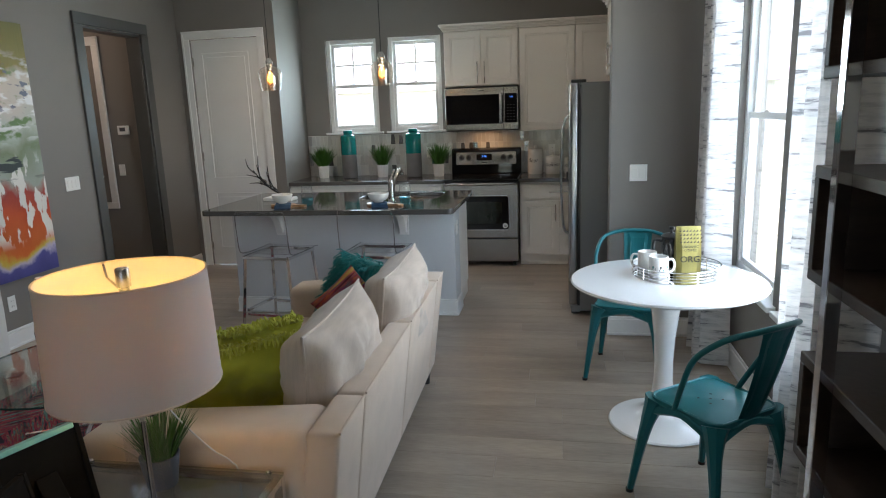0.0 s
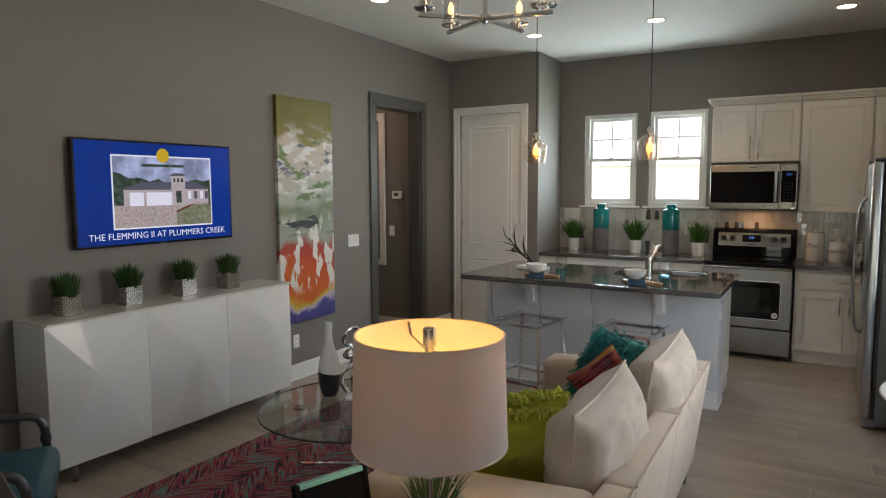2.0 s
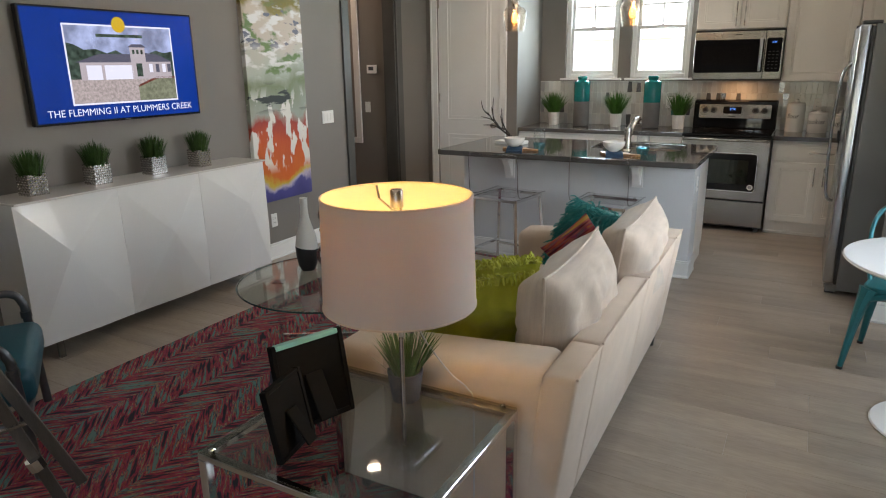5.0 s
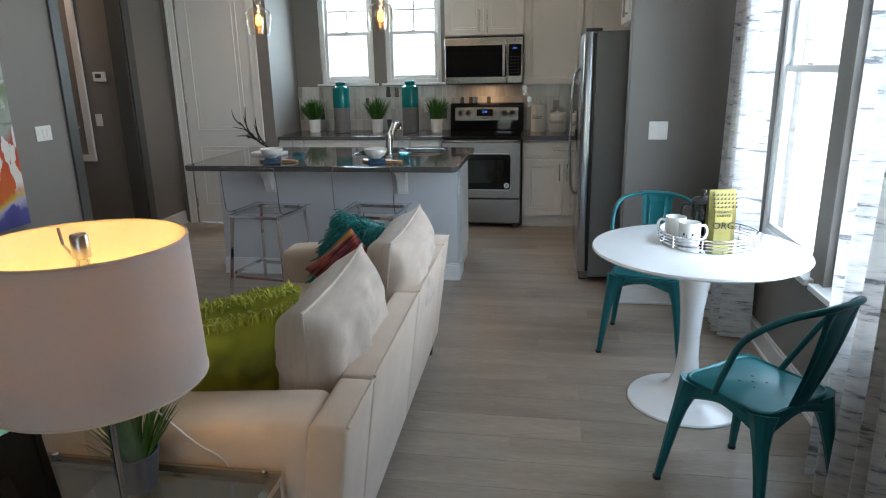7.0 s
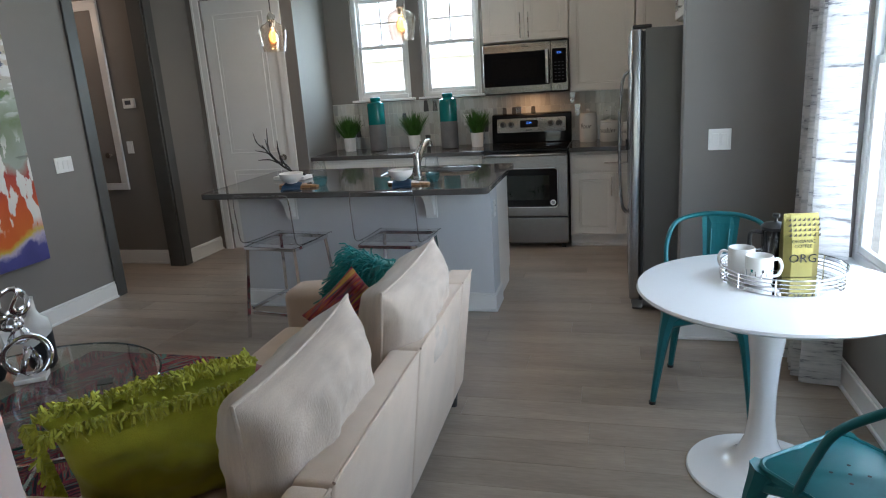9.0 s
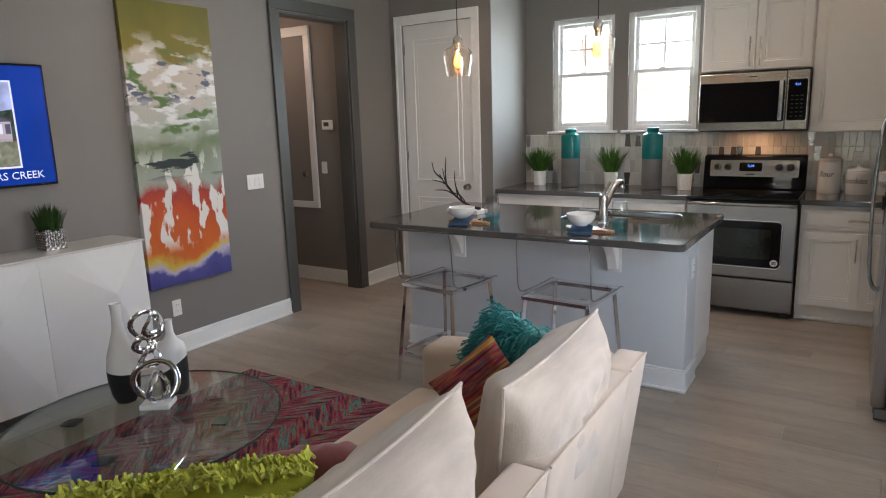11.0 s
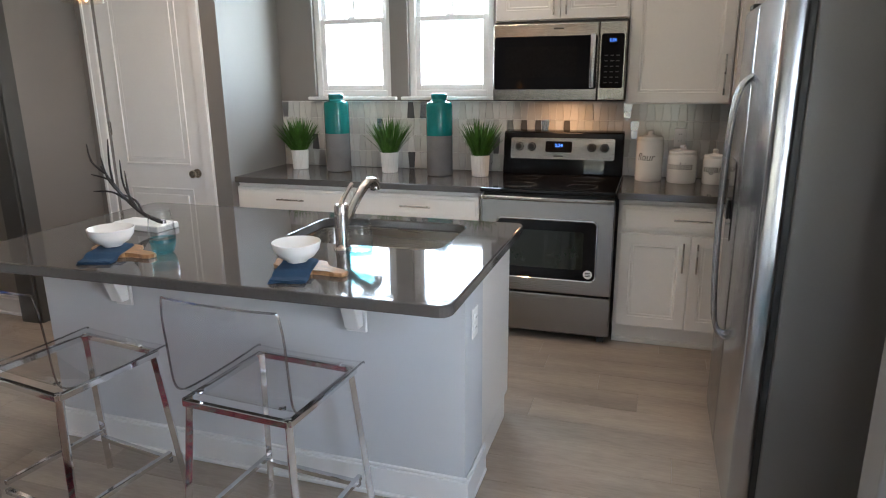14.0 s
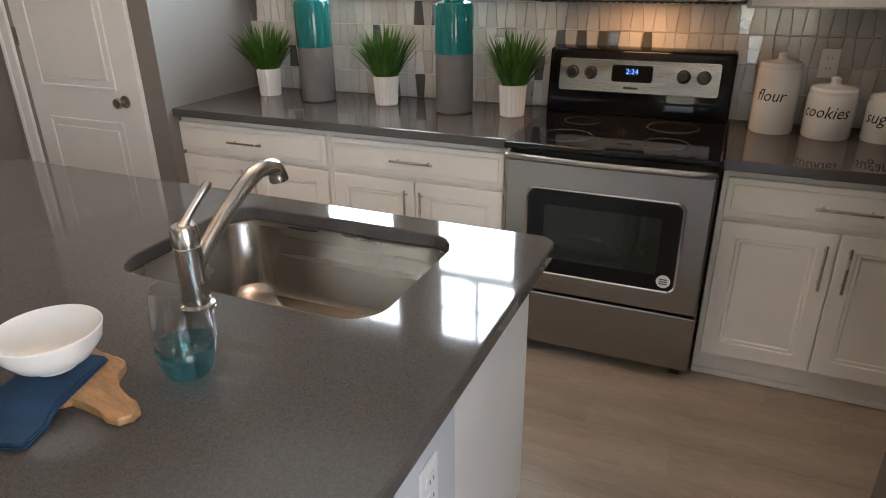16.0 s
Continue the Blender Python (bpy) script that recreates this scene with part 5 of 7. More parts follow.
pendant(-1.568, 6.020, 1.835)
pendant(-0.660, 5.995, 1.835)
# Builds the two known fittings and the five added ones alike.
for x, y in DOWNLIGHTS:
    d = thing("downlight", "round recessed ceiling downlight, lit", "ceiling light", pose(x, y, CZ), "recessed downlights")
    part("trim_ring", lathe([(0.062, -0.004), (0.068, -0.010), (0.088, -0.006), (0.092, 0.0)], 36), ceil_paint, d, "", True)
    part("lens", lathe([(0, -0.005), (0.063, -0.005)], 36), can_glow, d, "glowing lens")


# ---- dining corner ----
def cafe_chair(m):
    c = thing("dining_chair", "teal metal cafe armchair with a slotted back plate", "chair", m, "metal chairs at the round table")
    zs = 0.455
    bm = slab(outline(0.36, 0.35, 0.055, 5), zs - 0.022, zs, bevel=0.008)
    part("seat", bm, teal_metal, c, "", True)
    part("seat_rim", tube([(x, y, zs - 0.002) for x, y in outline(0.352, 0.342, 0.052, 5)], 0.0075, 6, closed=True), teal_metal, c, "", True)
    for x, y in ((0, 0), (-0.035, 0.03), (0.035, 0.03), (-0.035, -0.03), (0.035, -0.03)):
        part("drain_hole", lathe([(0, zs + 0.0008), (0.0055, zs + 0.0008)], 10, m=pose(x, y + 0.01, 0)), ink, c)
    for sx in (-1, 1):
        for sy in (-1, 1):
            pts = bend(((sx * 0.150, sy * 0.145, zs - 0.015), (sx * 0.172, sy * 0.165, zs - 0.10), (sx * 0.190, sy * 0.190, 0.22), (sx * 0.215, sy * 0.222, 0.0)), 4)
            part("leg", tube(pts, [0.052, 0.046, 0.040, 0.035, 0.031, 0.027, 0.025, 0.023, 0.021, 0.019, 0.017, 0.015, 0.013], 8), teal_metal, c, "", True)
            part("rubber_foot", lathe([(0, 0), (0.016, 0), (0.017, 0.014), (0, 0.016)], 12, m=pose(sx * 0.215, sy * 0.222, 0)), black_plastic, c)
    for q in (((-0.15, 0.165), (0.15, 0.165)), ((-0.15, -0.165), (0.15, -0.165)), ((-0.170, -0.145), (-0.170, 0.145)), ((0.170, -0.145), (0.170, 0.145))):
        a, b = Vector((*q[0], zs - 0.03)), Vector((*q[1], zs - 0.03))
        mid = (a + b) / 2 + Vector((0, 0, 0.012))
        part("apron", tube(bend((a - Vector((0, 0, 0.03)), mid, b - Vector((0, 0, 0.03))), 4), 0.018, 6, flat=1.2), teal_metal, c, "", True)
    hoop = bend(((-0.175, 0.03, zs - 0.01), (-0.205, -0.03, zs + 0.12), (-0.225, -0.10, zs + 0.25), (-0.200, -0.20, zs + 0.345), (-0.10, -0.262, zs + 0.378), (0, -0.275, zs + 0.384),
                 (0.10, -0.262, zs + 0.378), (0.200, -0.20, zs + 0.345), (0.225, -0.10, zs + 0.25), (0.205, -0.03, zs + 0.12), (0.175, 0.03, zs - 0.01)), 5)
    part("arm_hoop", tube(hoop, 0.0115, 9), teal_metal, c, "bent tube arms and top rail", True)
    bm = bmesh.new()
    rows = []
    for k in range(9):
        t = k / 8
        hw = 0.060 + 0.028 * t
        y = -0.165 - 0.105 * t - 0.01 * math.sin(t * 3)
        z = zs - 0.01 + 0.395 * t
        row = []
        for j in range(9):
            u = -1 + j / 4
            emb = 0.006 if (abs(u) < 0.6 and 0.2 < t < 0.9) else 0.0
            row.append(bm.verts.new((u * hw, y - 0.012 * (1 - u * u) + emb, z)))
        rows.append(row)
    for a, b in zip(rows, rows[1:]):
        for j in range(8):
            bm.faces.new((a[j], a[j + 1], b[j + 1], b[j]))
    bmesh.ops.solidify(bm, geom=list(bm.faces), thickness=0.003)
    bp = part("back_plate", bm, teal_metal, c, "pressed steel back plate")
    for u in (-0.035, 0.035):
        part("rib", tube(((u, -0.195, zs + 0.09), (u * 1.2, -0.258, zs + 0.31)), 0.004, 6), teal_metal, bp)
    return c


ch = cafe_chair(pose(1.080, 4.997, 0, 0, 0, 165))
tagged(copy_thing(ch, pose(1.265, 3.620, 0, 0, 0, 37)), "teal metal cafe armchair turned out from the table")

TX, TY = 1.185, 4.325
t = thing("dining_table", "round white tulip table with a pedestal foot", "table", pose(TX, TY, 0))
part("tabletop", lathe([(0, 0.768), (0.442, 0.768), (0.462, 0.764), (0.467, 0.756), (0.460, 0.748), (0.41, 0.734), (0.10, 0.730), (0, 0.730)], 72), white_gloss, t, "", True)
part("pedestal", lathe([(0, 0.0), (0.262, 0.0), (0.268, 0.006), (0.262, 0.014), (0.20, 0.026), (0.13, 0.048), (0.085, 0.085), (0.058, 0.15), (0.047, 0.24), (0.046, 0.34), (0.052, 0.47), (0.068, 0.60), (0.095, 0.70), (0.115, 0.731), (0, 0.731)], 56), white_gloss, t, "", True)

TZ = 0.7685
tr = thing("wire_tray", "round chrome wire tray with a mirrored base", "tray", pose(1.240, 4.400, TZ))
part("base", lathe([(0, 0), (0.208, 0), (0.210, 0.004), (0, 0.006)], 48), chrome, tr, "mirrored base", True)
for z in (0.018, 0.032, 0.046, 0.060):
    part("wire_ring", tube([(0.213 * math.cos(2 * math.pi * k / 48), 0.213 * math.sin(2 * math.pi * k / 48), z) for k in range(48)], 0.0022 if z < 0.05 else 0.003, 6, closed=True), chrome, tr)
for k in range(10):
    a = 2 * math.pi * k / 10
    part("post", tube(((0.213 * math.cos(a), 0.213 * math.sin(a), 0.002), (0.213 * math.cos(a), 0.213 * math.sin(a), 0.061)), 0.0026, 6), chrome, tr)


def mug(x, y, rz):
    g = thing("mug", "white mug printed with small animal shapes", "mug", pose(x, y, TZ + 0.0065, 0, 0, rz), "mugs on the tray")
    part("cup", lathe([(0, 0), (0.040, 0), (0.045, 0.004), (0.047, 0.012), (0.047, 0.104), (0.0455, 0.106), (0.0435, 0.103), (0.0435, 0.012), (0, 0.008)], 32), white_ceramic, g, "", True)
    part("handle", tube(bend(((0.045, 0, 0.086), (0.068, 0, 0.088), (0.080, 0, 0.060), (0.069, 0, 0.029), (0.045, 0, 0.025)), 5), 0.0058, 8), white_ceramic, g, "", True)
    for a0, col in ((-1.9, ink), (-2.7, teal_glaze), (-1.1, teal_glaze)):
        bm = bmesh.new()
        for u0, u1, z0, z1 in ((-0.30, 0.22, 0.046, 0.056), (0.16, 0.34, 0.052, 0.063), (-0.28, -0.22, 0.038, 0.047), (0.10, 0.16, 0.038, 0.047)):
            bm.faces.new([bm.verts.new((0.0474 * math.cos(a0 + u), 0.0474 * math.sin(a0 + u), z)) for u, z in ((u0, z0), (u1, z0), (u1, z1), (u0, z1))])
        part("printed_shape", bm, col, g)


mug(1.145, 4.330, 10)
mug(1.105, 4.445, 170)
fp = thing("french_press", "black-framed glass french press", "coffee press", pose(1.230, 4.500, TZ + 0.0065))
part("beaker", lathe([(0, 0.012), (0.045, 0.012), (0.047, 0.02), (0.047, 0.165), (0.045, 0.165), (0.045, 0.02), (0, 0.016)], 30), mat("coffee-dark glass", (0.012, 0.010, 0.009), 0.08, var=0.1), fp, "dark glass beaker", True)
for k in range(4):
    a = 0.6 + k * math.pi / 2
    part("frame_strip", tube(((0.049 * math.cos(a), 0.049 * math.sin(a), 0.0), (0.049 * math.cos(a), 0.049 * math.sin(a), 0.16)), 0.004, 6), black_plastic, fp)
part("lid", lathe([(0.050, 0.163), (0.052, 0.175), (0.040, 0.186), (0.010, 0.190), (0.006, 0.194), (0.005, 0.205), (0.013, 0.210), (0.013, 0.222), (0, 0.226)], 28), black_plastic, fp, "", True)
part("handle", tube(bend(((-0.048, 0, 0.15), (-0.085, 0, 0.15), (-0.088, 0, 0.09), (-0.075, 0, 0.04), (-0.048, 0, 0.03)), 5), 0.008, 8), black_plastic, fp, "", True)
bag = thing("coffee_bag", "gold coffee pouch with black lettering", "coffee bag", pose(1.300, 4.445, TZ + 0.0065, 0, 0, 8))
bm = bmesh.new()
rows = []
for k in range(9):
    z = 0.235 * k / 8
    d = 0.034 * (1 - max(0, (k - 3) / 5) ** 1.5) + 0.003
    rows.append([bm.verts.new((x * 0.062 * (1 - 0.03 * (k == 8)), y * d, z)) for x, y in ((-1, -0.6), (-0.6, -1), (0.6, -1), (1, -0.6), (1, 0.6), (0.6, 1), (-0.6, 1), (-1, 0.6))])
for a, b in zip(rows, rows[1:]):
    for j in range(8):
        bm.faces.new((a[j], a[(j + 1) % 8], b[(j + 1) % 8], b[j]))
bm.faces.new(rows[-1]), bm.faces.new(rows[0][::-1])
bmesh.ops.recalc_face_normals(bm, faces=bm.faces)
part("pouch", bm, gold_bag, bag)
for r in range(4):
    for k in range(7):
        bm = bmesh.new()
        x, z = -0.050 + 0.0165 * k, 0.155 + 0.018 * r
        y = -0.0385 * (1 - max(0, (z / 0.235 * 8 - 3) / 5) ** 1.5) - 0.0052
        bm.faces.new([bm.verts.new(p) for p in ((x, y, z), (x + 0.011, y, z), (x + 0.011, y + 0.0005, z + 0.012))])
        part("printed_triangle", bm, dark_wood, bag)
lettering("ORG.", 0.046, ink, bag, pose(0.006, -0.0405, 0.072, 90), "bold black lettering")
lettering("ORGANIC\nCOFFEE", 0.018, ink, bag, pose(0.0, -0.0385, 0.128, 88), "small black lettering")


def curtain(y0, y1, x, amp, seed, label):
    """A pleated panel from rod to floor along the window wall."""
    rnd = random.Random(seed)
    cu = thing("curtain", label, "curtain", pose(x, y0, 0), "curtains at the tall windows")
    bm = bmesh.new()
    n, rowsn = 72, 14
    ph = [rnd.uniform(0, 6.28) for _ in range(4)]
    rows = []
    for r in range(rowsn + 1):
        z = 0.012 + (2.68 - 0.012) * r / rowsn
        f = 1 - r / rowsn
        row = []
        for k in range(n + 1):
            u = k / n
            a = amp * (0.72 + 0.28 * f) * math.sin(2 * math.pi * 4.5 * u + ph[0] + 0.25 * math.sin(3 * u * 6.28 + ph[1])) + 0.012 * math.sin(5 * f + 9 * u + ph[2]) * f
            row.append(bm.verts.new((a, (y1 - y0) * (u + 0.012 * math.sin(9 * u + 2.3 * f + ph[3])), z)))
        rows.append(row)
    for a, b in zip(rows, rows[1:]):
        for k in range(n):
            bm.faces.new((a[k], a[k + 1], b[k + 1], b[k]))
    part("drape", bm, curtain_mat, cu, "", True)
    for k in range(5):
        y = (y1 - y0) * (k + 0.5) / 5
        part("ring", tube([(0.03 * math.cos(a * math.pi / 8), y, 2.70 + 0.03 * math.sin(a * math.pi / 8)) for a in range(16)], 0.004, 6, closed=True), nickel, cu)


curtain(5.09, 5.43, 1.595, 0.088, 3, "white pleated curtain with grey bark-like marks")
curtain(3.22, 3.74, 1.595, 0.085, 8, "white pleated curtain with grey marks behind the shelf")
rod = thing("curtain_rod", "brushed nickel curtain rod above the windows", "curtain rod", pose(1.600, 2.95, 2.705))
part("bar", tube(((0, 0, 0), (0, 2.62, 0)), 0.0125, 12), nickel, rod, "", True)
for y in (0.05, 1.43, 2.56):
    part("bracket", tube(((0, y, 0), (0.12, y, 0)), 0.008, 8), nickel, rod)

# ---- shelf unit beside the window ----
sh = thing("etagere", "espresso wood shelf unit with polished steel posts", "shelf", pose(1.24, 1.84, 0))
W_, D_ = 0.92, 0.36
for x in (0.012, D_ - 0.012):
    for y in (0.20, W_ - 0.20):
        part("post", B((x - 0.016, x + 0.016, y - 0.016, y + 0.016, 0, 2.12), bevel=0.002, seg=1), chrome, sh, "polished steel post")
for k, (y0, y1, z0, z1) in enumerate(((0.0, W_, 0.10, 0.38), (0.05, W_ + 0.0, 0.71, 0.99), (0.0, W_, 1.18, 1.46), (0.05, W_, 1.66, 1.95))):
    for zz in (z0, z1 - 0.028):
        part("shelf_board", B((0.03, D_ - 0.03, y0, y1, zz, zz + 0.028), bevel=0.002, seg=1), dark_wood, sh)
    for yy in (y0, y1 - 0.028):
        part("side_panel", B((0.03, D_ - 0.03, yy, yy + 0.028, z0 + 0.028, z1 - 0.028), bevel=0.002, seg=1), dark_wood, sh)
    part("back_panel", B((D_ - 0.04, D_ - 0.03, y0 + 0.028, y1 - 0.028, z0 + 0.028, z1 - 0.028)), dark_wood, sh)
part("top_shelf", B((0.0, D_, 0.0, W_, 2.10, 2.13), bevel=0.003, seg=1), dark_wood, sh)
rnd = random.Random(12)
for k in range(6):
    th_ = rnd.uniform(0.018, 0.034)
    b = thing("book", "upright cream-bound book on the dark shelf", "book", pose(1.30, 2.14 + 0.042 * k, 0.128), "books on the shelf")
    part("cover", B((0.0, 0.16, 0.0, 0.003, 0.0, 0.20 + 0.004 * (k % 3)), (0.0, 0.16, th_ - 0.003, th_, 0.0, 0.20 + 0.004 * (k % 3)), (0.0, 0.004, 0.003, th_ - 0.003, 0.0, 0.20 + 0.004 * (k % 3))), paper if k % 2 else cement, b)
    part("pages", B((0.006, 0.156, 0.003, th_ - 0.003, 0.004, 0.195)), paper, b)

# ---- sofa ----
so = thing("sofa", "cream upholstered two-seat sofa seen from behind", "sofa", pose(0.0745, 0, 0, 0, 0, 1.13))


def sheared(boxes, bevel, lean):
    """Rounded boxes whose tops lean out by lean metres per metre of height."""
    bm = B(*boxes, bevel=bevel, seg=3)
    for v in bm.verts:
        v.co.x += lean * (v.co.z - 0.70)
    return bm


for y0, y1 in ((2.75, 3.04), (3.043, 3.812), (3.815, 4.54), (4.543, 4.765)):
    part("back_panel", sheared(((-0.105, 0.005, y0, y1, 0.10, 0.69),), 0.018, 0.13), linen, so, "", True)
    part("piping", tube([(0.000, y0 + 0.01, 0.687), (0.000, y1 - 0.01, 0.687)], 0.005, 6), linen, so)
for y0, y1 in ((2.748, 3.0), (4.56, 4.77)):
    bm = B((-0.90, -0.10, y0, y1, 0.10, 0.635), bevel=0.05, seg=4)
    for v in bm.verts:
        if v.co.z > 0.4:
            v.co.z += 0.055 * max(0, (v.co.x + 0.55) / 0.45)
    part("arm", bm, linen, so, "", True)
part("seat_deck", B((-0.86, -0.12, 3.0, 4.56, 0.10, 0.33), bevel=0.02), linen, so, "", True)
for y0, y1 in ((3.005, 3.778), (3.782, 4.555)):
    bm = B((-0.90, -0.16, y0, y1, 0.33, 0.47), bevel=0.045, seg=4)
    part("seat_cushion", bm, linen, so, "", True)
for x in (-0.84, -0.115):
    for y in (2.86, 4.70):
        part("leg", lathe([(0, 0), (0.018, 0), (0.026, 0.10), (0, 0.10)], 12, m=pose(x, y, 0)), black_matte, so, "short black leg")


def pillow(name, label, m, w, h, t, material, piping=None, ears=0.10, seed=1, group=""):
    """A stuffed cushion in the local x-z plane, t thick along y."""
    p = thing(name, label, "cushion", m, group)
    bm = bmesh.new()
    n = 30
    noise.seed_set(seed)
    top, bot = {}, {}
    for i in range(n + 1):
        for j in range(n + 1):
            u, v = -1 + 2 * i / n, -1 + 2 * j / n
            x = u * w / 2 * (1 - ears * (1 - v * v) * abs(u) ** 3)
            z = v * h / 2 * (1 - ears * (1 - u * u) * abs(v) ** 3)
            e = max(0.0, (1 - u ** 4) * (1 - v ** 4)) ** 0.66
            wr = 0.036 * noise.noise(Vector((x * 7, z * 7, seed))) + 0.018 * noise.noise(Vector((x * 19, z * 19, seed + 5)))
            top[i, j] = bm.verts.new((x, -t / 2 * e + wr * e, z))
            if 0 < i < n and 0 < j < n:
                bot[i, j] = bm.verts.new((x, t / 2 * e + wr * e, z))
            else:
                bot[i, j] = top[i, j]
    for i in range(n):
        for j in range(n):
            bm.faces.new((top[i, j], top[i + 1, j], top[i + 1, j + 1], top[i, j + 1]))
            bm.faces.new((bot[i, j], bot[i, j + 1], bot[i + 1, j + 1], bot[i + 1, j]))
    rim = [top[i, 0].co.copy() for i in range(n)] + [top[n, j].co.copy() for j in range(n)] + [top[n - i, n].co.copy() for i in range(n)] + [top[0, n - j].co.copy() for j in range(n)]
    bmesh.ops.recalc_face_normals(bm, faces=bm.faces)
    part("cover", bm, material, p, "", True)
    if piping:
        part("piping", tube(rim, 0.0055, 6, closed=True), piping, p, "corded edge")
    return p, rim


# local x runs along the sofa, y towards the seat front
for x, y, z, rz, lean, label, seed in ((-0.205, 3.36, 0.655, 93, 3, "oatmeal back cushion with a corded edge", 34),
                                      (-0.150, 4.14, 0.655, 92, 8, "oatmeal back cushion beside the teal pillow", 42)):
    pillow("back_cushion", label, pose(x, y, z, 0, 0, rz) @ pose(0, 0, 0, lean), 0.76, 0.50, 0.27, linen_cushion, linen_cushion, 0.09, seed, "back cushions")


def fringe_mesh(paths, length, n, r, seed, fall=0.6):
    rnd = random.Random(seed)
    bm = bmesh.new()
    for a, b, out in paths:
        for _ in range(n):
            s = Vector(a).lerp(Vector(b), rnd.random())
            d = (Vector(out) + Vector((rnd.uniform(-0.5, 0.5), rnd.uniform(-0.5, 0.5), rnd.uniform(-0.5, 0.5)))).normalized()
            L = length * rnd.uniform(0.6, 1.1)
            mid = s + d * L * 0.5
            tube((s, mid, s + d * L * 0.75 + Vector((rnd.uniform(-0.2, 0.2) * L, rnd.uniform(-0.2, 0.2) * L, -L * fall * rnd.random()))), [r, r, r * 0.8], 4, bm, cap=False)
    return bm


def shag(n, w, h, t, length, r, seed, zlo=-1.0, wild=0.35):
    """Limp yarn ends sewn all over a cushion, hanging down its faces."""
    rnd = random.Random(seed)
    bm = bmesh.new()
    for _ in range(n):
        u, v, side = rnd.uniform(-0.97, 0.97), rnd.uniform(zlo, 0.98), rnd.choice((-1, 1))
        e = max(0.0, (1 - u ** 4) * (1 - v ** 4)) ** 0.55
        s = Vector((u * w / 2 * 0.97, side * t / 2 * e, v * h / 2 * 0.97))
        L = length * rnd.uniform(0.6, 1.15)
        d = Vector((u * 0.5 + rnd.uniform(-wild, wild), side * rnd.uniform(0.15, 0.6), rnd.uniform(-1.0, 0.15) + 0.5 * max(0, v - 0.6)))
        d.normalize()
        tip = s + d * L + Vector((rnd.uniform(-wild, wild) * L * 0.6, side * 0.05 * L, -0.30 * L))
        tube((s - Vector((0, side * 0.004, 0)), s + d * L * 0.5 + Vector((0, side * 0.006, 0.004)), tip), [r, r, r * 0.7], 4, bm, cap=False)
    return bm


g, rim = pillow("throw_pillow", "lime green pillow with tufted fringe", pose(-0.535, 3.195, 0.655, 0, 0, 38) @ pose(0, 0, 0, 20, -3, 0), 0.52, 0.42, 0.20, lime, None, 0.10, 5, "scatter pillows")
part("fringe", fringe_mesh((((-0.27, 0, 0.205), (0.25, 0, 0.205), (0, 0.1, 0.8)), ((-0.26, 0.03, 0.185), (0.24, 0.04, 0.19), (0, 0.5, 0.6)), ((-0.26, -0.03, 0.185), (0.24, -0.04, 0.19), (0, -0.6, 0.5)), ((-0.27, 0, -0.19), (-0.27, 0, 0.20), (-0.9, 0, 0))), 0.048, 230, 0.0048, 2, 0.9), lime_fringe, g, "shaggy lime fringe", True)["kind"] = "stuff"
g, rim = pillow("throw_pillow", "teal pillow with looped wool fringe", pose(-0.430, 4.480, 0.622, 0, 0, -26) @ pose(0, 0, 0, -26, 6, 0), 0.48, 0.42, 0.16, teal_cloth, None, 0.08, 7, "scatter pillows")
part("fringe", shag(2000, 0.48, 0.42, 0.16, 0.055, 0.0034, 3), teal_cloth, g, "shaggy teal wool fringe", True)["kind"] = "stuff"
g, rim = pillow("throw_pillow", "red striped kilim pillow leaning on the sofa arm", pose(-0.440, 4.27, 0.625, 0, 0, 2) @ pose(0, 0, 0, -16, 48, 0), 0.30, 0.30, 0.11, kilim, None, 0.08, 11, "scatter pillows")
g, rim = pillow("throw_pillow", "small dusty rose velvet pillow", pose(-0.66, 3.72, 0.55, 0, 0, 20) @ pose(0, 0, 0, 55, 0, 0), 0.34, 0.30, 0.12, rose_cloth, None, 0.08, 13, "scatter pillows")

# ---- rug and coffee table ----
rug = thing("rug", "multicoloured chevron rag rug", "rug", pose(-1.43, 3.575, 0))
bm = bmesh.new()
gv = bmesh.ops.create_grid(bm, x_segments=60, y_segments=74, size=0.5)["verts"]
for v in gv:
    v.co = Vector((v.co.x * 2.44, v.co.y * 3.05, 0.010 + 0.002 * noise.noise(Vector((v.co.x * 30, v.co.y * 30, 1)))))
bmesh.ops.solidify(bm, geom=list(bm.faces), thickness=0.008)
part("rug_surface", bm, rug_mat, rug, "", True)
ct = thing("coffee_table", "round glass coffee table on clear acrylic legs", "coffee table", pose(-1.68, 3.77, 0.011))
part("glass_top", lathe([(0, 0.430), (0.508, 0.430), (0.512, 0.434), (0.508, 0.440), (0, 0.440)], 80), table_glass, ct, "round clear glass top", True)
part("edge", tube([(0.512 * math.cos(2 * math.pi * k / 80), 0.512 * math.sin(2 * math.pi * k / 80), 0.435) for k in range(80)], 0.0045, 5, closed=True), mat("dark glass edge", (0.02, 0.05, 0.045), 0.1), ct, "dark green glass edge")
for k in range(4):
    a = radians(30 + 90 * k)
    lg = part("leg", B((-0.012, 0.012, -0.05, 0.05, 0.0, 0.424), bevel=0.002, seg=1), acrylic, ct, "clear acrylic leg")
    lg.matrix_basis = pose(0.30 * math.cos(a), 0.30 * math.sin(a), 0, 0, 0, math.degrees(a))
    part("pad", B((-0.03, 0.03, -0.03, 0.03, 0.424, 0.430)), black_plastic, ct, "dark square pad").matrix_basis = pose(0.30 * math.cos(a), 0.30 * math.sin(a), 0, 0, 0, math.degrees(a))
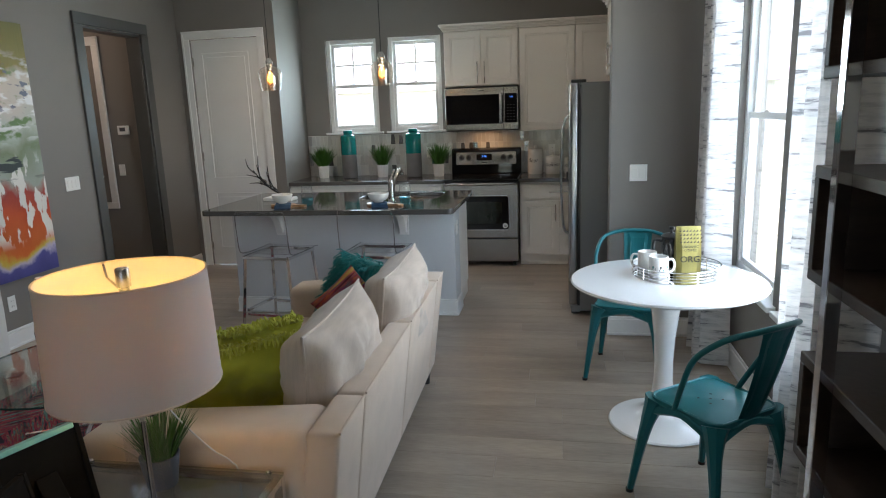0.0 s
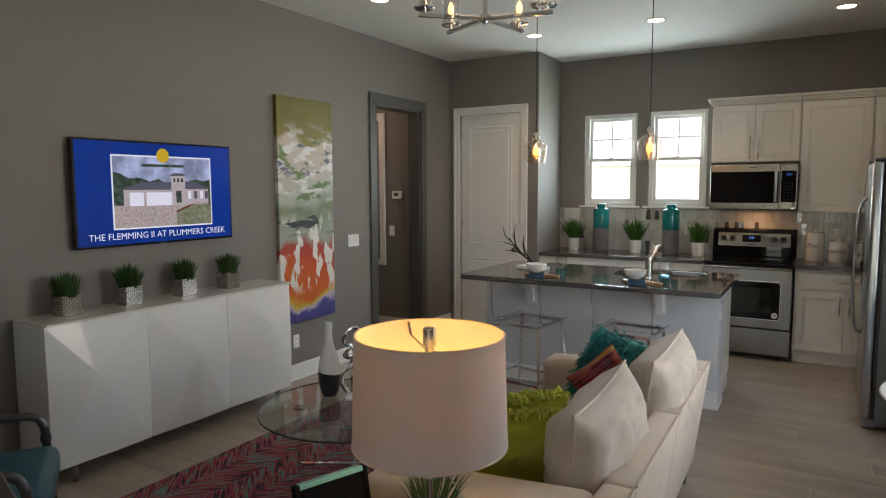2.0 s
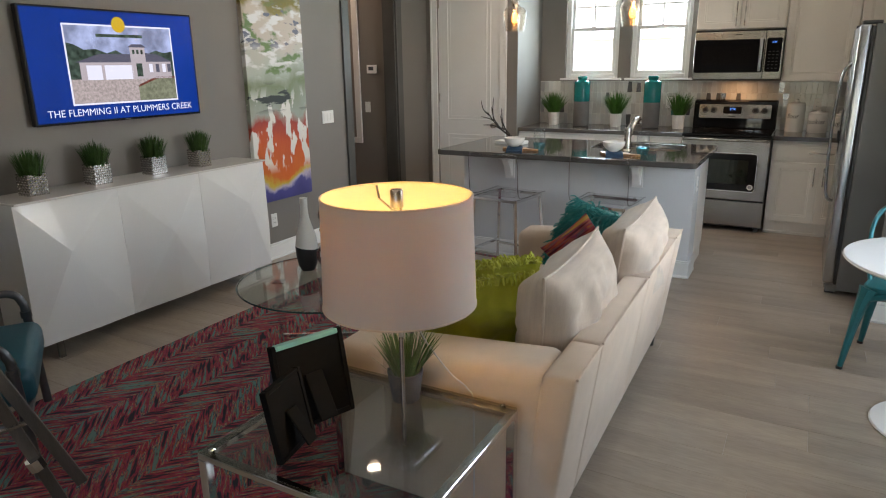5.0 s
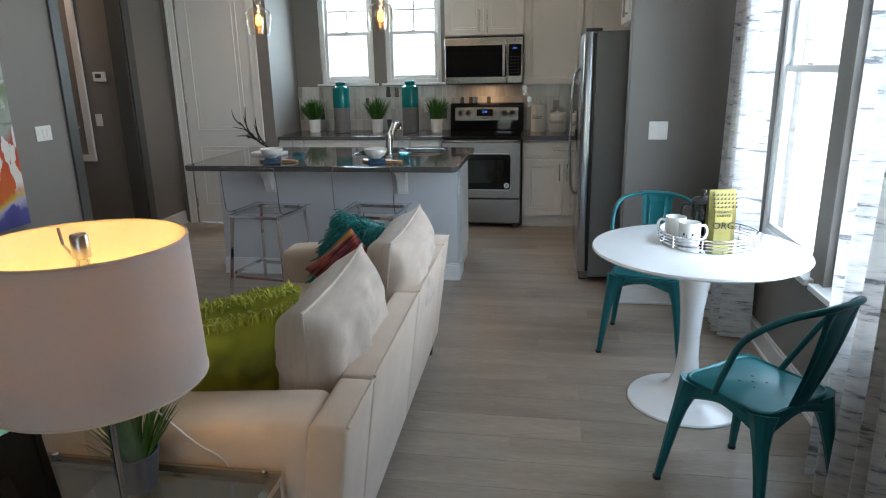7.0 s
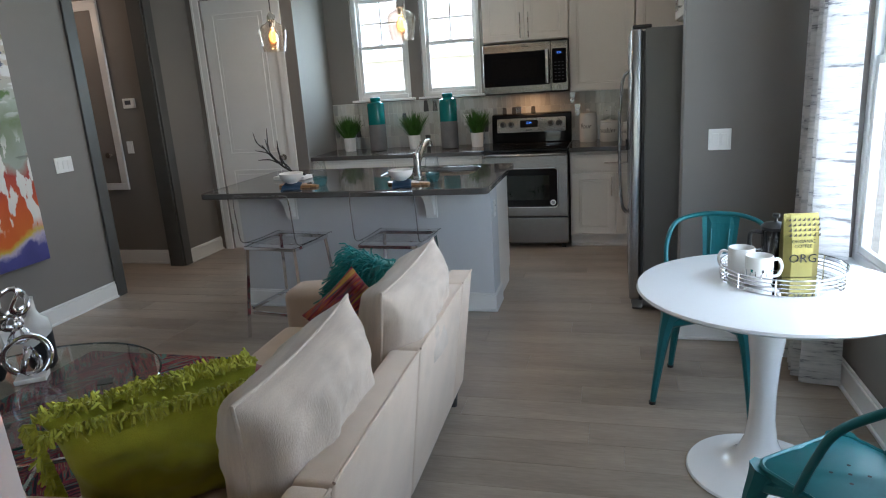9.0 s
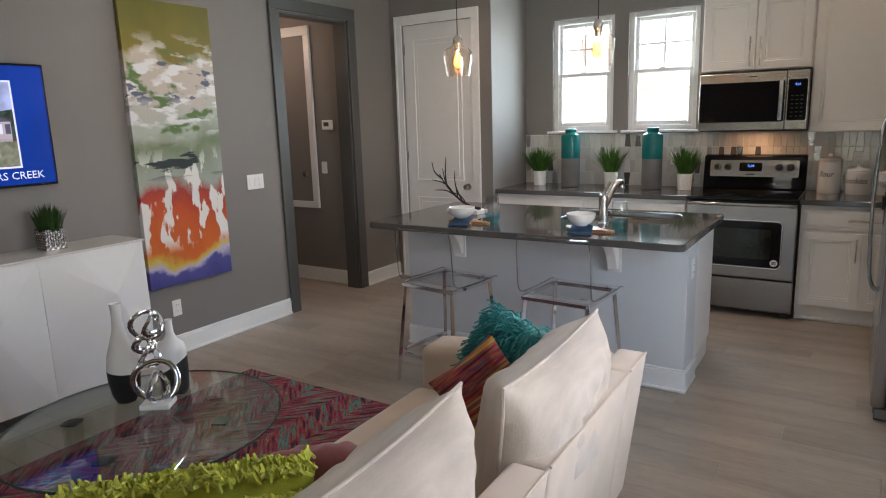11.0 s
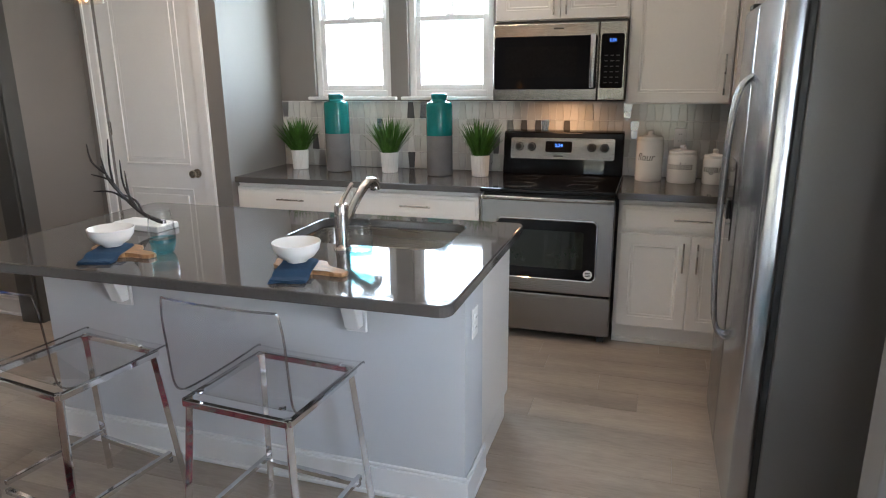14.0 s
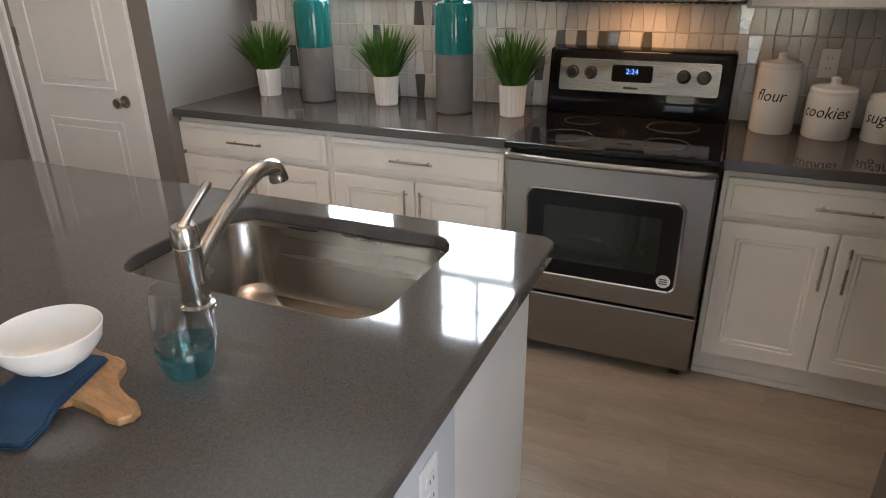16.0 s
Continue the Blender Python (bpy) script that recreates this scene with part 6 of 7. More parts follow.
part("brace", B((-0.30, 0.30, -0.010, 0.010, 0.10, 0.118), bevel=0.002, seg=1), chrome, ct).matrix_basis = pose(0, 0, 0, 0, 0, 30)
part("brace", B((-0.30, 0.30, -0.010, 0.010, 0.118, 0.136), bevel=0.002, seg=1), chrome, ct).matrix_basis = pose(0, 0, 0, 0, 0, 120)
CT = 0.4515


def dipped_vase(x, y, prof, split, slant, label):
    v = thing("vase", label, "vase", pose(x, y, CT), "black and white vases")
    body = [(0, 0)] + prof + [(prof[-1][0] * 0.7, prof[-1][1] - 0.004), (prof[-1][0] * 0.6, prof[-1][1] - 0.05), (0, prof[-1][1] - 0.06)]
    for name, low, material, words in (("dipped_base", True, black_matte, "matte black base"), ("upper_body", False, white_ceramic, "pearl white top")):
        bm = lathe(body, 40)
        bmesh.ops.bisect_plane(bm, geom=list(bm.verts) + list(bm.edges) + list(bm.faces), plane_co=(0, 0, split), plane_no=slant, clear_outer=low, clear_inner=not low)
        part(name, bm, material, v, words, True)


dipped_vase(-1.915, 3.840, [(0.038, 0.0), (0.052, 0.03), (0.062, 0.09), (0.064, 0.14), (0.056, 0.20), (0.038, 0.26), (0.024, 0.31), (0.020, 0.36), (0.022, 0.415), (0.024, 0.42)], 0.135, (0.12, 0.10, 1), "tall curved vase, white above black")
dipped_vase(-1.825, 4.010, [(0.048, 0.0), (0.056, 0.01), (0.060, 0.10), (0.060, 0.185), (0.052, 0.215), (0.026, 0.235), (0.016, 0.26), (0.014, 0.31), (0.016, 0.318)], 0.120, (-0.42, -0.42, 1), "shouldered bottle vase, white above black")
sc = thing("sculpture", "twisted silver ring sculpture on a white base", "sculpture", pose(-1.745, 3.870, CT, 0, 0, 35))
bm = B((-0.06, 0.06, -0.045, 0.045, 0.0, 0.022), bevel=0.003, seg=1)
sb = part("plinth", bm, white_ceramic, sc, "white stone plinth")
for cx, cz, rr, tilt_, wd in ((0.0, 0.108, 0.084, 10, 0.013), (0.004, 0.085, 0.060, 80, 0.014), (-0.012, 0.215, 0.036, 62, 0.017), (-0.030, 0.268, 0.030, 40, 0.017), (-0.012, 0.345, 0.056, 20, 0.010), (0.016, 0.352, 0.044, 75, 0.017)):
    q = Euler((0, 0, radians(tilt_))).to_matrix()
    ring = [q @ Vector((rr * math.cos(2 * math.pi * k / 36), 0.014 * math.sin(4 * math.pi * k / 36), 0)) + Vector((cx, 0, cz + rr * math.sin(2 * math.pi * k / 36))) for k in range(36)]
    part("ring", tube(ring, [wd * (1 + 0.10 * math.sin(2.9 * k)) for k in range(36)], 8, closed=True, flat=0.35), chrome, sc, "hammered silver ring", True)

# ---- side table with lamp ----
E1, E2, E3, E4, EZ = -0.83, -0.145, 2.10, 2.715, 0.580
et = thing("side_table", "chrome-framed glass side table beside the sofa", "side table", pose(0, 0, 0))
for x in (E1, E2 - 0.028):
    for y in (E3, E4 - 0.028):
        part("leg", B((x, x + 0.028, y, y + 0.028, 0, EZ - 0.0285), bevel=0.002, seg=1), chrome, et)
        part("glass_stud", lathe([(0.010, EZ), (0.010, EZ + 0.006), (0.006, EZ + 0.010), (0, EZ + 0.010)], 14, m=pose(x + 0.014 + (0.03 if x == E1 else -0.03), y + 0.014, 0)), chrome, et)
for q in ((E1, E2, E3, E3 + 0.028), (E1, E2, E4 - 0.028, E4), (E1, E1 + 0.028, E3 + 0.028, E4 - 0.028), (E2 - 0.028, E2, E3 + 0.028, E4 - 0.028)):
    part("rail", B((*q, EZ - 0.028, EZ - 0.009), bevel=0.002, seg=1), chrome, et)
part("glass_top", B((E1 + 0.002, E2 - 0.002, E3 + 0.002, E4 - 0.002, EZ - 0.0085, EZ), bevel=0.001, seg=1), shade_tint_glass, et, "clear glass top")

la = thing("table_lamp", "white drum-shade lamp on a clear acrylic column, lit", "table lamp", pose(-0.323, 2.357, EZ + 0.0005))
part("foot", B((-0.075, 0.075, -0.075, 0.075, 0.0, 0.022), bevel=0.003, seg=1), acrylic, la, "clear acrylic foot")
for q in ((-0.045, -0.020), (0.020, 0.045)):
    part("column", B((q[0], q[1], -0.022, 0.022, 0.022, 0.36), bevel=0.002, seg=1), acrylic, la, "clear acrylic column")
part("rod", tube(((0, 0, 0.022), (0, 0, 0.56)), 0.006, 10), nickel, la)
part("cap", B((-0.05, 0.05, -0.028, 0.028, 0.36, 0.388), bevel=0.003, seg=1), black_plastic, la, "black cap")
rs, z0, z1 = 0.187, 0.427, 0.698
part("shade", lathe([(rs + 0.004, z0), (rs - 0.004, z1), (rs - 0.006, z1), (rs + 0.002, z0)], 72, close=True), shade_cloth, la, "white fabric drum shade", True)
for z, r in ((z0, rs + 0.003), (z1, rs - 0.005)):
    part("shade_hem", tube([(r * math.cos(2 * math.pi * k / 72), r * math.sin(2 * math.pi * k / 72), z) for k in range(72)], 0.003, 6, closed=True), linen, la)
for k in range(3):
    a = radians(20 + 120 * k)
    part("spider", tube(((0, 0, z1 - 0.045), ((rs - 0.03) * math.cos(a), (rs - 0.03) * math.sin(a), z1 - 0.035), ((rs - 0.008) * math.cos(a), (rs - 0.008) * math.sin(a), z1 - 0.005)), 0.0032, 6), nickel, la)
part("finial", lathe([(0, z1 - 0.055), (0.012, z1 - 0.055), (0.012, z1 - 0.03), (0.016, z1 - 0.028), (0.016, z1 + 0.012), (0.013, z1 + 0.016), (0, z1 + 0.014)], 20), nickel, la, "", True)
part("bulb", lathe([(0.014, 0.478), (0.026, 0.51), (0.028, 0.532), (0.020, 0.548), (0, 0.553)], 20), bulb_soft, la, "glowing bulb", True)
part("cord", tube(bend(((0.0, 0.03, 0.42), (-0.06, 0.17, 0.30), (-0.095, 0.29, 0.18), (-0.05, 0.355, 0.06), (0.0, 0.372, 0.012), (0.02, 0.374, -0.06), (0.02, 0.374, -0.50)), 6), 0.0024, 6), cord, la, "clear cord", True)

pp = thing("potted_plant", "small grass plant in a slate grey pot", "plant", pose(-0.478, 2.610, EZ + 0.0005))
part("pot", lathe([(0, 0), (0.042, 0), (0.056, 0.095), (0.053, 0.097), (0.050, 0.085), (0, 0.083)], 32), slate_pot, pp, "slate grey pot", True)
part("leaves", blades(210, 0.04, 0.185, 0.125, 21, 0.0042, 0.25, 0.08), leaf_green, pp, "fine green blades")["kind"] = "stuff"
black_card = mat("black card", (0.006, 0.006, 0.006), 0.75, var=0.2, scale=30, spec=0.08)
pf = thing("picture_frame", "black-backed tabletop picture frame with mint edges", "picture frame", pose(-0.625, 2.375, EZ + 0.001, 0, 0, 70) @ pose(0, 0, 0, -12))
part("backing", B((-0.105, 0.105, -0.004, 0.004, 0.006, 0.245), bevel=0.002, seg=1), black_card, pf, "black backing board")
for q in ((-0.115, -0.100, 0.0, 0.255), (0.100, 0.115, 0.0, 0.255), (-0.100, 0.100, 0.0, 0.015), (-0.100, 0.100, 0.240, 0.255)):
    part("frame_bar", B((q[0], q[1], -0.010, 0.016, q[2], q[3]), bevel=0.002, seg=1), mint_paint if q[2] > 0.2 else black_card, pf, "mint painted edge" if q[2] > 0.2 else "")
easel = part("easel_leg", B((-0.028, 0.028, -0.006, 0.0, -0.14, 0.0), bevel=0.002, seg=1), black_card, pf)
easel.matrix_basis = pose(0.0, -0.006, 0.150, -22)
pf2 = thing("picture_frame", "black tabletop picture frame leaning open", "picture frame", pose(-0.590, 2.235, EZ + 0.001, 0, 0, 100) @ pose(0, 0, 0, -10))
part("backing", B((-0.075, 0.075, -0.004, 0.004, 0.004, 0.195), bevel=0.002, seg=1), black_card, pf2, "black backing board")
for q in ((-0.085, -0.072, 0.0, 0.205), (0.072, 0.085, 0.0, 0.205), (-0.072, 0.072, 0.0, 0.013), (-0.072, 0.072, 0.192, 0.205)):
    part("frame_bar", B((q[0], q[1], -0.008, 0.012, q[2], q[3]), bevel=0.002, seg=1), black_card, pf2)
easel = part("easel_leg", B((-0.022, 0.022, -0.006, 0.0, -0.11, 0.0), bevel=0.002, seg=1), black_card, pf2)
easel.matrix_basis = pose(0.0, -0.006, 0.120, -24)

# ---- console, planters, television, painting ----
co = thing("console", "low white gloss sideboard with faceted doors", "sideboard", pose(WX, 2.878, 0))
CX, CL, C0, C1 = 0.350, 1.822, 0.105, 0.916
part("carcass", B((0.005, CX - 0.03, 0.004, CL - 0.004, C0 + 0.01, C1 - 0.012)), console_white, co)
part("top", B((0.004, CX, 0.0, CL, C1 - 0.012, C1), bevel=0.002, seg=1), mat("pale glass top", (0.62, 0.59, 0.55), 0.12, var=0.02), co, "pale glossy top")
for k in range(3):
    y0, y1 = CL * k / 3 + 0.002, CL * (k + 1) / 3 - 0.002
    bm = bmesh.new()
    xf = CX - 0.028
    ym, zm = (y0 + y1) / 2 + (-0.06, 0.02, 0.07)[k], (C0 + C1) / 2 + (0.10, 0.05, 0.12)[k]
    cs = [bm.verts.new((xf, y, z)) for y, z in ((y0, C0), (y1, C0), (y1, C1 - 0.014), (y0, C1 - 0.014))]
    bk = [bm.verts.new((xf - 0.018, y, z)) for y, z in ((y0, C0), (y1, C0), (y1, C1 - 0.014), (y0, C1 - 0.014))]
    pk = bm.verts.new((xf + 0.060, ym, zm))
    mids = [bm.verts.new((xf + q, y, z)) for q, y, z in ((0.008, y0 + (y1 - y0) * 0.62, C0), (0.010, y1, C0 + 0.30), (0.010, y0 + (y1 - y0) * 0.3, C1 - 0.014), (0.006, y0, C0 + 0.48))]
    ring = [cs[0], mids[0], cs[1], mids[1], cs[2], mids[2], cs[3], mids[3]]
    for j in range(8):
        bm.faces.new((ring[j], ring[(j + 1) % 8], pk))
    for j in range(4):
        bm.faces.new((cs[j], bk[j], bk[(j + 1) % 4], cs[(j + 1) % 4], mids[j]))
    bm.faces.new(bk)
    bmesh.ops.recalc_face_normals(bm, faces=bm.faces)
    part("door", bm, console_white, co, "faceted white door")
for y in (0.12, CL - 0.14):
    for x in (0.06, CX - 0.07):
        part("foot", B((x, x + 0.03, y, y + 0.03, 0, C0 + 0.01), bevel=0.002, seg=1), steel, co)


def tuft_planter(y):
    p = thing("planter", "square hammered silver planter of clipped grass", "planter", pose(WX + 0.155, y, C1), "silver planters on the sideboard")
    w, h = 0.055, 0.118
    bm = bmesh.new()
    n = 8
    for ax in range(4):
        q = Euler((0, 0, ax * math.pi / 2)).to_matrix()
        g = {}
        for i in range(n * 2 + 1):
            for j in range(n * 2 + 1):
                u, v = -1 + i / n, j / (2 * n)
                bumpy = 0.0045 * (0.35 + 0.65 * ((i // 2 + (j // 2) * 1) % 2)) * (i % 2) * (j % 2)
                g[i, j] = bm.verts.new(q @ Vector((u * w, -w - bumpy, v * h)))
        for i in range(2 * n):
            for j in range(2 * n):
                bm.faces.new((g[i, j], g[i + 1, j], g[i + 1, j + 1], g[i, j + 1]))
    bmesh.ops.remove_doubles(bm, verts=bm.verts, dist=0.0005)
    add_box(bm, -w + 0.004, w - 0.004, -w + 0.004, w - 0.004, 0.0, h - 0.008)
    part("box", bm, hammered, p, "hammered silver box")
    rnd = random.Random(int(y * 100))
    part("grass", blades(330, 0.062, 0.165, 0.105, int(y * 77), 0.0042, 0.22, h - 0.012), leaf_dark, p, "clipped dark green grass")["kind"] = "stuff"


for y in (3.10, 3.487, 3.887, 4.26):
    tuft_planter(y)

tv = thing("television", "wall-mounted flat television showing a house slide", "television", pose(WX, 3.228, 1.270))
TW, TH = 1.165, 0.662
part("case", B((0.02, 0.066, 0, TW, 0, TH), bevel=0.004, seg=1), screen_black, tv, "black case")
part("mount", B((0.0, 0.022, TW / 2 - 0.2, TW / 2 + 0.2, 0.18, 0.48)), black_plastic, tv)


def glow(name, col, power=1.0, var=0.0, scale=10):
    m_ = mat(name, tuple(0.02 * c for c in col), 0.2, var=0.02, emit=col, power=power, spec=0.25)
    if var:
        n_, l_ = m_.node_tree.nodes, m_.node_tree.links
        no = n_.new("ShaderNodeTexNoise")
        no.inputs["Scale"].default_value, no.inputs["Detail"].default_value = scale, 6
        r_ = ramp_nodes(n_, ((0.35, tuple(c * (1 - var) for c in col)), (0.65, tuple(min(1, c * (1 + var)) for c in col))))
        tc_ = n_.new("ShaderNodeTexCoord")
        l_.new(tc_.outputs["Object"], no.inputs["Vector"])
        l_.new(no.outputs["Fac"], r_.inputs[0])
        l_.new(r_.outputs[0], n_["Principled BSDF"].inputs["Emission Color"])
    return m_


SCR = 0.024


def flat(name, y0, y1, z0, z1, layer, material, parent, pts=None):
    x = 0.0662 + 0.0006 * layer
    bm = bmesh.new()
    bm.faces.new([bm.verts.new((x, y, z)) for y, z in (pts or ((y0, z0), (y1, z0), (y1, z1), (y0, z1)))])
    return part(name, bm, material, parent)


scr = flat("screen", 0.012, TW - 0.012, 0.014, TH - 0.012, 0, glow("screen blue", (0.002, 0.026, 0.20), SCR * 5.5, 0.25, 1.5), tv)
flat("slide_border", 0.235, 0.985, 0.105, 0.572, 1, glow("slide white", (0.62, 0.68, 0.85), SCR * 5), scr)
flat("slide_sky", 0.245, 0.975, 0.315, 0.562, 2, glow("slide sky", (0.22, 0.28, 0.46), SCR * 6, 0.45, 9), scr)
glow("slide trees", (0.030, 0.050, 0.042), SCR * 6, 0.6, 30)
flat("slide_trees", 0, 0, 0, 0, 3, bpy.data.materials["slide trees"], scr, ((0.245, 0.25), (0.62, 0.25), (0.62, 0.395), (0.56, 0.425), (0.50, 0.405), (0.43, 0.43), (0.35, 0.425), (0.29, 0.455), (0.245, 0.465)))
flat("slide_trees", 0, 0, 0, 0, 3, bpy.data.materials["slide trees"], scr, ((0.75, 0.25), (0.975, 0.25), (0.975, 0.42), (0.91, 0.41), (0.85, 0.425), (0.75, 0.39)))
flat("slide_drive", 0.245, 0.975, 0.115, 0.255, 4, glow("slide drive", (0.27, 0.25, 0.26), SCR * 6, 0.25, 60), scr)
flat("slide_lawn", 0, 0, 0, 0, 5, glow("slide lawn", (0.13, 0.15, 0.11), SCR * 6, 0.3, 50), scr, ((0.69, 0.115), (0.975, 0.115), (0.975, 0.255), (0.84, 0.255), (0.69, 0.205)))
flat("slide_bed", 0, 0, 0, 0, 6, glow("slide bed", (0.10, 0.035, 0.03), SCR * 6, 0.4, 50), scr, ((0.69, 0.200), (0.84, 0.250), (0.975, 0.250), (0.975, 0.262), (0.83, 0.262), (0.69, 0.212)))
flat("slide_wall", 0.31, 0.955, 0.25, 0.357, 6, glow("slide wall", (0.30, 0.29, 0.33), SCR * 6), scr)
flat("slide_tower", 0.655, 0.765, 0.25, 0.445, 8, bpy.data.materials["slide wall"], scr)
glow("slide roof", (0.065, 0.070, 0.105), SCR * 6)
flat("slide_roof", 0, 0, 0, 0, 7, bpy.data.materials["slide roof"], scr, ((0.285, 0.352), (0.675, 0.352), (0.655, 0.402), (0.44, 0.402)))
flat("slide_roof", 0, 0, 0, 0, 7, bpy.data.materials["slide roof"], scr, ((0.765, 0.355), (0.965, 0.355), (0.86, 0.400), (0.765, 0.410)))
flat("slide_roof", 0, 0, 0, 0, 9, bpy.data.materials["slide roof"], scr, ((0.640, 0.443), (0.780, 0.443), (0.745, 0.462), (0.675, 0.462)))
flat("slide_garage", 0.350, 0.448, 0.25, 0.335, 8, bpy.data.materials["slide white"], scr)
flat("slide_garage", 0.468, 0.665, 0.25, 0.335, 8, bpy.data.materials["slide white"], scr)
flat("slide_entry", 0.690, 0.732, 0.265, 0.345, 10, bpy.data.materials["slide trees"], scr)
for y in (0.785, 0.835, 0.885, 0.925):
    flat("slide_window", y, y + 0.026, 0.29, 0.342, 8, bpy.data.materials["slide white" if y in (0.785, 0.885) else "slide roof"], scr)
for y in (0.672, 0.702, 0.732):
    flat("slide_window", y, y + 0.016, 0.402, 0.428, 10, bpy.data.materials["slide trees"], scr)
part("slide_seal", lathe([(0, 0.0), (0.047, 0.0)], 24, m=pose(0.0695, 0.60, 0.575, 0, 90, 0)), glow("slide gold", (0.40, 0.28, 0.02), SCR * 6), scr)
flat("slide_caption_bar", 0.44, 0.76, 0.500, 0.518, 5, bpy.data.materials["slide trees"], scr)
lettering("THE FLEMMING II AT PLUMMERS CREEK", 0.058, bpy.data.materials["slide white"], scr, pose(0.0685, TW / 2, 0.062, 90, 0, 90), "white caption lettering", 0.0002)
part("standby_mark", B((0.066, 0.0675, TW / 2 - 0.02, TW / 2 + 0.02, 0.004, 0.009)), steel, tv)

ar = thing("painting", "tall abstract canvas in olive, white, orange and blue", "painting", pose(WX, 4.900, 0.500))
AH = 1.872
part("canvas", B((0.001, 0.040, 0, 0.672, 0, AH), bevel=0.003, seg=2), painting_material(AH), ar)

# ---- armchair and tripod lamp ----
ac = thing("armchair", "petrol blue leather armchair on a dark pipe frame", "armchair", pose(-2.47, 2.22, 0, 0, 0, -33))
bm = B((-0.32, 0.32, -0.30, 0.33, 0.30, 0.455), bevel=0.05, seg=4)
part("seat", bm, leather_blue, ac, "thick leather seat cushion", True)
bm = B((-0.32, 0.32, -0.42, -0.27, 0.40, 0.86), bevel=0.05, seg=4)
for v in bm.verts:
    v.co.y -= 0.22 * max(0, v.co.z - 0.40)
part("backrest", bm, leather_blue, ac, "leather back cushion", True)
for sx in (-1, 1):
    x = sx * 0.355
    part("arm_pipe", tube(bend(((x, -0.46, 0.60), (x, 0.10, 0.585), (x, 0.225, 0.575), (x, 0.262, 0.53), (x, 0.272, 0.45), (x, 0.29, 0.0)), 5), 0.019, 10), gunmetal, ac, "bent pipe arm", True)
    part("back_pipe", tube(bend(((x, -0.22, 0.0), (x, -0.30, 0.30), (x, -0.46, 0.80)), 5), 0.019, 10), gunmetal, ac, "", True)
    for p, d in (((x, 0.10, 0.585), (0, 0.03, -0.002)), ((x, 0.27, 0.47), (0, 0.002, -0.03))):
        part("collar", tube((Vector(p) - Vector(d) * 0.5, Vector(p) + Vector(d) * 0.5), 0.024, 10), gunmetal, ac)
    part("side_rail", tube(((x, -0.28, 0.27), (x, 0.285, 0.25)), 0.016, 8), gunmetal, ac)
for y, z in ((0.285, 0.25), (-0.28, 0.27)):
    part("cross_rail", tube(((-0.355, y, z), (0.355, y, z)), 0.016, 8), gunmetal, ac)
pillow("throw_pillow", "plain white pillow on the blue armchair", pose(-2.515, 2.125, 0.625, 0, 0, -33) @ pose(0, 0, 0, 18, 25, 0), 0.38, 0.36, 0.13, linen_cushion, None, 0.10, 17, "scatter pillows")

tp = thing("tripod_lamp", "searchlight floor lamp on a dark wooden tripod, lit", "floor lamp", pose(-1.60, 1.775, 0))
for k in range(3):
    a = radians(-62 + 120 * k)
    for s in (-1, 1):
        off = Vector((-math.sin(a), math.cos(a), 0)) * 0.016 * s
        p0, p1 = Vector((0.03 * math.cos(a), 0.03 * math.sin(a), 1.20)) + off, Vector((0.38 * math.cos(a), 0.38 * math.sin(a), 0.30 if s < 0 else 0.02)) + off * 0.6
        bm = bmesh.new()
        bmesh.ops.create_cube(bm, size=1, matrix=Matrix.Translation((p0 + p1) / 2) @ (p1 - p0).to_track_quat("Z", "Y").to_matrix().to_4x4() @ Matrix.Diagonal((0.016, 0.034, (p1 - p0).length, 1)))
        bmesh.ops.bevel(bm, geom=list(bm.edges), offset=0.002, segments=1, affect="EDGES")
        part("leg", bm, grey_wood, tp, "dark wooden leg")
    part("spreader", tube(((0, 0, 0.50), (0.29 * math.cos(a), 0.29 * math.sin(a), 0.55)), 0.008, 6), steel, tp)
    part("leg_clamp", tube(((0.26 * math.cos(a), 0.26 * math.sin(a), 0.42), (0.272 * math.cos(a), 0.272 * math.sin(a), 0.385)), 0.026, 8), chrome, tp)
part("hub", lathe([(0, 1.16), (0.05, 1.16), (0.055, 1.18), (0.055, 1.215), (0.02, 1.23), (0.014, 1.235), (0.012, 1.29), (0, 1.29)], 24), chrome, tp, "", True)
hm = pose(0.0, 0.025, 1.385) @ look((0, 0, 0), (0.40, -0.80, -0.55))
hd_ = part("head_ring", lathe([(0.100, -0.12), (0.108, -0.12), (0.108, -0.095), (0.100, -0.095)], 40, m=hm, close=True), chrome, tp, "polished rim", True)
part("head_ring", lathe([(0.088, 0.10), (0.096, 0.10), (0.096, 0.125), (0.03, 0.135), (0, 0.137)], 40, m=hm), chrome, tp, "polished rear cap", True)
for k in range(14):
    a = 2 * math.pi * k / 14
    part("louvre", tube((hm @ Vector((0.101 * math.cos(a), 0.101 * math.sin(a), -0.10)), hm @ Vector((0.092 * math.cos(a), 0.092 * math.sin(a), 0.105))), 0.013, 5, flat=0.35), gunmetal, tp, "dark metal slat")
part("yoke", tube(bend([hm @ Vector(p) for p in ((0.115, 0, 0.0), (0.10, -0.10, 0.02), (0, -0.125, 0.02), (-0.10, -0.10, 0.02), (-0.115, 0, 0.0))], 5), 0.008, 8), gunmetal, tp, "", True)
part("bulb", lathe([(0, -0.045), (0.022, -0.03), (0.028, 0.0), (0.018, 0.035), (0, 0.05)], 18, m=hm), bulb_glow, tp, "glowing bulb", True)

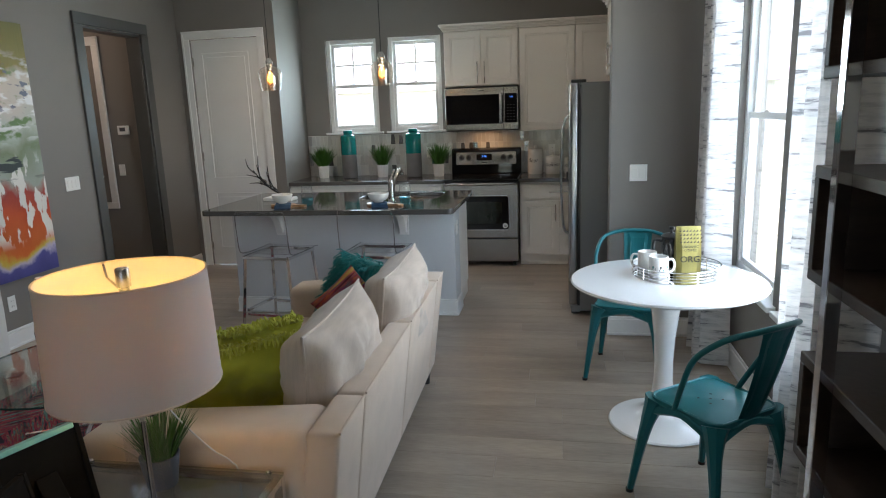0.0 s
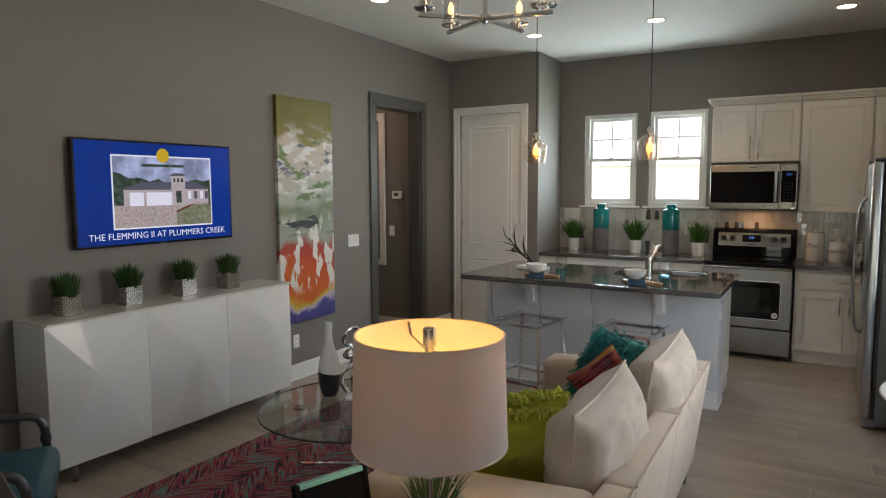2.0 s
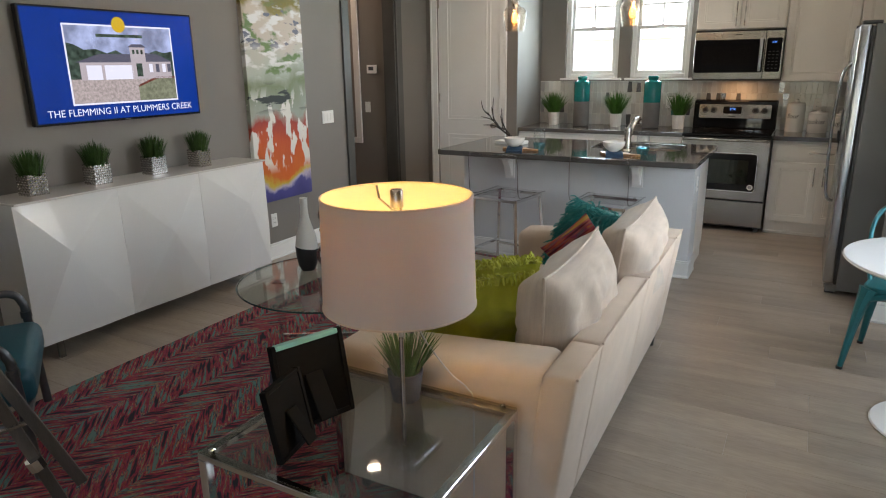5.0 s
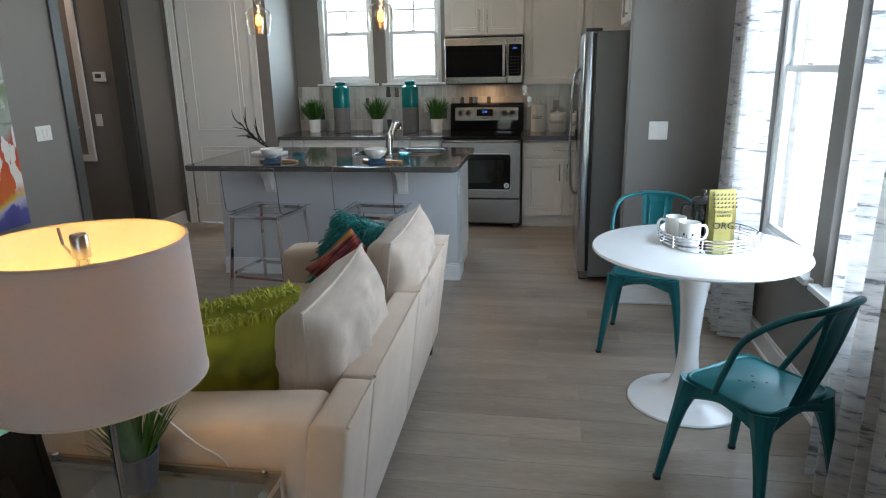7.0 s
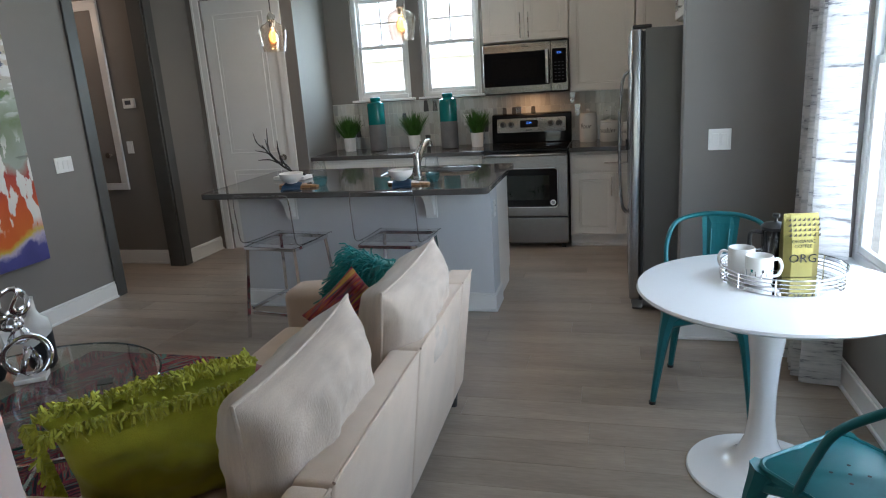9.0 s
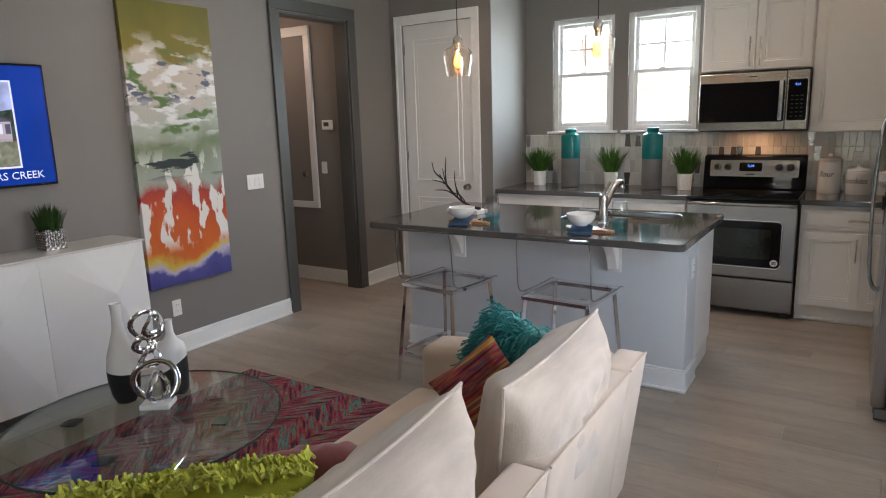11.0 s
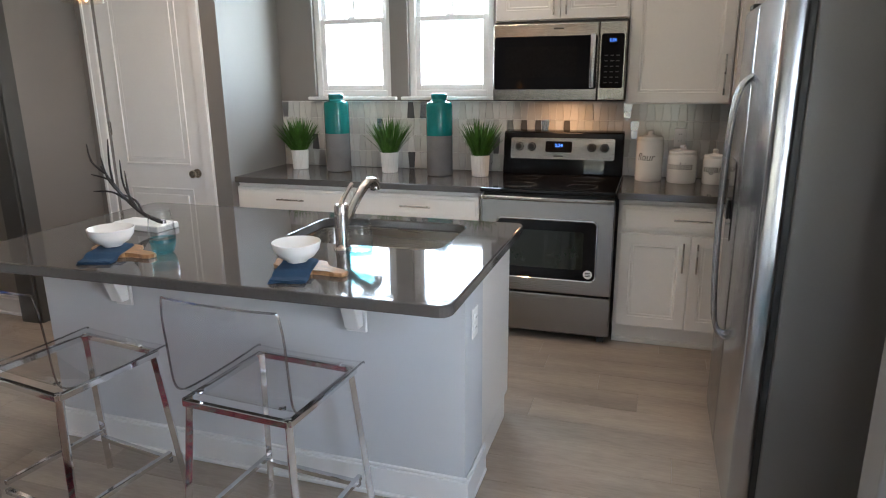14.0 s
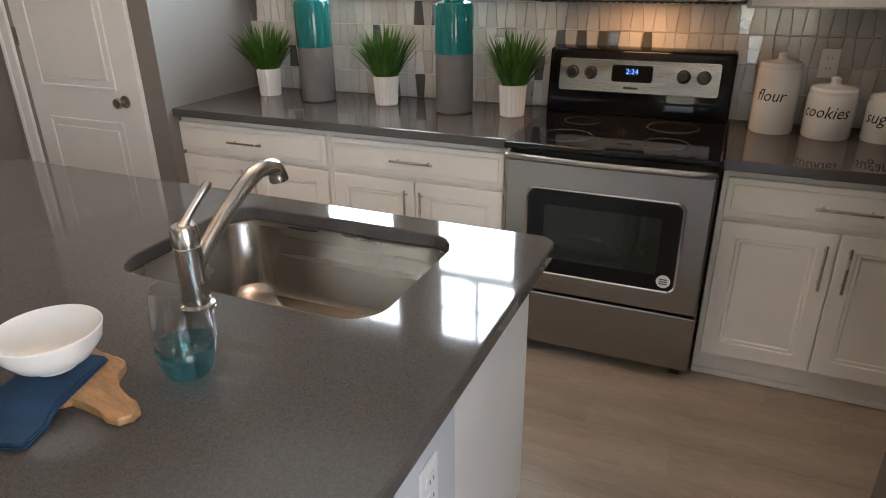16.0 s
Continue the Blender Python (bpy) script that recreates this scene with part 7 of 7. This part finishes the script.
# ---- chandelier ----
chd = thing("chandelier", "five-arm polished nickel chandelier with glass cylinders", "chandelier", pose(-0.99, 3.965, 2.45))
part("hub", lathe([(0, -0.022), (0.014, -0.022), (0.018, -0.012), (0.030, -0.010), (0.030, 0.016), (0.014, 0.022), (0.010, 0.05), (0.010, CZ - 2.45 - 0.02), (0, CZ - 2.45 - 0.02)], 24), chrome, chd, "", True)
part("canopy", lathe([(0, CZ - 2.478), (0.05, CZ - 2.474), (0.065, CZ - 2.452), (0.065, CZ - 2.45), (0, CZ - 2.45)], 28), chrome, chd, "", True)
for k in range(5):
    a = radians(-63 + 72 * k)
    m_ = pose(0, 0, 0, 0, 0, math.degrees(a))
    part("arm", add_box(bmesh.new(), 0.02, 0.335, -0.009, 0.009, -0.009, 0.009, bevel=0.001, seg=1, m=m_), chrome, chd)
    c = m_ @ Vector((0.305, 0, 0))
    cm = Matrix.Translation(c)
    part("cup", lathe([(0, 0.008), (0.010, 0.008), (0.010, 0.024), (0.046, 0.028), (0.050, 0.034), (0.046, 0.040), (0, 0.040)], 28, m=cm), chrome, chd, "", True)
    part("glass_cylinder", lathe([(0.042, 0.040), (0.042, 0.175), (0.040, 0.175), (0.040, 0.040)], 28, m=cm, close=True), clear_glass, chd, "clear glass cylinder", True)
    part("candle_sleeve", lathe([(0.013, 0.040), (0.013, 0.085), (0, 0.087)], 16, m=cm), chrome, chd)
    part("bulb", lathe([(0.009, 0.086), (0.016, 0.105), (0.014, 0.125), (0.006, 0.145), (0, 0.152)], 16, m=cm), bulb_glow, chd, "glowing candle bulb", True)


# ---- backsplash tiles and floor planks ----
rnd = random.Random(77)
tile_cols = ((0.54, 0.53, 0.50), (0.51, 0.50, 0.475), (0.56, 0.55, 0.53), (0.49, 0.48, 0.455), (0.53, 0.535, 0.525))
tile_mats = [mat("glazed tile %d" % k, c, 0.10, var=0.05, scale=20, rnd=0.10, rvar=0.03) for k, c in enumerate(tile_cols)]
tile_mirror = mat("mirror glass tile", (0.42, 0.42, 0.43), 0.28, 1.0, var=0.03, rnd=0.1)
tile_teal = mat("teal glass tile", (0.02, 0.20, 0.21), 0.08, var=0.06, rnd=0.1)
tile_grey = mat("charcoal glass tile", (0.10, 0.10, 0.10), 0.08, var=0.06, rnd=0.1)
tile_grout = mat("pale grout", (0.70, 0.69, 0.66), 0.9, var=0.08, scale=30)
ROWH, PITCH, Z0 = 0.1165, 0.0475, 0.9165
splash = structure("backsplash", B((PX + 0.001, RX - 0.001, BY - 0.0045, BY - 0.0005, 0.915, 1.3845)), tile_grout, "tapered glass tile backsplash in pale greys")


def tile_mesh(material, flip):
    a, b = 0.0275, 0.0180
    if flip:
        a, b = b, a
    bm = bmesh.new()
    h = ROWH - 0.003
    pts = ((-a, 0), (a, 0), (b, h), (-b, h))
    f = [bm.verts.new((x * 0.955, -0.0065, z + (0.0012 if z == 0 else -0.0012))) for x, z in pts]
    k = [bm.verts.new((x, 0.0, z)) for x, z in pts]
    bm.faces.new(f)
    for j in range(4):
        bm.faces.new((k[j], k[(j + 1) % 4], f[(j + 1) % 4], f[j]))
    bmesh.ops.recalc_face_normals(bm, faces=bm.faces)
    me = bpy.data.meshes.new("tile")
    bm.to_mesh(me)
    bm.free()
    me.materials.append(material)
    return me


kinds = {(k, fl): tile_mesh(m_, fl) for fl in (0, 1) for k, m_ in enumerate(tile_mats + [tile_mirror, tile_teal, tile_grey])}
for r in range(4):
    n_t = int((1.02 - PX) / PITCH)
    for c_ in range(n_t):
        x = PX + 0.028 + PITCH * c_
        fl = (c_ + r) % 2
        q = rnd.random()
        k = 5 if q < 0.06 else 6 if q < 0.075 and x < 0 else 7 if q < 0.11 and x < 0 else rnd.randrange(5)
        o = new("tile", kinds[k, fl])
        o.parent = splash
        o.location = (x, BY - 0.0045, Z0 + ROWH * r)
bm = bmesh.new()
for r in range(4):
    x = PX + 0.028 + PITCH * n_t
    while x < RX - 0.03:
        add_box(bm, x - 0.022, x + 0.022, BY - 0.010, BY - 0.0045, Z0 + ROWH * r, Z0 + ROWH * (r + 1) - 0.003)
        x += PITCH
part("tile_field", bm, tile_mats[0], splash)["kind"] = "stuff"

PW = 0.182


def plank_mesh(length):
    bm = bmesh.new()
    g, d = 0.0003, 0.0010
    x0, x1, y0, y1 = g, length - g, g, PW - g
    lo = [bm.verts.new(p) for p in ((x0, y0, -0.009), (x1, y0, -0.009), (x1, y1, -0.009), (x0, y1, -0.009))]
    md = [bm.verts.new(p) for p in ((x0, y0, -0.0014), (x1, y0, -0.0014), (x1, y1, -0.0014), (x0, y1, -0.0014))]
    hi = [bm.verts.new(p) for p in ((x0 + d, y0 + d, 0), (x1 - d, y0 + d, 0), (x1 - d, y1 - d, 0), (x0 + d, y1 - d, 0))]
    bm.faces.new(hi)
    for a, b in ((lo, md), (md, hi)):
        for k in range(4):
            j = (k + 1) % 4
            bm.faces.new((a[k], a[j], b[j], b[k]))
    bmesh.ops.recalc_face_normals(bm, faces=bm.faces)
    me = bpy.data.meshes.new("plank")
    bm.to_mesh(me)
    bm.free()
    me.materials.append(plank_mat)
    return me


planks = {}
rest = []
count = 0
y = BY - PW
while y > -2.3:
    left = -6.3 if 5.87 < y < 7.1 else WX - 0.10
    x = left
    while x < RX + 0.05:
        q = rnd.choice((1.22, 1.52, 1.22, 0.91, 1.52)) if x > left else rnd.choice((0.45, 0.70, 0.95, 1.2, 1.4))
        q = round(min(q, RX + 0.12 - x), 2)
        if q < 0.05:
            break
        if y > 1.2 and x > -3.6 and count < 298:
            if q not in planks:
                planks[q] = plank_mesh(q)
            o = new("plank", planks[q])
            o.parent = floor
            o.location = (x, y, 0)
            count += 1
        else:
            rest.append((x, y, q))
        x += q
    y -= PW
bm = bmesh.new()
for x, y, q in rest:
    add_box(bm, x + 0.001, x + q - 0.001, max(y, -2.29) + 0.001, y + PW - 0.001, -0.009, 0.0)
part("plank_field", bm, plank_mat, floor)["kind"] = "stuff"
